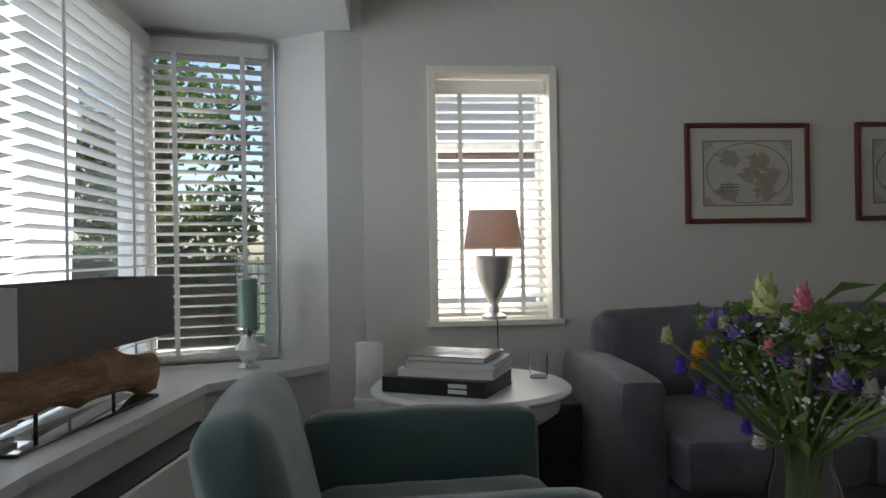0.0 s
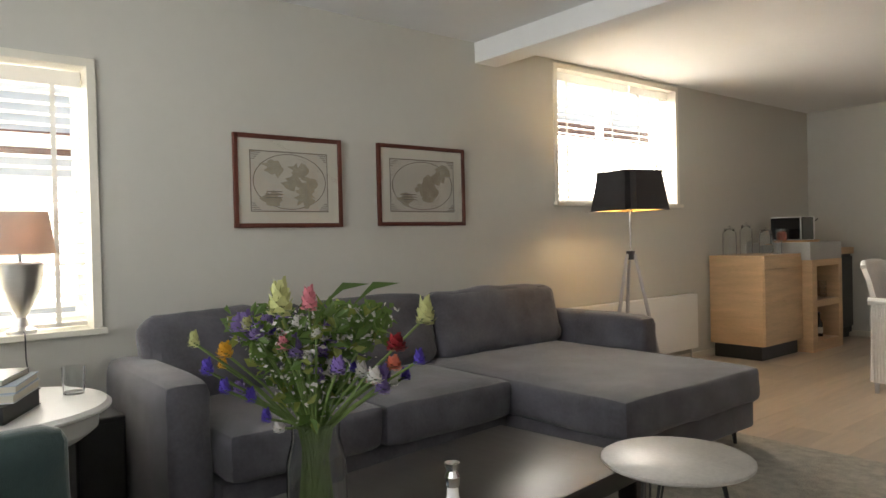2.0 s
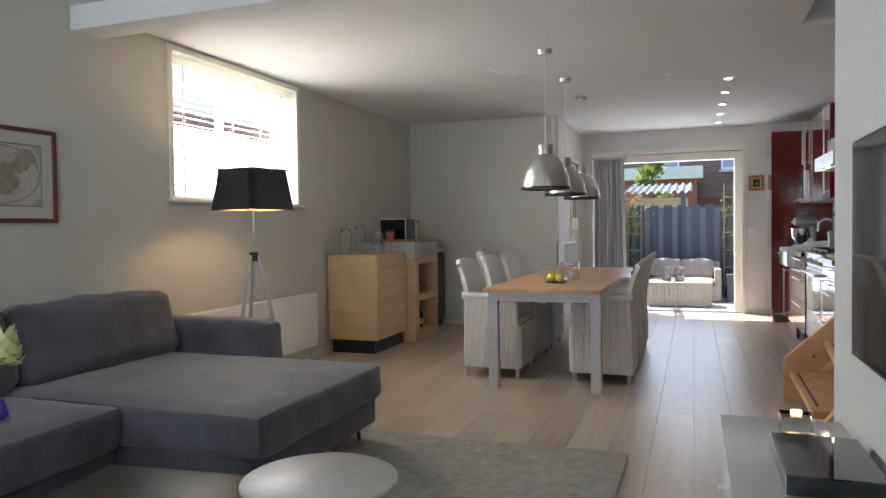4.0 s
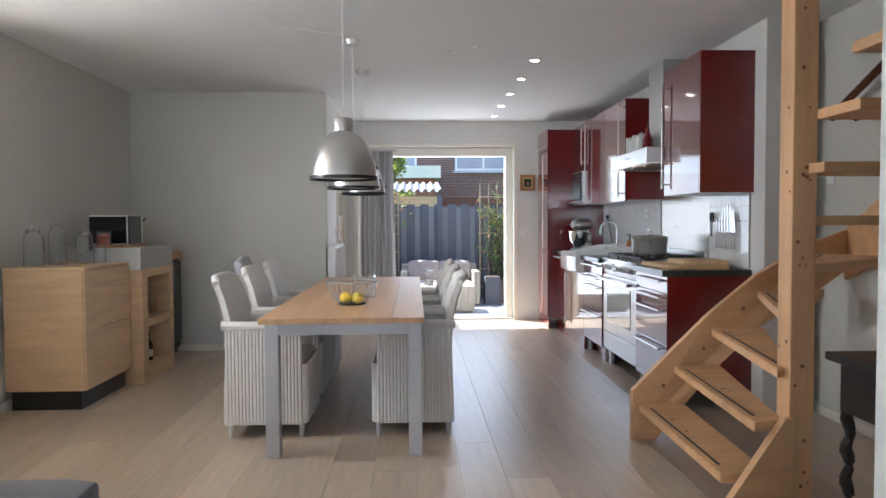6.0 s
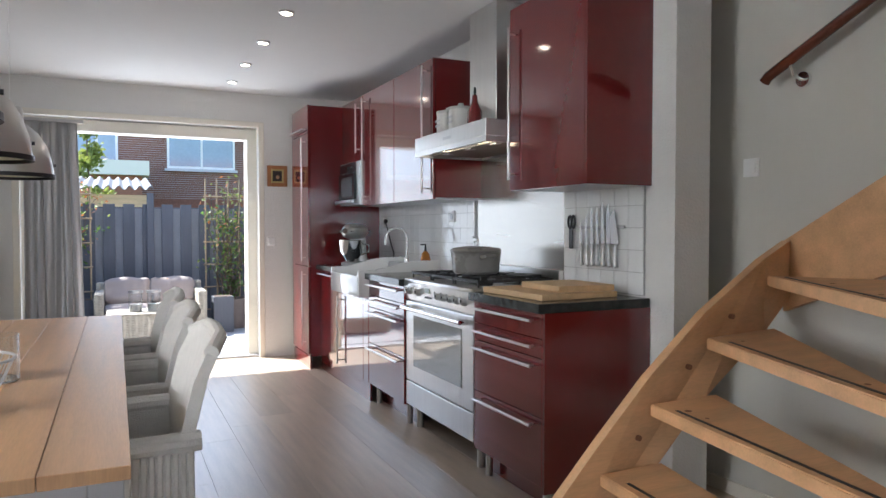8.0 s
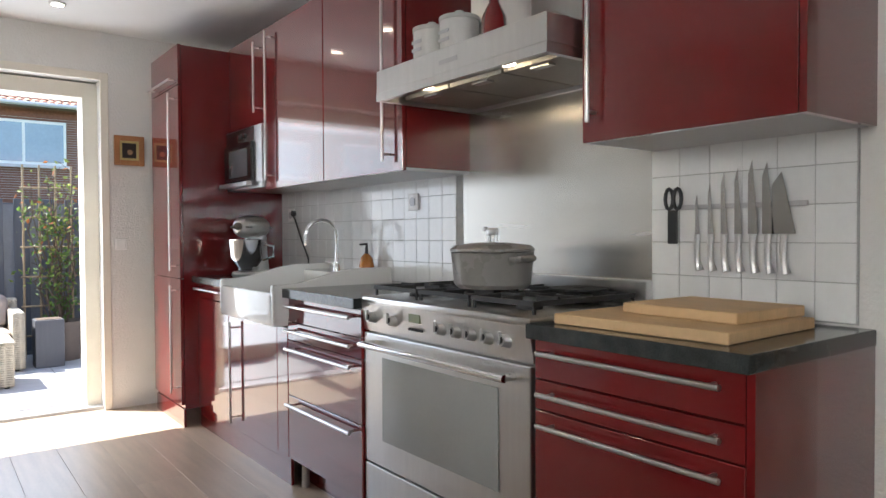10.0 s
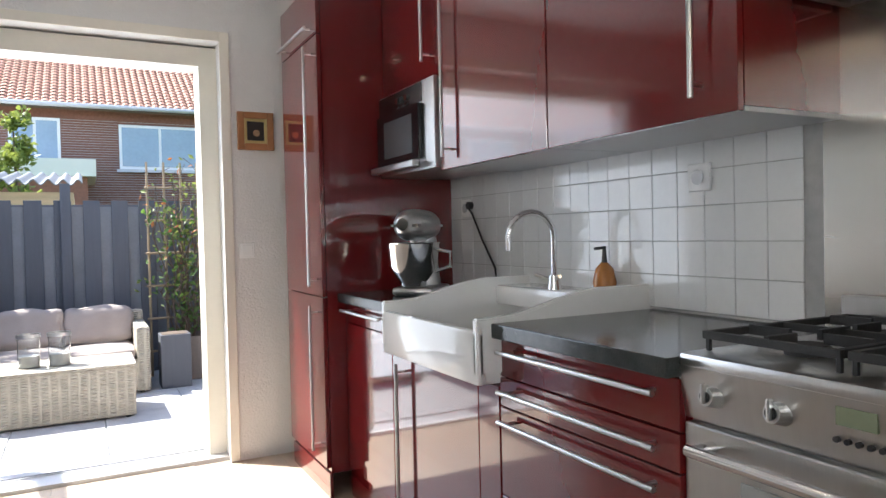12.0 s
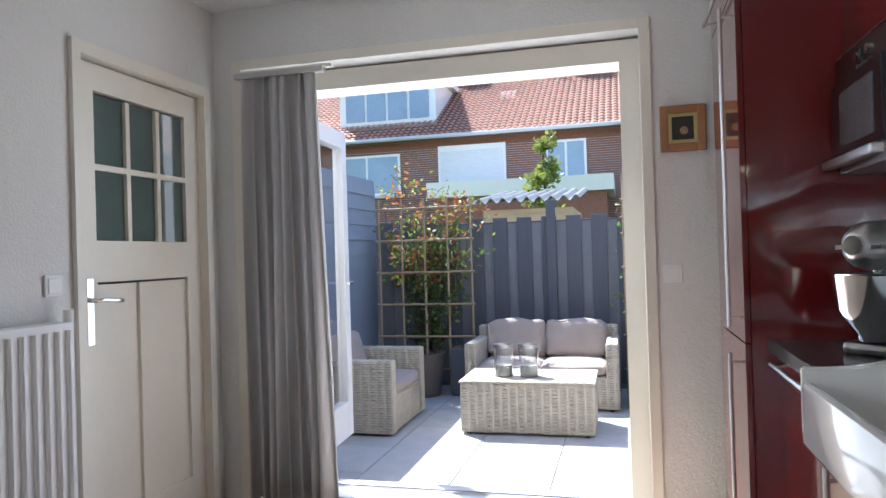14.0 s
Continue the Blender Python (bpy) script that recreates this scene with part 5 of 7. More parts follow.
def wall_switch(name, label, x, y, z, rz, double=False):
    s = thing(name, label, "light switch", x, y, z, rz)
    part("plate", B(-0.04, 0.04, -0.010, -0.001, -0.04, 0.04, bevel=0.003), M_WHITE, s)
    part("rocker", B(-0.028, 0.028, -0.015, -0.0105, -0.028, 0.028, bevel=0.002), M_WHITE, s)
    return s


wall_switch("light_switch", "white square light switch on the stair wall", 5.189, 5.683, 1.464, 90 + 180)
tb = thing("side_table", "dark wooden table with barley-twist legs under the stairs", "table", 4.60, 3.80, 0)
part("top", B(-0.46, 0.46, -0.2, 0.2, 0.70, 0.73, bevel=0.004), M_DARKWOOD, tb)
part("drawer_box", B(-0.42, 0.42, -0.17, 0.17, 0.52, 0.70, bevel=0.004), M_DARKWOOD, tb)
for sx in (-0.40, 0.40):
    for sy in (-0.15, 0.15):
        part("leg", tube(bmesh.new(), [(sx + 0.007 * math.cos(k * 1.1), sy + 0.007 * math.sin(k * 1.1), k * 0.02) for k in range(27)], [0.02 + 0.003 * math.sin(k * 1.1) for k in range(27)], 8), M_DARKWOOD, tb, "twisted turned leg", smooth=True)

# ---- kitchen ----
SPACE = KITCHEN
wall_switch("light_switch", "white square light switch beside the garden doors", 4.01, 10.539, 1.11, 0)
wall_switch("light_switch", "white light switch above the passage radiator", 1.771, 9.45, 1.15, 90)
XF = 4.28


def bar_handle(parent, p, q, out=(-1, 0, 0)):
    """A round steel bar on two short posts."""
    p, q, o = Vector(p), Vector(q), Vector(out)
    bm = C(p + o * 0.035, q + o * 0.035, 0.007, None, 12)
    d = (q - p).normalized()
    for e in (p + d * 0.03, q - d * 0.03):
        cyl(bm, e, e + o * 0.035, 0.005, None, 8)
    part("handle", bm, M_STEEL, parent, "brushed steel bar handle", smooth=True)


def drawer_unit(label, y0, y1):
    u = thing("drawer_unit", label, "kitchen drawers", XF, y0, 0, group="kitchen base units")
    w = y1 - y0
    part("carcass", B(0.02, 0.565, 0, w, 0.13, 0.878), M_RED, u)
    for z0, z1 in ((0.768, 0.875), (0.684, 0.764), (0.43, 0.68), (0.135, 0.426)):
        part("drawer_front", B(0.0, 0.019, 0.002, w - 0.002, z0, z1, bevel=0.0015, seg=1), M_RED, u)
        bar_handle(u, (0, 0.04, z1 - 0.032), (0, w - 0.04, z1 - 0.032))
    part("plinth", B(0.10, 0.115, 0, w, 0.0, 0.13), M_RED, u)
    for yy in (0.05, w - 0.05):
        part("leg", C((0.06, yy, 0), (0.06, yy, 0.131), 0.018), M_STEEL, u, "round steel leg")
    return u


du = drawer_unit("red lacquered drawer unit with steel bar handles by the stairs", 6.24, 6.855)
part("end_panel", B(-0.001, 0.565, -0.02, -0.001, 0.11, 0.878), M_RED, du, "dark red end panel")
drawer_unit("red lacquered four-drawer unit beside the range cooker", 7.795, 8.468)

su = thing("sink_unit", "red lacquered two-door unit under the ceramic sink", "kitchen cabinet", XF, 8.472, 0, group="kitchen base units")
part("carcass", B(0.02, 0.565, 0, 0.77, 0.13, 0.66), M_RED, su)
for a, b in ((0.002, 0.118), (0.122, 0.768)):
    part("door", B(0.0, 0.019, a, b, 0.135, 0.735, bevel=0.0015, seg=1), M_RED, su)
bar_handle(su, (0, 0.66, 0.16), (0, 0.66, 0.70))
part("plinth", B(0.012, 0.027, 0, 0.77, 0, 0.129), M_RED, su)
cu = thing("base_cabinet", "red lacquered base unit with drawer and door by the sink", "kitchen cabinet", XF, 9.244, 0, group="kitchen base units")
part("carcass", B(0.02, 0.565, 0, 0.532, 0.13, 0.878), M_RED, cu)
part("drawer_front", B(0, 0.019, 0.002, 0.53, 0.79, 0.875, bevel=0.0015, seg=1), M_RED, cu)
part("door", B(0, 0.019, 0.002, 0.53, 0.135, 0.786, bevel=0.0015, seg=1), M_RED, cu)
bar_handle(cu, (0, 0.05, 0.845), (0, 0.49, 0.845))
part("plinth", B(0.012, 0.027, 0, 0.532, 0, 0.129), M_RED, cu)

tu = thing("tall_unit", "tall red lacquered fridge cabinet with long steel handles", "tall cabinet", 4.18, 9.78, 0)
part("carcass", B(0.02, 0.66, 0, 0.60, 0.11, 2.31), M_RED, tu)
for z0, z1 in ((0.135, 0.90), (0.905, 2.07), (2.075, 2.315)):
    part("door", B(0, 0.019, 0.002, 0.598, z0, z1, bevel=0.0015, seg=1), M_RED, tu)
bar_handle(tu, (0, 0.09, 0.20), (0, 0.09, 0.86))
bar_handle(tu, (0, 0.09, 0.95), (0, 0.09, 2.03))
bar_handle(tu, (0, 0.06, 2.11), (0, 0.54, 2.11))
part("plinth", B(0.012, 0.027, 0, 0.60, 0, 0.109), M_RED, tu)


def worktop(label, y0, y1):
    w_ = thing("worktop", label, "worktop", 4.245, y0, 0.879)
    part("slab", B(0, 0.595, 0, y1 - y0, 0, 0.041, bevel=0.003), M_BLACKSTONE, w_)


worktop("polished black granite worktop by the stairs", 6.215, 6.855)
worktop("polished black granite worktop between cooker and sink", 7.795, 8.453)
worktop("polished black granite worktop under the stand mixer", 9.147, 9.775)

# farmhouse sink with a curved apron and drainer edge
sk = thing("farmhouse_sink", "white fireclay farmhouse sink with a swept rim", "sink", 4.20, 8.455, 0.745)
bm = bmesh.new()
box(bm, 0.0, 0.03, 0.0, 0.69, 0.0, 0.155, bevel=0.012)
part("apron", bm, M_CERAMIC, sk, smooth=True)
box_ = bmesh.new()
box(box_, 0.031, 0.64, 0.02, 0.67, 0.0, 0.03)
part("basin_floor", box_, M_CERAMIC, sk)
for yy in (0.0, 0.665):
    pts = [(0.0, yy, 0.03), (0.0, yy, 0.19), (0.06, yy, 0.19), (0.13, yy, 0.195), (0.22, yy, 0.215), (0.32, yy, 0.24), (0.42, yy, 0.255), (0.645, yy, 0.255), (0.645, yy, 0.03)]
    bm = slab(bmesh.new(), pts, 0.025, (0, 1, 0))
    bmesh.ops.bevel(bm, geom=bm.edges, offset=0.005, segments=2, affect='EDGES')
    part("side_wall", bm, M_CERAMIC, sk, smooth=True)
part("back_ledge", B(0.47, 0.645, 0.026, 0.664, 0.15, 0.225, bevel=0.012), M_CERAMIC, sk, smooth=True)
tp = thing("kitchen_tap", "chrome swan-neck mixer tap", "tap", 4.70, 8.77, 0.971)
part("base", C((0, 0, 0), (0, 0, 0.05), 0.024, 0.018, 20), M_CHROME, tp, smooth=True)
part("spout", tube(bmesh.new(), [(0, 0, 0.05), (0, 0, 0.19)] + [(-0.08 + 0.08 * math.cos(a), 0.02 - 0.02 * math.cos(a), 0.19 + 0.08 * math.sin(a)) for a in [k * math.pi / 10 for k in range(1, 11)]] + [(-0.16, 0.04, 0.14)], 0.011, 12), M_CHROME, tp, smooth=True)
for s in (-1, 1):
    part("lever", C((0, 0, 0.03), (-0.03, s * 0.07, 0.05), 0.007), M_CHROME, tp)
sp_ = thing("soap_dispenser", "amber glass soap bottle with black pump", "soap dispenser", 4.78, 8.60, 0.971)
part("bottle", lathe(bmesh.new(), [(0, 0), (0.036, 0), (0.04, 0.03), (0.03, 0.075), (0.012, 0.095), (0, 0.095)], 24), mat("amber_glass", (0.42, 0.16, 0.03), 0.12, var=0.1, coat=0.6), sp_, smooth=True)
part("pump", C((0, 0, 0.095), (0, 0, 0.14), 0.010, 0.006, 12), M_BLACK, sp_)
part("nozzle", C((0.005, 0, 0.145), (-0.04, 0, 0.142), 0.005), M_BLACK, sp_)

# stand mixer
mx_ = thing("stand_mixer", "silver stand mixer with a steel bowl on the worktop", "mixer", 4.505, 9.46, 0.920, 45)
part("foot", B(-0.10, 0.16, -0.09, 0.09, 0, 0.035, bevel=0.015), M_STEEL, mx_, smooth=True)
part("column", lathe(bmesh.new(), [(0, 0.03), (0.06, 0.03), (0.05, 0.12), (0.045, 0.24), (0, 0.24)], 20, (0.10, 0, 0)), M_STEEL, mx_, smooth=True)
part("head", cushion(-0.17, 0.17, -0.055, 0.055, 0.235, 0.35, 0.05, 0.01, wrinkle=0.0), M_ALU, mx_, smooth=True)
part("band", B(-0.165, 0.165, -0.0575, 0.0575, 0.285, 0.296), M_CHROME, mx_)
part("bowl", lathe(bmesh.new(), [(0, 0.04), (0.05, 0.04), (0.055, 0.055), (0.10, 0.12), (0.11, 0.215), (0.114, 0.22), (0.107, 0.215), (0.096, 0.12), (0.0, 0.05)], 36, (-0.07, 0, 0)), M_CHROME, mx_, "polished steel bowl", smooth=True)
part("bowl_handle", tube(bmesh.new(), [(-0.07, -0.105, 0.19), (-0.07, -0.16, 0.18), (-0.07, -0.16, 0.12), (-0.07, -0.095, 0.10)], 0.008, 8), M_CHROME, mx_)
part("hub", C((-0.19, 0, 0.295), (-0.165, 0, 0.295), 0.025), M_CHROME, mx_)
part("beater_shaft", C((-0.07, 0, 0.12), (-0.07, 0, 0.24), 0.012), M_CHROME, mx_)
cord = thing("power_cord", "black power cord from mixer to wall socket", "cable", 4.80, 9.36, 0.921)
part("cord", tube(bmesh.new(), [(-0.15, 0.02, 0.006), (-0.06, -0.05, 0.02), (-0.03, -0.10, 0.005), (0.01, -0.02, 0.10), (0.02, 0.10, 0.22), (0.028, 0.20, 0.34), (0.02, 0.22, 0.37)], 0.005), M_BLACK, cord)
part("plug", C((0.015, 0.22, 0.38), (0.045, 0.22, 0.38), 0.018), M_BLACK, cord)


def wall_unit(name, label, y0, y1, z0, z1, handle_y, hz=None, x=4.49):
    u = thing(name, label, "wall cabinet", x, y0, z0, group="red wall cabinets")
    w, h = y1 - y0, z1 - z0
    part("carcass", B(0.02, 0.366, 0.001, w - 0.001, 0.0, h), M_RED, u)
    part("bottom_panel", B(0.02, 0.366, 0.001, w - 0.001, -0.012, -0.001), M_STEELGREY, u, "pale grey underside")
    part("door", B(0, 0.019, 0.002, w - 0.002, -0.012, h, bevel=0.0015, seg=1), M_RED, u)
    a, b = hz or (0.04, 0.56)
    bar_handle(u, (0, handle_y, a), (0, handle_y, b))
    return u


wall_unit("wall_cabinet", "red lacquered wall cabinet beside the hood", 7.82, 8.505, 1.435, 2.32, 0.10, (0.03, 0.85))
wall_unit("wall_cabinet", "red lacquered wall cabinet in the middle of the row", 8.508, 9.21, 1.435, 2.32, 0.62, (0.03, 0.85))
wall_unit("wall_cabinet", "short red lacquered cabinet above the microwave", 9.213, 9.775, 1.80, 2.32, 0.08, (0.06, 0.46))
nw = wall_unit("wall_cabinet", "red lacquered wall cabinet next to the stairs", 6.24, 6.87, 1.44, 2.345, 0.58, (0.04, 0.80))
part("end_panel", B(0.0, 0.366, -0.018, -0.001, -0.012, 0.905), M_RED, nw)

mw = thing("microwave", "built-in stainless microwave with black window", "microwave", 4.47, 9.213, 1.435)
part("case", B(0.02, 0.37, 0.004, 0.555, 0, 0.355), M_STEEL, mw)
part("front", B(0.0, 0.019, 0.004, 0.555, 0.0, 0.36, bevel=0.003), M_STEEL, mw)
part("control_strip", B(-0.003, -0.0005, 0.11, 0.555, 0.275, 0.355), mat("dark_steel", (0.14, 0.13, 0.125), 0.25, metal=1, var=0.05), mw)
part("door", B(-0.02, -0.001, 0.11, 0.55, 0.045, 0.27, bevel=0.004), M_BLACKGLOSS, mw, "black glass door")
part("viewing_window", B(-0.0225, -0.0203, 0.17, 0.46, 0.075, 0.235), mat("tinted_window", (0.10, 0.11, 0.12), 0.08, coat=0.5), mw)
part("handle", B(-0.055, -0.021, 0.10, 0.55, 0.012, 0.04, bevel=0.006), M_STEEL, mw)
for i in range(3):
    part("button", C((-0.012, 0.25 + 0.045 * i, 0.315), (-0.003, 0.25 + 0.045 * i, 0.315), 0.013, None, 14), M_CHROME if i != 1 else M_BLACK, mw)
    part("button", C((-0.009, 0.25 + 0.045 * i, 0.288), (-0.003, 0.25 + 0.045 * i, 0.288), 0.006, None, 10), M_CHROME, mw)

# range cooker
rc = thing("range_cooker", "wide stainless steel range cooker with gas hob", "cooker", 4.285, 6.875, 0)
W = 0.925
part("body", B(0.03, 0.545, 0.0, W, 0.14, 0.90), M_STEEL, rc)
part("hob_top", B(-0.005, 0.548, 0.0, W, 0.901, 0.93, bevel=0.010), M_STEEL, rc, smooth=True)
bm = slab(bmesh.new(), [(-0.005, 0, 0.905), (0.03, 0, 0.905), (0.03, 0, 0.80), (0.012, 0, 0.80)], W, (0, 1, 0))
part("control_panel", bm, M_STEEL, rc)
part("oven_door", B(0.005, 0.029, 0.006, W - 0.006, 0.30, 0.792, bevel=0.005), M_STEEL, rc)
part("oven_window", B(0.001, 0.0048, 0.14, W - 0.14, 0.40, 0.71, bevel=0.001, seg=1), mat("oven_glass", (0.30, 0.31, 0.30), 0.06, var=0.05, coat=0.6), rc, "tinted oven window")
part("lower_drawer", B(0.005, 0.029, 0.006, W - 0.006, 0.145, 0.294, bevel=0.005), M_STEEL, rc)
bm = tube(bmesh.new(), [(-0.045, 0.06, 0.755), (-0.045, W - 0.06, 0.755)], 0.012, 14)
for yy in (0.075, W - 0.075):
    cyl(bm, (-0.045, yy, 0.755), (0.006, yy, 0.755), 0.013, None, 12)
part("oven_handle", bm, M_CHROME, rc, smooth=True)
for yy in (0.10, 0.18, 0.26, 0.335, 0.415, 0.70, 0.84):
    k_ = part("knob", C((-0.024, yy, 0.858), (0.008, yy, 0.853), 0.017, 0.021, 20), M_STEEL, rc)
    part("grip", B(-0.034, -0.022, yy - 0.004, yy + 0.004, 0.846, 0.884, bevel=0.003), M_STEEL, k_)
    part("hub", C((-0.0275, yy, 0.858), (-0.0235, yy, 0.858), 0.011, None, 14), M_BLACK, k_)
part("display", B(-0.004, 0.008, 0.535, 0.60, 0.86, 0.89), mat("lcd_display", (0.22, 0.25, 0.16), 0.2), rc)
for i in range(5):
    part("button", C((-0.002, 0.53 + 0.018 * i, 0.835), (0.01, 0.53 + 0.018 * i, 0.835), 0.005, None, 10), M_BLACK, rc)
part("back_rail", B(0.515, 0.548, 0.0, W, 0.931, 1.01, bevel=0.004), M_STEEL, rc)
for i, (bx_, by_) in enumerate(((0.16, 0.17), (0.42, 0.17), (0.29, 0.46), (0.16, 0.76), (0.42, 0.76))):
    r = 0.06 if i == 2 else 0.042
    part("burner", lathe(bmesh.new(), [(0, 0.931), (r, 0.931), (r, 0.945), (r * 0.8, 0.952), (0, 0.952)], 24, (bx_, by_, 0)), M_IRON, rc, smooth=True)
for y0 in (0.03, 0.325, 0.62):
    bm = bmesh.new()
    for yy in (y0, y0 + 0.27):
        box(bm, 0.04, 0.50, yy, yy + 0.012, 0.955, 0.970)
    for xx in (0.04, 0.265, 0.488):
        box(bm, xx, xx + 0.012, y0 + 0.012, y0 + 0.27, 0.955, 0.970)
    for xx in (0.16, 0.42):
        for s in (-1, 1):
            box(bm, xx - 0.005, xx + 0.005, y0 + 0.141 + s * 0.035, y0 + 0.141 + s * 0.125, 0.955, 0.975)
            box(bm, xx + s * 0.035, xx + s * 0.115, y0 + 0.136, y0 + 0.146, 0.955, 0.975)
    for xx in (0.045, 0.488):
        for yy in (y0 + 0.002, y0 + 0.27):
            box(bm, xx, xx + 0.008, yy, yy + 0.008, 0.931, 0.955)
    part("pan_support", bm, M_IRON, rc, "black cast-iron grate")
part("simmer_disc", lathe(bmesh.new(), [(0.02, 0.976), (0.10, 0.976), (0.10, 0.982), (0.02, 0.982)], 28, (0.42, 0.20, 0), closed=True), M_IRON, rc)
for xx in (0.08, 0.50):
    for yy in (0.06, W - 0.06):
        part("leg", C((xx, yy, 0), (xx, yy, 0.141), 0.022), M_STEEL, rc, "round steel leg")

po = thing("casserole", "grey enamelled cast-iron casserole with a cow-shaped knob", "casserole", 4.54, 7.33, 0.976)
part("pot", lathe(bmesh.new(), [(0, 0), (0.12, 0), (0.135, 0.015), (0.145, 0.12), (0.148, 0.125), (0.140, 0.125), (0.13, 0.02), (0, 0.01)], 40), M_POT, po, smooth=True)
part("lid", lathe(bmesh.new(), [(0, 0.128), (0.149, 0.128), (0.149, 0.136), (0.135, 0.148), (0.06, 0.158), (0, 0.160)], 40), M_POT, po, smooth=True)
for s in (-1, 1):
    part("handle", tube(bmesh.new(), [(-0.04, s * 0.14, 0.10), (-0.03, s * 0.175, 0.105), (0.03, s * 0.175, 0.105), (0.04, s * 0.14, 0.10)], 0.011, 8), M_POT, po, smooth=True)
bm = cushion(-0.010, 0.010, -0.03, 0.028, 0.182, 0.208, 0.009, 0.0, n=4, wrinkle=0)
box(bm, -0.007, 0.007, 0.026, 0.044, 0.195, 0.214, bevel=0.004)
for sy in (-0.024, 0.018):
    for sx in (-0.006, 0.006):
        cyl(bm, (sx, sy, 0.16), (sx, sy, 0.185), 0.004, None, 6)
part("knob", bm, M_STEEL, po, "steel cow-shaped knob", smooth=True)

# hood
hd = thing("cooker_hood", "stainless steel chimney hood with lit underside", "cooker hood", 4.36, 6.885, 1.68)
part("canopy", B(0, 0.485, 0, 0.92, 0.03, 0.115, bevel=0.002, seg=1), M_STEEL, hd)
bm = bmesh.new()
for a in ((0, 0.02, 0, 0.92), (0.465, 0.485, 0, 0.92), (0.02, 0.465, 0, 0.02), (0.02, 0.465, 0.90, 0.92)):
    box(bm, a[0], a[1], a[2], a[3], 0.0, 0.029)
part("lower_rim", bm, M_STEEL, hd)
for k in range(3):
    part("filter", B(0.11, 0.46, 0.025 + 0.29 * k, 0.305 + 0.29 * k, 0.012, 0.028, bevel=0.002), mat("filter_mesh", (0.42, 0.40, 0.36), 0.45, metal=1, var=0.2, scale=120, bump=0.6, bscale=300), hd, "metal grease filter")
    part("latch", B(0.13, 0.16, 0.12 + 0.29 * k, 0.20 + 0.29 * k, 0.006, 0.012), M_STEEL, hd)
for yy in (0.24, 0.68):
    part("lamp", C((0.065, yy, 0.018), (0.065, yy, 0.028), 0.028), glow("hood_bulb", (1, 0.78, 0.5), 9), hd, "lit halogen lamp")
part("chimney", B(0.23, 0.485, 0.30, 0.62, 0.116, 0.831, bevel=0.002, seg=1), M_STEEL, hd)
part("badge", B(-0.002, -0.0005, 0.41, 0.51, 0.06, 0.075), M_STEELGREY, hd, "small plain badge")
for i, yy in enumerate((0.55, 0.72)):
    tn = thing("storage_tin", "round pale enamel tin with grey lettering bars on the hood", "tin", 4.52, 6.885 + yy + 0.05, 1.796, group="tins on the hood")
    part("tin", lathe(bmesh.new(), [(0, 0), (0.07, 0), (0.072, 0.005), (0.072, 0.14), (0, 0.14)], 30), mat("pale_enamel", (0.62, 0.61, 0.58), 0.35, var=0.1), tn, smooth=True)
    part("lid", lathe(bmesh.new(), [(0, 0.141), (0.075, 0.141), (0.075, 0.155), (0.02, 0.16), (0.016, 0.18), (0, 0.18)], 30), mat("tin_lid", (0.5, 0.49, 0.46), 0.35), tn, smooth=True)
    for j in range(2):
        part("lettering", B(-0.0745, -0.0715, -0.03, 0.03, 0.06 + 0.03 * j, 0.072 + 0.03 * j), M_STEELGREY, tn, "unreadable lettering bar")
pm = thing("pepper_mill", "dark red glazed bottle with spout on the hood", "bottle", 4.50, 7.27, 1.796)
part("body", lathe(bmesh.new(), [(0, 0), (0.04, 0), (0.045, 0.02), (0.042, 0.10), (0.018, 0.15), (0.014, 0.19), (0, 0.20)], 24), M_RED, pm, smooth=True)
part("stopper", C((0, 0, 0.20), (0, 0, 0.235), 0.009, 0.005, 12), M_BLACK, pm)

structure("splashback", B(4.838, 4.8495, 6.87, 7.865, 0.92, 1.80), M_SPLASH, "brushed stainless steel splashback behind the cooker", "splashback")
for i, (w_, d_, x_, y_, z_, h_) in enumerate(((0.50, 0.42, 4.52, 6.56, 0.9205, 0.028), (0.34, 0.30, 4.60, 6.52, 0.949, 0.028))):
    cbd = thing("chopping_board", "thick beech chopping board stacked on the worktop", "chopping board", x_, y_, z_, 2 - 4 * i, group="chopping boards")
    part("board", B(-d_ / 2, d_ / 2, -w_ / 2, w_ / 2, 0, h_, bevel=0.004), M_BEECH, cbd)
    if i == 0:
        part("feet", B(-0.1, 0.1, -0.1, 0.1, -0.0004, 0.0), M_BEECH, cbd)

kr = thing("knife_rack", "magnetic wall strip for kitchen knives", "knife rack", 4.835, 6.42, 1.20)
part("strip", B(-0.012, 0.0, -0.04, 0.38, 0.035, 0.05, bevel=0.003), M_STEELGREY, kr)
M_BLADE = mat("knife_blade_steel", (0.6, 0.6, 0.6), 0.25, metal=1)
for i, (ln, wd) in enumerate(((0.17, 0.066), (0.20, 0.035), (0.21, 0.03), (0.19, 0.024), (0.18, 0.022), (0.15, 0.018), (0.12, 0.015))):
    kn = thing("kitchen_knife", "steel kitchen knife with pale grey handle on the rack", "knife", 4.820, 6.44 + 0.044 * i, 1.16, group="knives on the rack")
    part("blade", slab(bmesh.new(), [(0, -wd / 2, 0.0), (0, wd / 2, 0.0), (0, wd / 2, ln * 0.8), (0, wd * 0.1, ln)], 0.002, (-1, 0, 0)), M_BLADE, kn)
    part("handle", tube(bmesh.new(), [(-0.001, 0, 0.0), (-0.001, 0.002, -0.04), (-0.001, 0, -0.08), (-0.001, -0.008, -0.11)], [0.010, 0.009, 0.010, 0.012], 8), mat("pale_knife_handle", (0.55, 0.55, 0.54), 0.35, metal=0.6), kn, smooth=True)
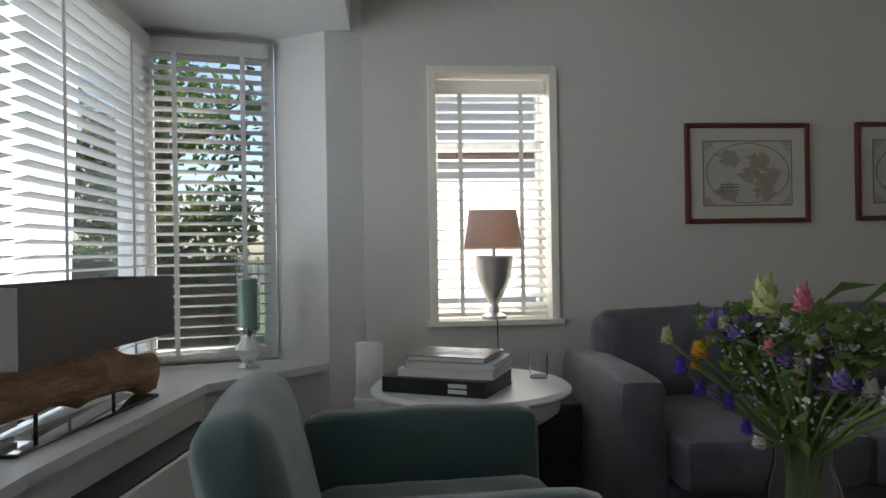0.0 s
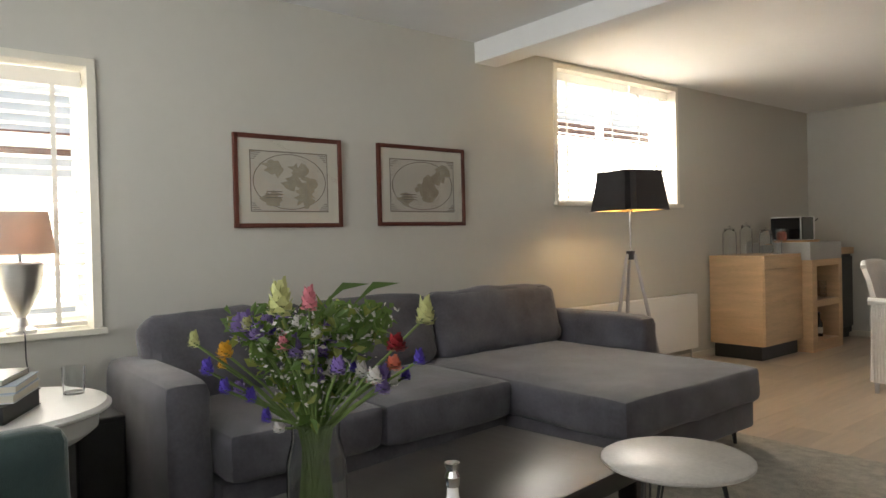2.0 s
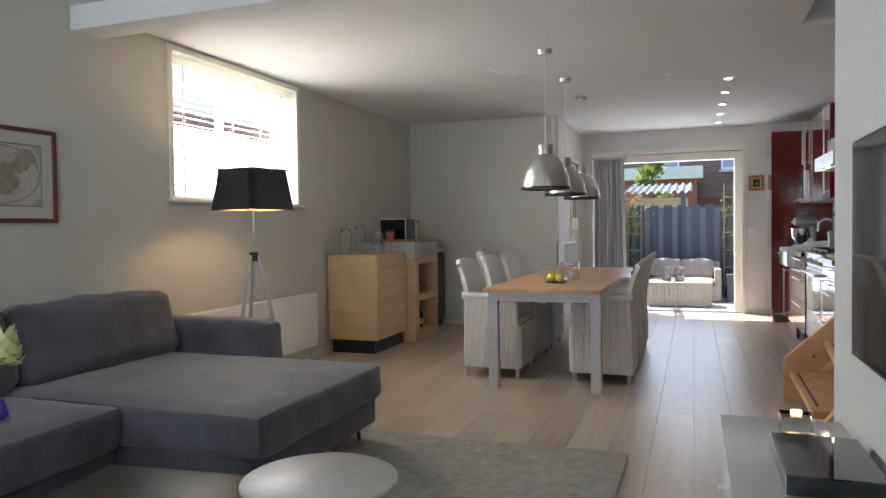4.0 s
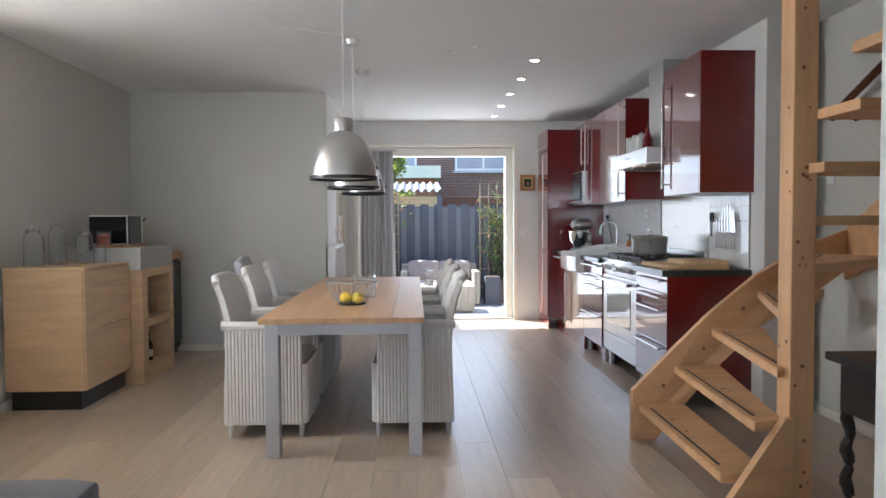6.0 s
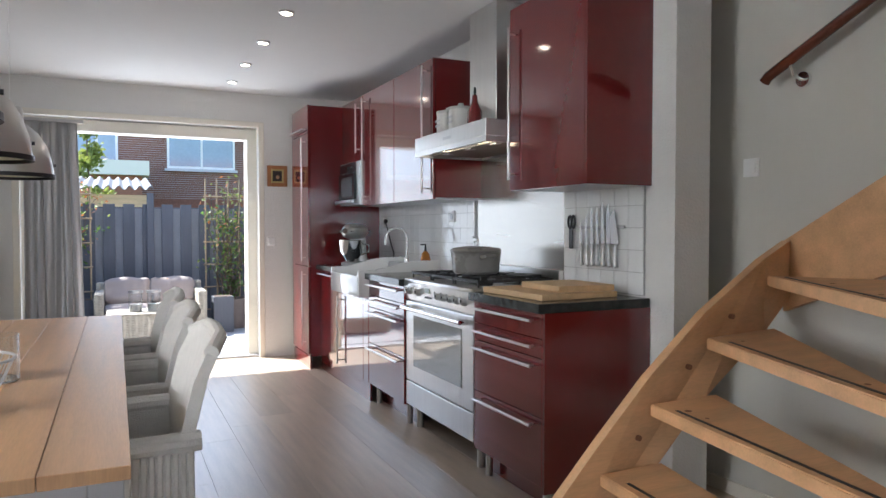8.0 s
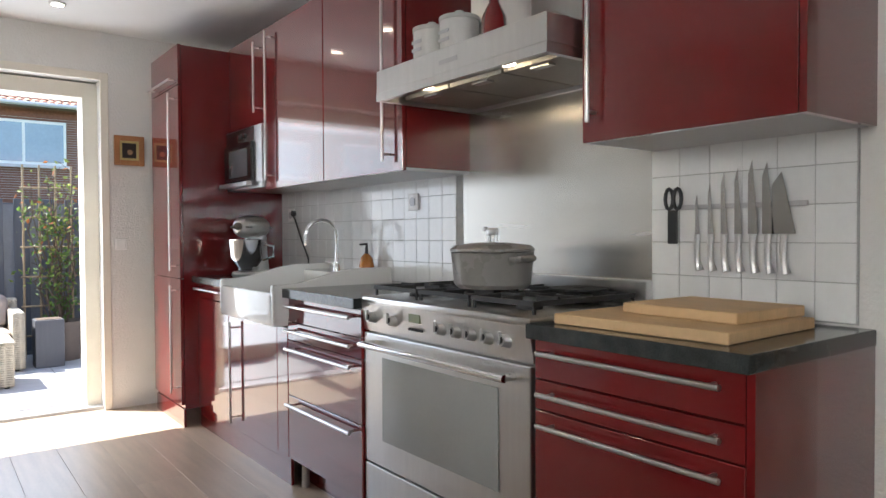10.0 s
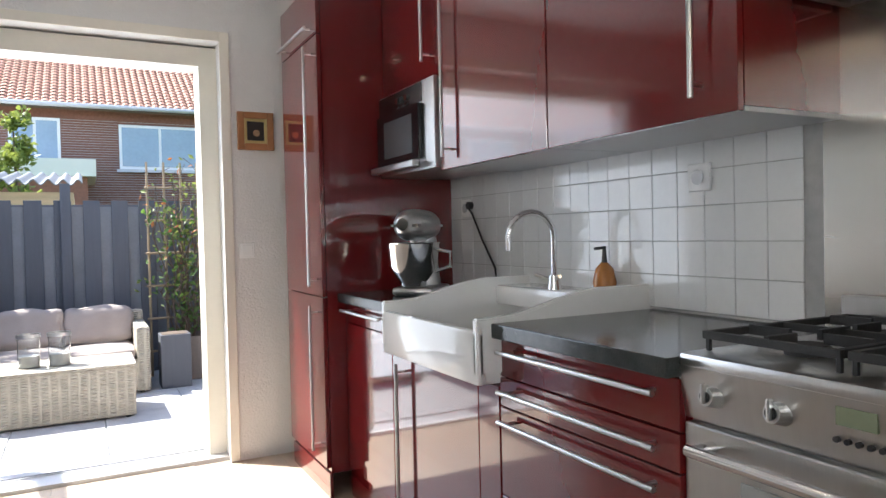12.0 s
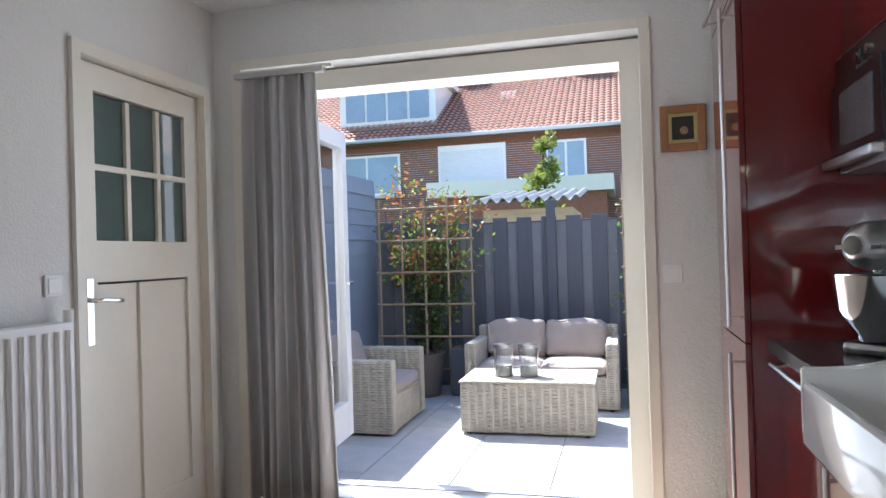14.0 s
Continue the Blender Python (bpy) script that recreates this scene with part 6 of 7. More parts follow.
sc_ = thing("kitchen_scissors", "black-handled kitchen scissors on the rack", "scissors", 4.820, 6.79, 1.13)
for s in (-1, 1):
    part("grip", tube(bmesh.new(), [(0, s * 0.015 + 0.014 * math.cos(a), 0.14 + 0.032 * math.sin(a)) for a in [k * math.tau / 12 for k in range(13)]], 0.006, 8), M_BLACK, sc_)
part("blade", B(-0.005, 0.0, -0.018, 0.018, 0.0, 0.105, bevel=0.003), M_BLACK, sc_)


def socket(x, y, z):
    s = thing("wall_socket", "white round wall socket on the tiles", "socket", x, y, z)
    part("plate", B(-0.012, -0.001, -0.04, 0.04, -0.04, 0.04, bevel=0.003), M_WHITE, s)
    part("well", lathe(bmesh.new(), [(0.0, 0), (0.02, 0), (0.022, 0.004), (0.0, 0.004)], 20), M_STEELGREY, s).matrix_basis = pose(-0.0125, 0, 0, 0, -90, 0)


socket(4.838, 8.24, 1.32)
socket(4.838, 9.62, 1.29)

pf = thing("small_painting", "small still-life painting in a gilt and wood frame", "picture", 4.07, 10.539, 1.64)
for a in ((-0.095, -0.06, 0, 0.2), (0.06, 0.095, 0, 0.2), (-0.06, 0.06, 0, 0.035), (-0.06, 0.06, 0.165, 0.2)):
    part("frame_bar", B(a[0], a[1], -0.025, -0.001, a[2], a[3], bevel=0.004), mat("honey_wood_frame", (0.36, 0.16, 0.06), 0.35, var=0.15, scale=20), pf)
for a in ((-0.06, -0.045, 0.035, 0.165), (0.045, 0.06, 0.035, 0.165), (-0.045, 0.045, 0.035, 0.05), (-0.045, 0.045, 0.15, 0.165)):
    part("gilt_slip", B(a[0], a[1], -0.02, -0.001, a[2], a[3], bevel=0.002), mat("gilt", (0.5, 0.42, 0.18), 0.35, metal=0.6), pf)
part("canvas", B(-0.045, 0.045, -0.012, -0.001, 0.05, 0.15), mat("dark_canvas", (0.02, 0.015, 0.012), 0.5, var=0.3), pf)
part("painted_fruit", lathe(bmesh.new(), [(0, 0), (0.018, 0.0), (0.014, 0.001), (0, 0.001)], 14), mat("painted_fruit", (0.36, 0.22, 0.12), 0.6, var=0.5, scale=60), pf).matrix_basis = pose(0.005, -0.0125, 0.09, 90, 0, 0)

# ---- passage: door, radiator ----
dr = thing("door_1", "closed cream panelled door with six small panes and lever handle", "door", 1.745, 10.01, 0, kind="structure")
x0, x1 = -0.04, 0.0
bm = bmesh.new()
for a in ((-0.41, -0.30, 0, 2.04), (0.30, 0.41, 0, 2.04), (-0.30, 0.30, 0, 0.18), (-0.30, 0.30, 1.14, 1.32), (-0.30, 0.30, 1.92, 2.04)):
    box(bm, x0, x1, a[0], a[1], a[2] + 0.01, a[3])
for yy in (-0.1, 0.1):
    box(bm, x0, x1, yy - 0.012, yy + 0.012, 1.32, 1.92)
box(bm, x0, x1, -0.088, 0.088, 1.608, 1.632)
for s in (-1, 1):
    box(bm, x0, x1, min(s * 0.112, s * 0.30), max(s * 0.112, s * 0.30), 1.608, 1.632)
box(bm, x0, x1, -0.05, 0.05, 0.18, 1.14)
part("leaf", bm, M_TRIM, dr)
for a, b in ((-0.30, -0.05), (0.05, 0.30)):
    part("panel", B(x0 + 0.01, x1 - 0.014, a, b, 0.18, 1.14), M_TRIM, dr)
for a, b in ((-0.30, -0.112), (-0.088, 0.088), (0.112, 0.30)):
    for z0, z1 in ((1.32, 1.608), (1.632, 1.92)):
        part("pane", B(-0.024, -0.018, a, b, z0, z1), mat("obscure_dark_glass", (0.10, 0.14, 0.13), 0.08, var=0.1, coat=0.5), dr)
hb = part("door_handle", tube(bmesh.new(), [(0.0, -0.35, 1.08), (0.05, -0.35, 1.08), (0.055, -0.33, 1.083), (0.05, -0.22, 1.072)], 0.009, 10), M_CHROME, dr, "chrome lever handle", smooth=True)
part("back_plate", B(0.0005, 0.009, -0.37, -0.33, 0.90, 1.17, bevel=0.003), M_CHROME, hb)
bm = bmesh.new()
for a in ((9.555, 9.60, 0, 2.10), (10.42, 10.465, 0, 2.10)):
    box(bm, 1.64, 1.79, a[0], a[1], a[2], a[3])
box(bm, 1.64, 1.79, 9.60, 10.42, 2.05, 2.10)
structure("door_frame", bm, M_TRIM, "cream painted frame of the inner door", "door frame")
rp = radiator("radiator", "tall white ribbed panel radiator on the passage wall", 1.773, 9.02, 0.30, 0.86, 0.72, 90)
for k in range(17):
    part("rib", tube(bmesh.new(), [(-0.40 + 0.05 * k, -0.094, 0.03), (-0.40 + 0.05 * k, -0.094, 0.69)], 0.011, 8), M_WHITE, rp, smooth=True)
part("valve", C((0.45, -0.05, 0.69), (0.45, -0.05, 0.76), 0.018), M_WHITE, rp)

# ---- garden doors and curtain ----
df = thing("door_frame_garden", "cream painted frame of the garden doors", "door frame", 0, 10.54, 0, kind="structure")
for a, b in ((1.93, 2.02), (3.81, 3.90)):
    part("jamb", B(a, b, 0.12, 0.30, 0, 2.19), M_TRIM, df)
part("head", B(2.02, 3.81, 0.12, 0.30, 2.09, 2.19), M_TRIM, df)
for a, b in ((1.88, 1.935), (3.895, 3.945)):
    part("architrave", B(a, b, -0.014, -0.001, 0, 2.245, bevel=0.003), M_TRIM, df)
part("architrave", B(1.935, 3.895, -0.014, -0.001, 2.195, 2.245, bevel=0.003), M_TRIM, df)
part("threshold", B(1.93, 3.90, 0.05, 0.32, -0.02, 0.02, bevel=0.004), M_STEELGREY, df)
part("threshold_rail", B(1.95, 3.88, 0.20, 0.215, 0.0205, 0.03), M_CHROME, df)
gd = thing("garden_door", "white glazed garden door leaf standing open outward", "door", 2.03, 10.86, 0.03, 94)
bm = bmesh.new()
for a in ((0, 0.10, 0, 2.03), (0.80, 0.90, 0, 2.03), (0.10, 0.80, 0, 0.22), (0.10, 0.80, 1.93, 2.03)):
    box(bm, a[0], a[1], -0.028, 0.028, a[2], a[3], bevel=0.004)
part("leaf_frame", bm, M_WHITE, gd)
p_ = part("pane", B(0.10, 0.80, -0.004, 0.004, 0.22, 1.93), M_PANE, gd)
p_.visible_shadow = False
bm = bmesh.new()
for a in ((0.10, 0.115, 0.22, 1.93), (0.785, 0.80, 0.22, 1.93), (0.115, 0.785, 0.22, 0.235), (0.115, 0.785, 1.915, 1.93)):
    box(bm, a[0], a[1], -0.035, 0.035, a[2], a[3])
part("glazing_bead", bm, M_WHITE, gd)
part("handle", tube(bmesh.new(), [(0.85, -0.028, 1.02), (0.85, -0.07, 1.02), (0.74, -0.075, 1.02)], 0.009, 8), M_CHROME, gd)

cu_ = thing("curtain", "long grey linen curtain drawn to one side of the garden doors", "curtain", 2.18, 10.47, 0.03)
bm = bmesh.new()
n, m = 120, 14
rows = []
for j in range(m + 1):
    v = j / m
    z = 2.10 * v
    row = []
    for i in range(n + 1):
        u = i / n
        amp = 0.048 * (1 - 0.45 * v) * (1 if v < 0.94 else 0.5)
        x = -0.22 + 0.42 * u * (1 + 0.06 * (1 - v)) + 0.012 * math.sin(u * 40 + 2 * v)
        y = amp * math.sin(u * math.tau * 8.5 + 0.6 * math.sin(3 * v + u * 5)) + 0.008 * math.sin(u * 71)
        row.append(bm.verts.new((x, y, z)))
    rows.append(row)
for a, b in zip(rows, rows[1:]):
    for i in range(n):
        bm.faces.new((a[i], a[i + 1], b[i + 1], b[i]))
cl = part("cloth", bm, M_CURTAIN, cu_, smooth=True)
cl.modifiers.new("thickness", 'SOLIDIFY').thickness = 0.003
part("heading_tape", B(-0.24, 0.24, -0.02, 0.02, 2.10, 2.125), M_CURTAIN, cu_)
rl = thing("curtain_rail", "slim white curtain rail above the garden doors", "curtain rail", 2.9, 10.50, 2.156)
part("rail", B(-0.98, -0.45, -0.012, 0.012, 0.0, 0.02, bevel=0.003), M_TRIM, rl)
part("bracket", B(-0.6, -0.55, 0.012, 0.04, 0.0, 0.03), M_TRIM, rl)

# ---- garden ----
G = -0.16
structure("ground", B(-150, 150, -150, 150, -0.9, -0.30), M_GRASS, "flat ground of grass around the house", "ground")
terrace = structure("terrace", B(0.9, 5.2, 10.85, 14.6, -0.30, G - 0.012), M_GROUT, "pale grey paved terrace behind the house", "terrace")
structure("house_side_wall", B(4.9, 5.2, 10.85, 11.6, G, 3.0), M_BRICKW, "brown brick wall beside the terrace", "wall")

fence = thing("garden_fence", "anthracite wooden fence with overlapping boards behind the terrace", "fence", 0, 14.42, G)
part("back_sheet", B(0.9, 5.2, 0.05, 0.06, 0.0, 1.66), M_FENCEB, fence)
for i in range(17):
    x = 1.0 + 0.25 * i
    part("board", B(x, x + 0.15, 0.02, 0.045, 0.05, 1.74, bevel=0.002, seg=1), M_FENCE, fence)
    part("board", B(x + 0.12, x + 0.27, 0.065, 0.09, 0.05, 1.70, bevel=0.002, seg=1), M_FENCE, fence)
for z in (0.35, 1.02, 1.62):
    part("rail", B(0.95, 5.2, 0.0465, 0.064, z, z + 0.06), M_FENCEB, fence, "grey rail")
for x in (1.02, 3.10, 5.1):
    part("post", B(x - 0.045, x + 0.045, -0.03, 0.018, 0.0, 1.90, bevel=0.003), M_FENCE, fence)
side = thing("side_screen", "blue-grey clapboard screen along the terrace", "fence", 1.22, 10.86, G)
for k in range(14):
    bm = slab(bmesh.new(), [(0.0, 0, k * 0.155), (0.03, 0, k * 0.155), (0.015, 0, k * 0.155 + 0.17), (0.0, 0, k * 0.155 + 0.17)], 3.5, (0, 1, 0))
    part("clapboard", bm, M_SIDING, side)
for y in (0.05, 1.7, 3.4):
    part("post", B(-0.06, -0.001, y, y + 0.07, 0, 2.15), M_FENCE, side)
side2 = thing("garden_screen", "anthracite screen on the other side of the terrace", "fence", 5.0, 11.6, G)
for k in range(14):
    part("board", B(0, 0.03, 0.2 * k, 0.2 * k + 0.19, 0, 1.75, bevel=0.002, seg=1), M_FENCE, side2)


def trellis(label, x, y, w, h, rz=0):
    t_ = thing("bamboo_trellis", label, "trellis", x, y, G, rz)
    for i in range(5):
        xx = -w / 2 + w * i / 4
        part("cane", C((xx, 0, 0), (xx, 0, h), 0.013, 0.011, 8), M_BAMBOO, t_)
    k = 0.25
    while k < h:
        part("cross_cane", C((-w / 2 - 0.03, -0.02, k), (w / 2 + 0.03, -0.02, k), 0.011, None, 8), M_BAMBOO, t_)
        k += 0.32
    return t_


def climber(label, x, y, w, h, seed, n, reds):
    """A shrub trained on canes: branching stems with many small leaves, redder at the top."""
    rg = random.Random(seed)
    c = thing("climbing_shrub", label, "shrub", x, y, G + 0.30)
    tips = []
    bm = bmesh.new()
    for i in range(16):
        a = rg.uniform(-1, 1)
        p = Vector((rg.uniform(-0.1, 0.1), rg.uniform(-0.06, 0.06), 0.0))
        pts = [p]
        for k in range(1, 7):
            p = Vector((a * w / 2 * (k / 6) ** 0.6 + rg.uniform(-0.07, 0.07), rg.uniform(-0.12, 0.12), h * rg.uniform(0.8, 1.12) * k / 6))
            pts.append(p)
            tips.append(p)
            q = p + Vector((rg.uniform(-0.18, 0.18), rg.uniform(-0.1, 0.1), rg.uniform(-0.02, 0.2)))
            tube(bm, [p, (p + q) / 2 + Vector((0, 0, 0.02)), q], 0.003, 4)
            tips.append(q)
        tube(bm, pts, [0.010 - 0.001 * k for k in range(7)], 5)
    part("branchwork", bm, M_BARK, c)

    def pl(lo, hi):
        def f():
            while True:
                t_ = rg.choice(tips)
                if lo <= t_.z / h <= hi:
                    return t_ + Vector((rg.gauss(0, 0.05), rg.gauss(0, 0.05), rg.gauss(0, 0.05)))
        return f
    part("green_leaves", leaf_cloud(bmesh.new(), n, pl(0, 0.9), 0.06, rg), M_LEAF, c)
    part("pale_leaves", leaf_cloud(bmesh.new(), n // 2, pl(0.3, 1.3), 0.055, rg), M_LEAFLIGHT, c)
    part("red_leaves", leaf_cloud(bmesh.new(), reds, pl(0.5, 1.3), 0.055, rg), M_LEAFRED, c)


def planter(label, x, y, r, h):
    p = thing("planter", label, "planter", x, y, G)
    part("pot", lathe(bmesh.new(), [(0, 0), (r * 0.75, 0), (r, h), (r * 1.03, h), (r * 0.97, h - 0.01), (r * 0.93, h - 0.04), (0, h - 0.04)], 32), M_TERRACOTTA, p, smooth=True)
    part("soil", lathe(bmesh.new(), [(0, h - 0.039), (r * 0.92, h - 0.039), (0, h - 0.03)], 24), M_BARK, p)


trellis("bamboo trellis carrying a flowering shrub against the fence", 1.88, 14.02, 0.95, 1.95)
planter("round grey-brown planter at the fence", 1.85, 13.95, 0.22, 0.42)
climber("shrub with green and orange-red leaves climbing a bamboo trellis", 1.88, 14.17, 1.15, 1.6, 3, 1100, 460)
trellis("tall bamboo trellis beside the garden sofa", 4.12, 14.15, 0.62, 2.1)
planter("round grey-brown planter beside the sofa", 4.15, 13.92, 0.20, 0.42)
climber("thin shrub with yellow-green leaves on a trellis", 4.12, 14.02, 0.62, 1.5, 4, 450, 30)
sq = thing("square_planter", "dark square planter beside the garden sofa", "planter", 3.96, 13.6, G)
part("box", B(-0.13, 0.13, -0.13, 0.13, 0, 0.48, bevel=0.006), M_FENCE, sq)
part("soil", B(-0.11, 0.11, -0.11, 0.11, 0.481, 0.485), M_BARK, sq)
sq2 = thing("square_planter", "dark square planter behind the garden sofa", "planter", 2.26, 14.05, G)
part("box", B(-0.12, 0.12, -0.12, 0.12, 0, 0.46, bevel=0.006), M_FENCE, sq2)
part("soil", B(-0.10, 0.10, -0.10, 0.10, 0.461, 0.465), M_BARK, sq2)

gs = thing("garden_sofa", "beige rattan two-seat garden sofa with cushions", "garden sofa", 3.07, 13.75, G)
part("base", B(-0.66, 0.66, -0.35, 0.36, 0.02, 0.30, bevel=0.015), M_RATTAN, gs)
for s in (-1, 1):
    part("armrest", B(min(s * 0.56, s * 0.67), max(s * 0.56, s * 0.67), -0.36, 0.30, 0.02, 0.58, bevel=0.015), M_RATTAN, gs)
    part("seat_cushion", cushion(min(s * 0.005, s * 0.55), max(s * 0.005, s * 0.55), -0.36, 0.24, 0.30, 0.40, 0.04, 0.015, seed=50 + s), M_CUSHION, gs, smooth=True)
    bm = cushion(-0.27, 0.27, -0.07, 0.07, 0, 0.34, 0.05, 0.015, seed=53 + s, wrinkle=0.02)
    bmesh.ops.transform(bm, matrix=pose(s * 0.28, 0.16, 0.40, -18, 0, 0), verts=bm.verts)
    part("back_cushion", bm, M_CUSHION, gs, smooth=True)
part("backrest", B(-0.66, 0.66, 0.26, 0.37, 0.30, 0.68, bevel=0.02), M_RATTAN, gs)
for sx in (-0.6, 0.6):
    for sy in (-0.3, 0.3):
        part("foot", C((sx, sy, 0), (sx, sy, 0.03), 0.02), M_BLACK, gs)
gt = thing("garden_table", "low rectangular beige rattan table on the terrace", "garden table", 3.06, 12.83, G, 0)
part("body", B(-0.505, 0.505, -0.29, 0.29, 0.015, 0.385, bevel=0.012), M_RATTAN, gt)
part("top", B(-0.515, 0.515, -0.30, 0.30, 0.386, 0.41, bevel=0.010), M_RATTAN, gt)
for sx in (-0.45, 0.45):
    for sy in (-0.25, 0.25):
        part("foot", C((sx, sy, 0), (sx, sy, 0.02), 0.02), M_BLACK, gt)
for x in (2.86, 3.06):
    ln = thing("glass_lantern", "clear glass lantern with pale sand in it", "lantern", x, 12.78, G + 0.41, group="lanterns on the table")
    part("glass", lathe(bmesh.new(), [(0, 0), (0.075, 0), (0.075, 0.23), (0.08, 0.25), (0.077, 0.25), (0.072, 0.23), (0.072, 0.006), (0, 0.006)], 30), M_GLASS, ln, smooth=True)
    part("sand", lathe(bmesh.new(), [(0, 0.007), (0.069, 0.007), (0.069, 0.09), (0, 0.095)], 24), M_CONCRETE, ln, smooth=True)
    part("collar", lathe(bmesh.new(), [(0.073, 0.225), (0.082, 0.225), (0.082, 0.25), (0.073, 0.25)], 30, closed=True), M_STEEL, ln)
gc = thing("garden_armchair", "beige rattan garden armchair with cushion", "garden chair", 1.76, 12.78, G, 0)
part("base", B(-0.33, 0.30, -0.30, 0.34, 0.02, 0.30, bevel=0.015), M_RATTAN, gc)
for a, b in ((-0.44, -0.33), (0.34, 0.45)):
    part("armrest", B(-0.36, 0.31, a + 0.02, b + 0.02, 0.02, 0.58, bevel=0.015), M_RATTAN, gc)
part("backrest", B(-0.40, -0.30, -0.32, 0.36, 0.25, 0.72, bevel=0.02), M_RATTAN, gc)
part("seat_cushion", cushion(-0.28, 0.31, -0.29, 0.34, 0.30, 0.40, 0.04, 0.015, seed=60), M_CUSHION, gc, smooth=True)
bm = cushion(-0.07, 0.07, -0.27, 0.30, 0, 0.34, 0.05, 0.015, seed=61)
bmesh.ops.transform(bm, matrix=pose(-0.2, 0, 0.40, 0, -15, 0), verts=bm.verts)
part("back_cushion", bm, M_CUSHION, gc, smooth=True)

# neighbours' shed with a corrugated roof
shd = thing("garden_shed", "neighbour's shed with a corrugated grey roof behind the fence", "shed", 3.0, 17.0, -0.30)
part("body", B(-1.1, 0.15, 0, 2.0, 0, 2.12), M_OAK, shd)
bm = bmesh.new()
n = 90
for j in range(n):
    xa, xb = -1.24 + 1.5 * j / n, -1.24 + 1.5 * (j + 1) / n
    za, zb = 2.24 + 0.035 * math.sin(xa * 38), 2.24 + 0.035 * math.sin(xb * 38)
    v = [bm.verts.new(c) for c in ((xa, -0.2, za), (xb, -0.2, zb), (xb, 2.2, zb + 0.3), (xa, 2.2, za + 0.3))]
    bm.faces.new(v)
rf = part("roof", bm, mat("corrugated_grey", (0.24, 0.24, 0.24), 0.7, var=0.15), shd)
rf.modifiers.new("thickness", 'SOLIDIFY').thickness = 0.012


def row_house():
    """Terraced brick house across the gardens, with clay roof and dormer."""
    Y, E_, R = 30.0, 5.15, 8.1
    h = thing("row_house", "brown brick terraced house with an orange clay tile roof", "house", 0, Y, -0.3)
    w_ = part("wall", B(-22, 22, 0, 8, 0, E_ + 0.25), M_BRICKW, h)
    # course joints as shallow bands
    bm = bmesh.new()
    z = 2.6
    while z < E_:
        box(bm, -12, 14, -0.004, -0.001, z, z + 0.012)
        z += 0.075
    tagged(part("mortar", bm, M_GROUT, h), kind="stuff")
    # pantiles as waves in rows that overlap
    bm = bmesh.new()
    cols, rws = 210, 22
    x0, x1 = -22.0, 22.0
    for j in range(rws):
        f0, f1 = j / rws, (j + 1.12) / rws
        for i in range(cols):
            quad = []
            for k in range(4):
                xa = x0 + (x1 - x0) * (i + k / 3) / cols
                off = 0.05 * math.sin(k / 3 * math.pi)
                quad.append((xa, off))
            for k in range(3):
                v = []
                for (xa, off), f, lift in ((quad[k], f0, 0.05), (quad[k + 1], f0, 0.05), (quad[k + 1], f1, 0.0), (quad[k], f1, 0.0)):
                    v.append(bm.verts.new((xa, -0.45 + 5.2 * f, E_ + 0.3 + (R - E_) * f + off + lift)))
                bm.faces.new(v)
    r_ = part("roof", bm, M_ROOFTILE, h, "orange clay pantile roof")
    tagged(r_, kind="stuff")
    part("roof_back", slab(bmesh.new(), [(-22, -0.4, E_ + 0.22), (22, -0.4, E_ + 0.22), (22, 4.8, R + 0.22), (-22, 4.8, R + 0.22)], 0.06, (0, 0, -1)), M_BARK, h)
    part("roof_rear", slab(bmesh.new(), [(-22, 4.75, R + 0.3), (22, 4.75, R + 0.3), (22, 8.4, E_ + 0.3), (-22, 8.4, E_ + 0.3)], 0.1, (0, 0, -1)), M_ROOFTILE, h)
    part("gutter", C((-22, -0.5, E_ + 0.28), (22, -0.5, E_ + 0.28), 0.07, None, 10), M_STEELGREY, h)
    for x in (-2.1, 2.55):
        c_ = part("chimney", B(x - 0.45, x + 0.45, 4.3, 5.1, R - 0.3, R + 1.15), M_BRICKW, h)
        part("chimney_pot", C((x, 4.7, R + 1.15), (x, 4.7, R + 1.5), 0.12, 0.1, 14), M_TERRACOTTA, c_)
    part("vent_pipe", C((1.6, 4.2, R - 0.1), (1.6, 4.2, R + 0.7), 0.08, None, 12), M_STEELGREY, h)
    part("skylight", slab(bmesh.new(), [(-0.5, 2.9, 7.2), (0.1, 2.9, 7.2), (0.1, 3.3, 7.45), (-0.5, 3.3, 7.45)], 0.15, (0, -0.4, 0.9)), M_STEELGREY, h)
    M_FARGLASS = mat("far_window_glass", (0.25, 0.33, 0.42), 0.06, var=0.15, scale=1, coat=0.6)
    M_SHUTTER = mat("white_roller_shutter", (0.72, 0.74, 0.76), 0.6, var=0.04)

    def fwin(x0, x1, z0, z1, shutter=False, split=1):
        f = part("window", B(x0, x1, -0.06, -0.001, z0, z1, bevel=0.01), M_WHITE, h, "white framed window")
        n_ = split
        for k in range(n_):
            a = x0 + 0.08 + (x1 - x0 - 0.08) * k / n_
            b = x0 + (x1 - x0 - 0.08) * (k + 1) / n_
            if shutter:
                zz = z0 + 0.06
                while zz < z1 - 0.2:
                    part("shutter_slat", B(a, b, -0.085, -0.0605, zz, zz + 0.075, bevel=0.008, seg=1), M_SHUTTER, f)
                    zz += 0.082
            else:
                part("pane", B(a, b, -0.075, -0.0605, z0 + 0.09, z1 - 0.09), M_FARGLASS, f)
        part("sill", B(x0 - 0.08, x1 + 0.08, -0.14, -0.001, z0 - 0.09, z0 - 0.001), M_STEELGREY, f)
    fwin(-2.15, 0.15, 3.6, 5.15, True)
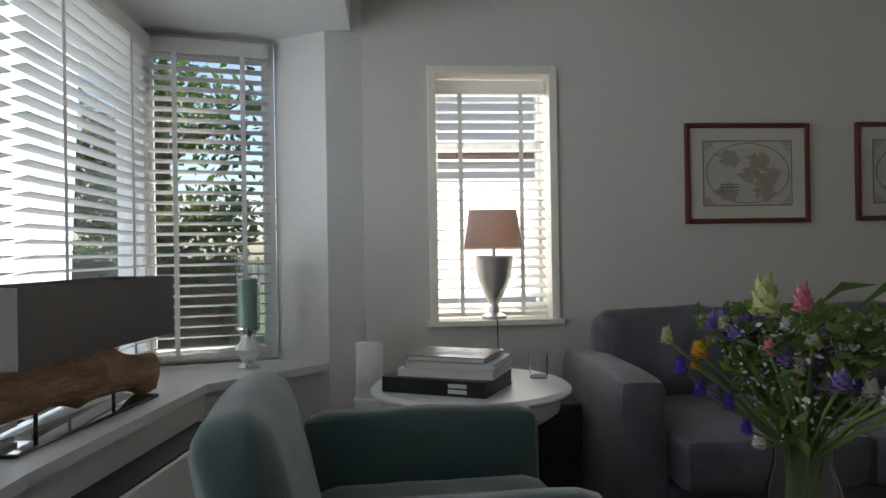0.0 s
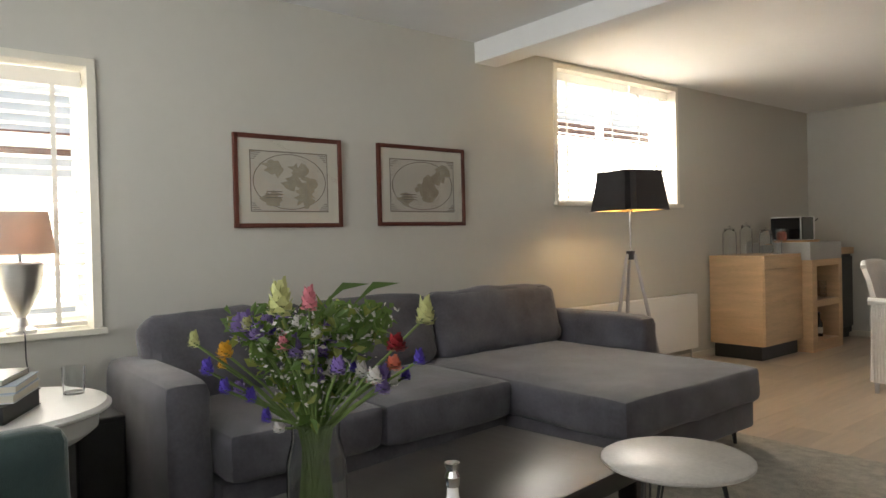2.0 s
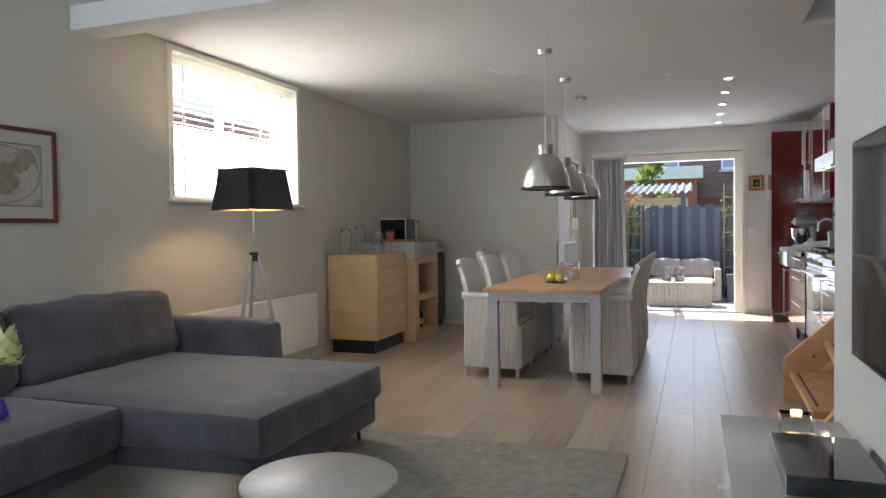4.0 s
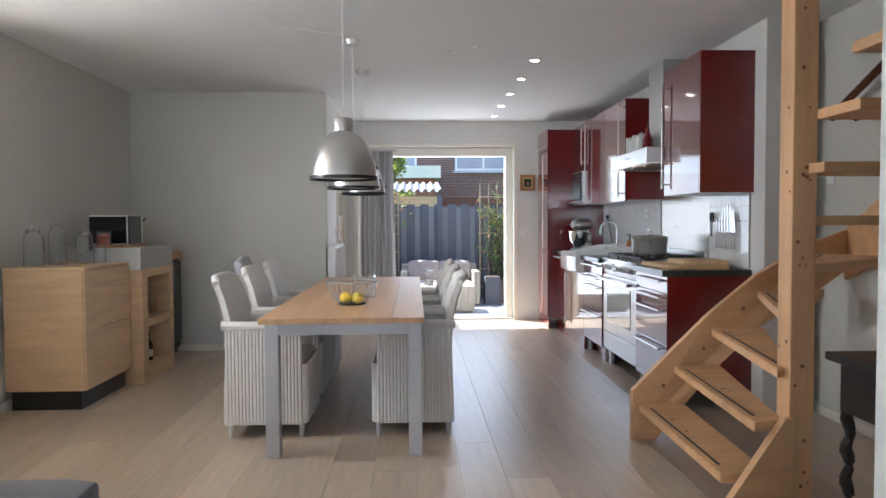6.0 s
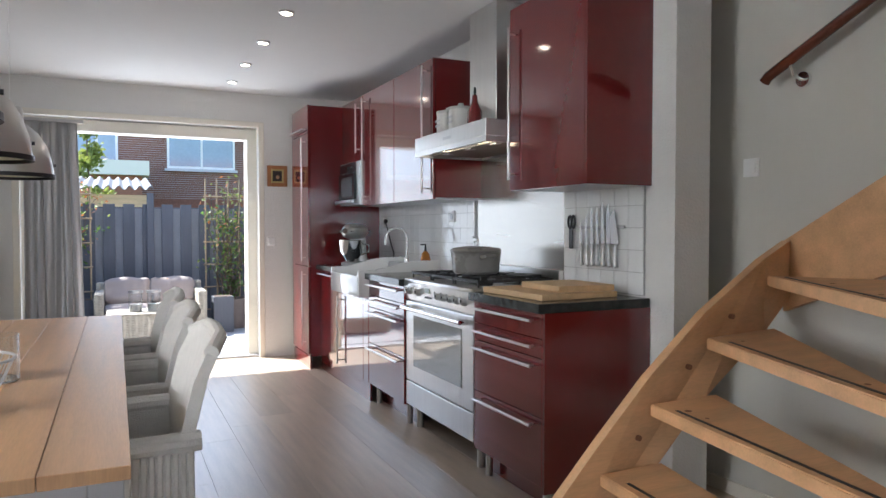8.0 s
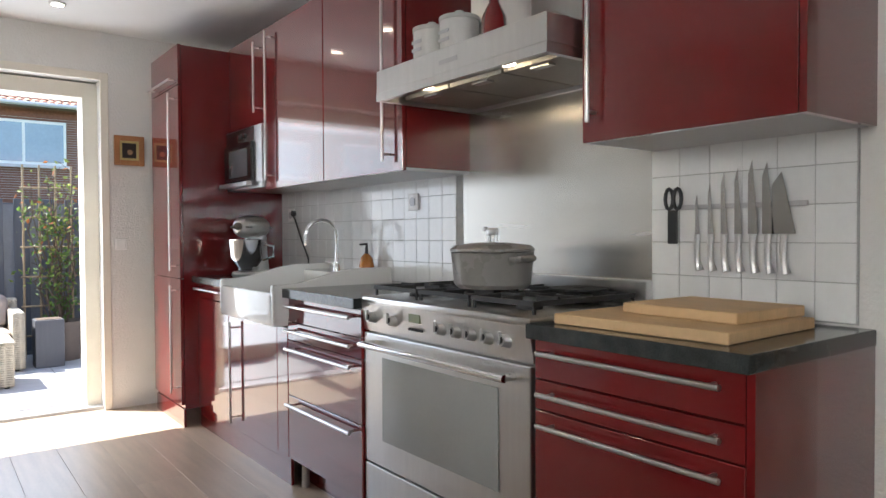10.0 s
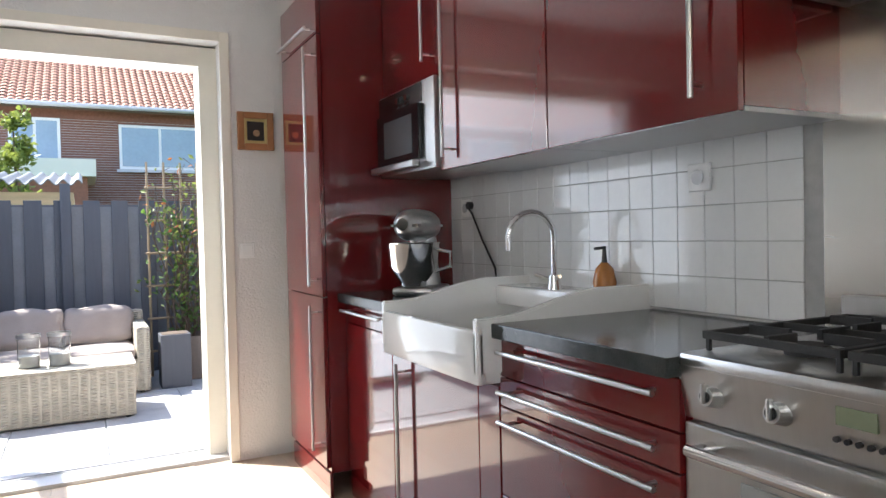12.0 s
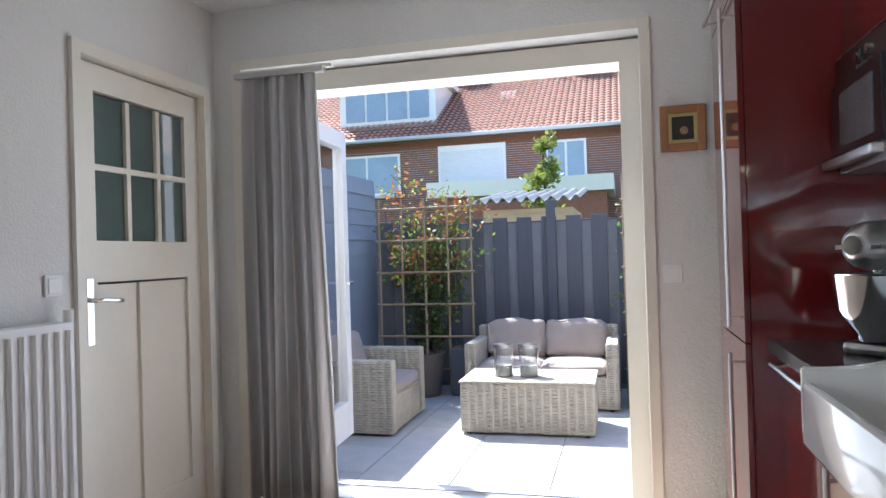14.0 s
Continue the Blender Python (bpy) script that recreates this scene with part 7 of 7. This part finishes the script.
    fwin(-5.9, -3.5, 3.6, 5.0, False, 2)
    fwin(1.45, 2.75, 3.65, 5.1, False, 2)
    fwin(4.3, 6.6, 3.65, 5.0, False, 2)
    fwin(-9.5, -7.4, 3.6, 5.1, False, 2)
    fwin(8.2, 10.4, 3.6, 5.1, False, 2)
    d_ = part("dormer", B(-6.0, -2.4, 0.8, 4.0, 6.0, 7.75, bevel=0.02), M_WHITE, h, "white flat-roofed dormer")
    part("dormer_roof", B(-6.2, -2.2, 0.6, 4.2, 7.76, 7.95), M_WHITE, d_)
    for k in range(4):
        part("dormer_pane", B(-5.75 + 0.8 * k, -5.05 + 0.8 * k, 0.76, 0.795, 6.35, 7.5), M_FARGLASS, d_)
    part("extension", B(-1.5, 3.4, -3.0, -0.01, 0, 3.15), M_BRICKW, h)
    part("extension_fascia", B(-1.7, 3.6, -3.2, 0.0, 3.16, 3.6), M_TRIM, h, "cream fascia of a flat roof")
    return h


row_house()


def tree(label, x, y, z, hgt, rad, seed, n, leaf, slim=1.0):
    rg = random.Random(seed)
    t_ = thing("tree", label, "tree", x, y, z)
    bm = bmesh.new()
    tube(bm, [(0, 0, 0), (0.05, 0.03, hgt * 0.4), (0, 0.02, hgt * 0.8)], [0.12 * rad, 0.09 * rad, 0.03 * rad], 8)
    tips = []
    for k in range(26):
        f = rg.uniform(0.3, 0.95)
        a = rg.uniform(0, math.tau)
        L = rad * (0.4 + 0.6 * math.sin(math.pi * min(1, f * 1.05))) * rg.uniform(0.6, 1.1)
        p = Vector((0.02, 0.02, hgt * f * 0.85))
        q = p + Vector((math.cos(a) * L, math.sin(a) * L, L * 0.5 * slim))
        tube(bm, [p, (p + q) / 2 + Vector((0, 0, 0.08)), q], [0.03 * rad, 0.02 * rad, 0.008], 5)
        tips += [q, (p + q) / 2, p.lerp(q, 0.75)]
    part("trunk", bm, M_BARK, t_)
    part("crown", leaf_cloud(bmesh.new(), n, lambda: rg.choice(tips) + Vector((rg.gauss(0, 0.16 * rad), rg.gauss(0, 0.16 * rad), rg.gauss(0, 0.14 * rad))), leaf, rg), M_LEAF if slim <= 1 else M_LEAFLIGHT, t_)


tree("slim young tree with fresh green leaves beyond the fence", 2.0, 24.0, -0.30, 5.0, 0.48, 11, 1500, 0.15, 1.6)

# ---- street side, seen through the blinds ----
SPACE = Matrix()
rg = random.Random(77)
hedge = tagged(mesh_ob("hedge", leaf_cloud(bmesh.new(), 9000, lambda: Vector((rg.uniform(-6, 5), rg.uniform(-4.3, -3.6), -0.3 + 1.45 * rg.random() ** 0.6)), 0.09, rg), M_LEAF), "clipped green hedge along the front garden", "hedge", kind="stuff")
leaf_cloud_side = leaf_cloud(bmesh.new(), 7000, lambda: Vector((rg.uniform(-3.5, -2.9), rg.uniform(-8, -1.25), -0.3 + 1.5 * rg.random() ** 0.6)), 0.08, rg)
tagged(mesh_ob("hedge", leaf_cloud_side, M_LEAF), "clipped green hedge at the side of the front garden", "hedge", kind="stuff")
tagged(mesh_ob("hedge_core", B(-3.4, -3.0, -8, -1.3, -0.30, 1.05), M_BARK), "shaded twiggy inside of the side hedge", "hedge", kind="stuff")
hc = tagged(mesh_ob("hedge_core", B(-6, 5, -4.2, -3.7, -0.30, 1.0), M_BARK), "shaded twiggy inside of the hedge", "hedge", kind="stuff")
tree("leafy green street tree in front of the bay", -5.6, -2.7, -0.30, 4.6, 1.5, 12, 3600, 0.13)
structure("road", B(-60, 60, -13, -7, -0.30, -0.27), mat("asphalt", (0.05, 0.05, 0.052), 0.9, var=0.2, scale=20, bump=0.3), "grey asphalt street in front of the house", "road")
oh = thing("street_house", "brick terraced house across the street", "house", 0, -20, -0.3)
part("wall", B(-24, 24, -8, 0, 0, 5.4), M_BRICKW, oh)
part("roof", slab(bmesh.new(), [(-24, 0.4, 5.3), (24, 0.4, 5.3), (24, -4, 8.6), (-24, -4, 8.6)], 0.12, (0, 0, 1)), M_ROOFTILE, oh)
for k in range(9):
    x = -20 + 5 * k
    for z in (0.9, 3.5):
        w_ = part("window", B(x, x + 2.2, 0.001, 0.06, z, z + 1.4), M_WHITE, oh)
        part("pane", B(x + 0.1, x + 2.1, 0.061, 0.07, z + 0.1, z + 1.3), M_BLACKGLOSS, w_)
nb = thing("neighbour_house", "neighbour's pale rendered gable with brick bands", "house", -4.2, 0, -0.30)
part("wall", B(-6, 0, -0.6, 12, 0, 5.2), M_WHITE_WALL, nb)
for z in (1.6, 2.35, 3.1):
    part("brick_band", B(0.001, 0.03, -0.6, 12, z, z + 0.22), M_BRICKW, nb)

# ---- pieces of the floor, tiles and paving ----
PL = []
rg = random.Random(3)
ws = 0.21
for i in range(27):
    x = -0.28 + ws * i
    y = -1.2 - rg.uniform(0, 1.6)
    while y < 10.12:
        L = rg.choice((1.6, 2.0, 2.4, 2.8))
        y0, y1 = max(-1.2, y), min(10.12, y + L)
        if y1 - y0 > 0.05 and x < 5.2:
            key = round(y1 - y0, 2)
            me = bpy.data.meshes.new("plank")
            bm = B(0.0006, ws - 0.0006, 0.0005, y1 - y0 - 0.0005, -0.015, 0.0, bevel=0.0007, seg=1)
            bm.to_mesh(me)
            bm.free()
            me.materials.append(M_PLANK)
            share("plank", me, floor, pose(x, y0, 0))
        y += L

SPACE = KITCHEN
tiles = structure("tiled_splashback", B(4.8425, 4.8495, 6.26, 9.775, 0.925, 1.46), M_GROUT, "white square glazed wall tiles with grey joints", "wall tiles")
tme = bpy.data.meshes.new("tile")
bm = B(-0.005, 0.0, 0.0012, 0.1028, 0.0012, 0.1028, bevel=0.0012, seg=1)
bm.to_mesh(tme)
bm.free()
tme.materials.append(M_TILE)
for j in range(5):
    for i in range(34):
        y = 6.262 + 0.1035 * i
        if 6.80 < y < 7.84 or y > 9.70:
            continue
        share("tile", tme, tiles, pose(4.8424, y, 0.928 + 0.1035 * j, rg.uniform(-0.12, 0.12), rg.uniform(-0.25, 0.25), rg.uniform(-0.25, 0.25)))
pme = bpy.data.meshes.new("paver")
bm = B(0.003, 0.597, 0.003, 0.597, -0.012, 0.0, bevel=0.003, seg=1)
bm.to_mesh(pme)
bm.free()
pme.materials.append(M_PAVER)
for i in range(7):
    for j in range(6):
        share("paver", pme, terrace, pose(0.95 + 0.6 * i, 10.93 + 0.6 * j, G + rg.uniform(-0.001, 0.001)))
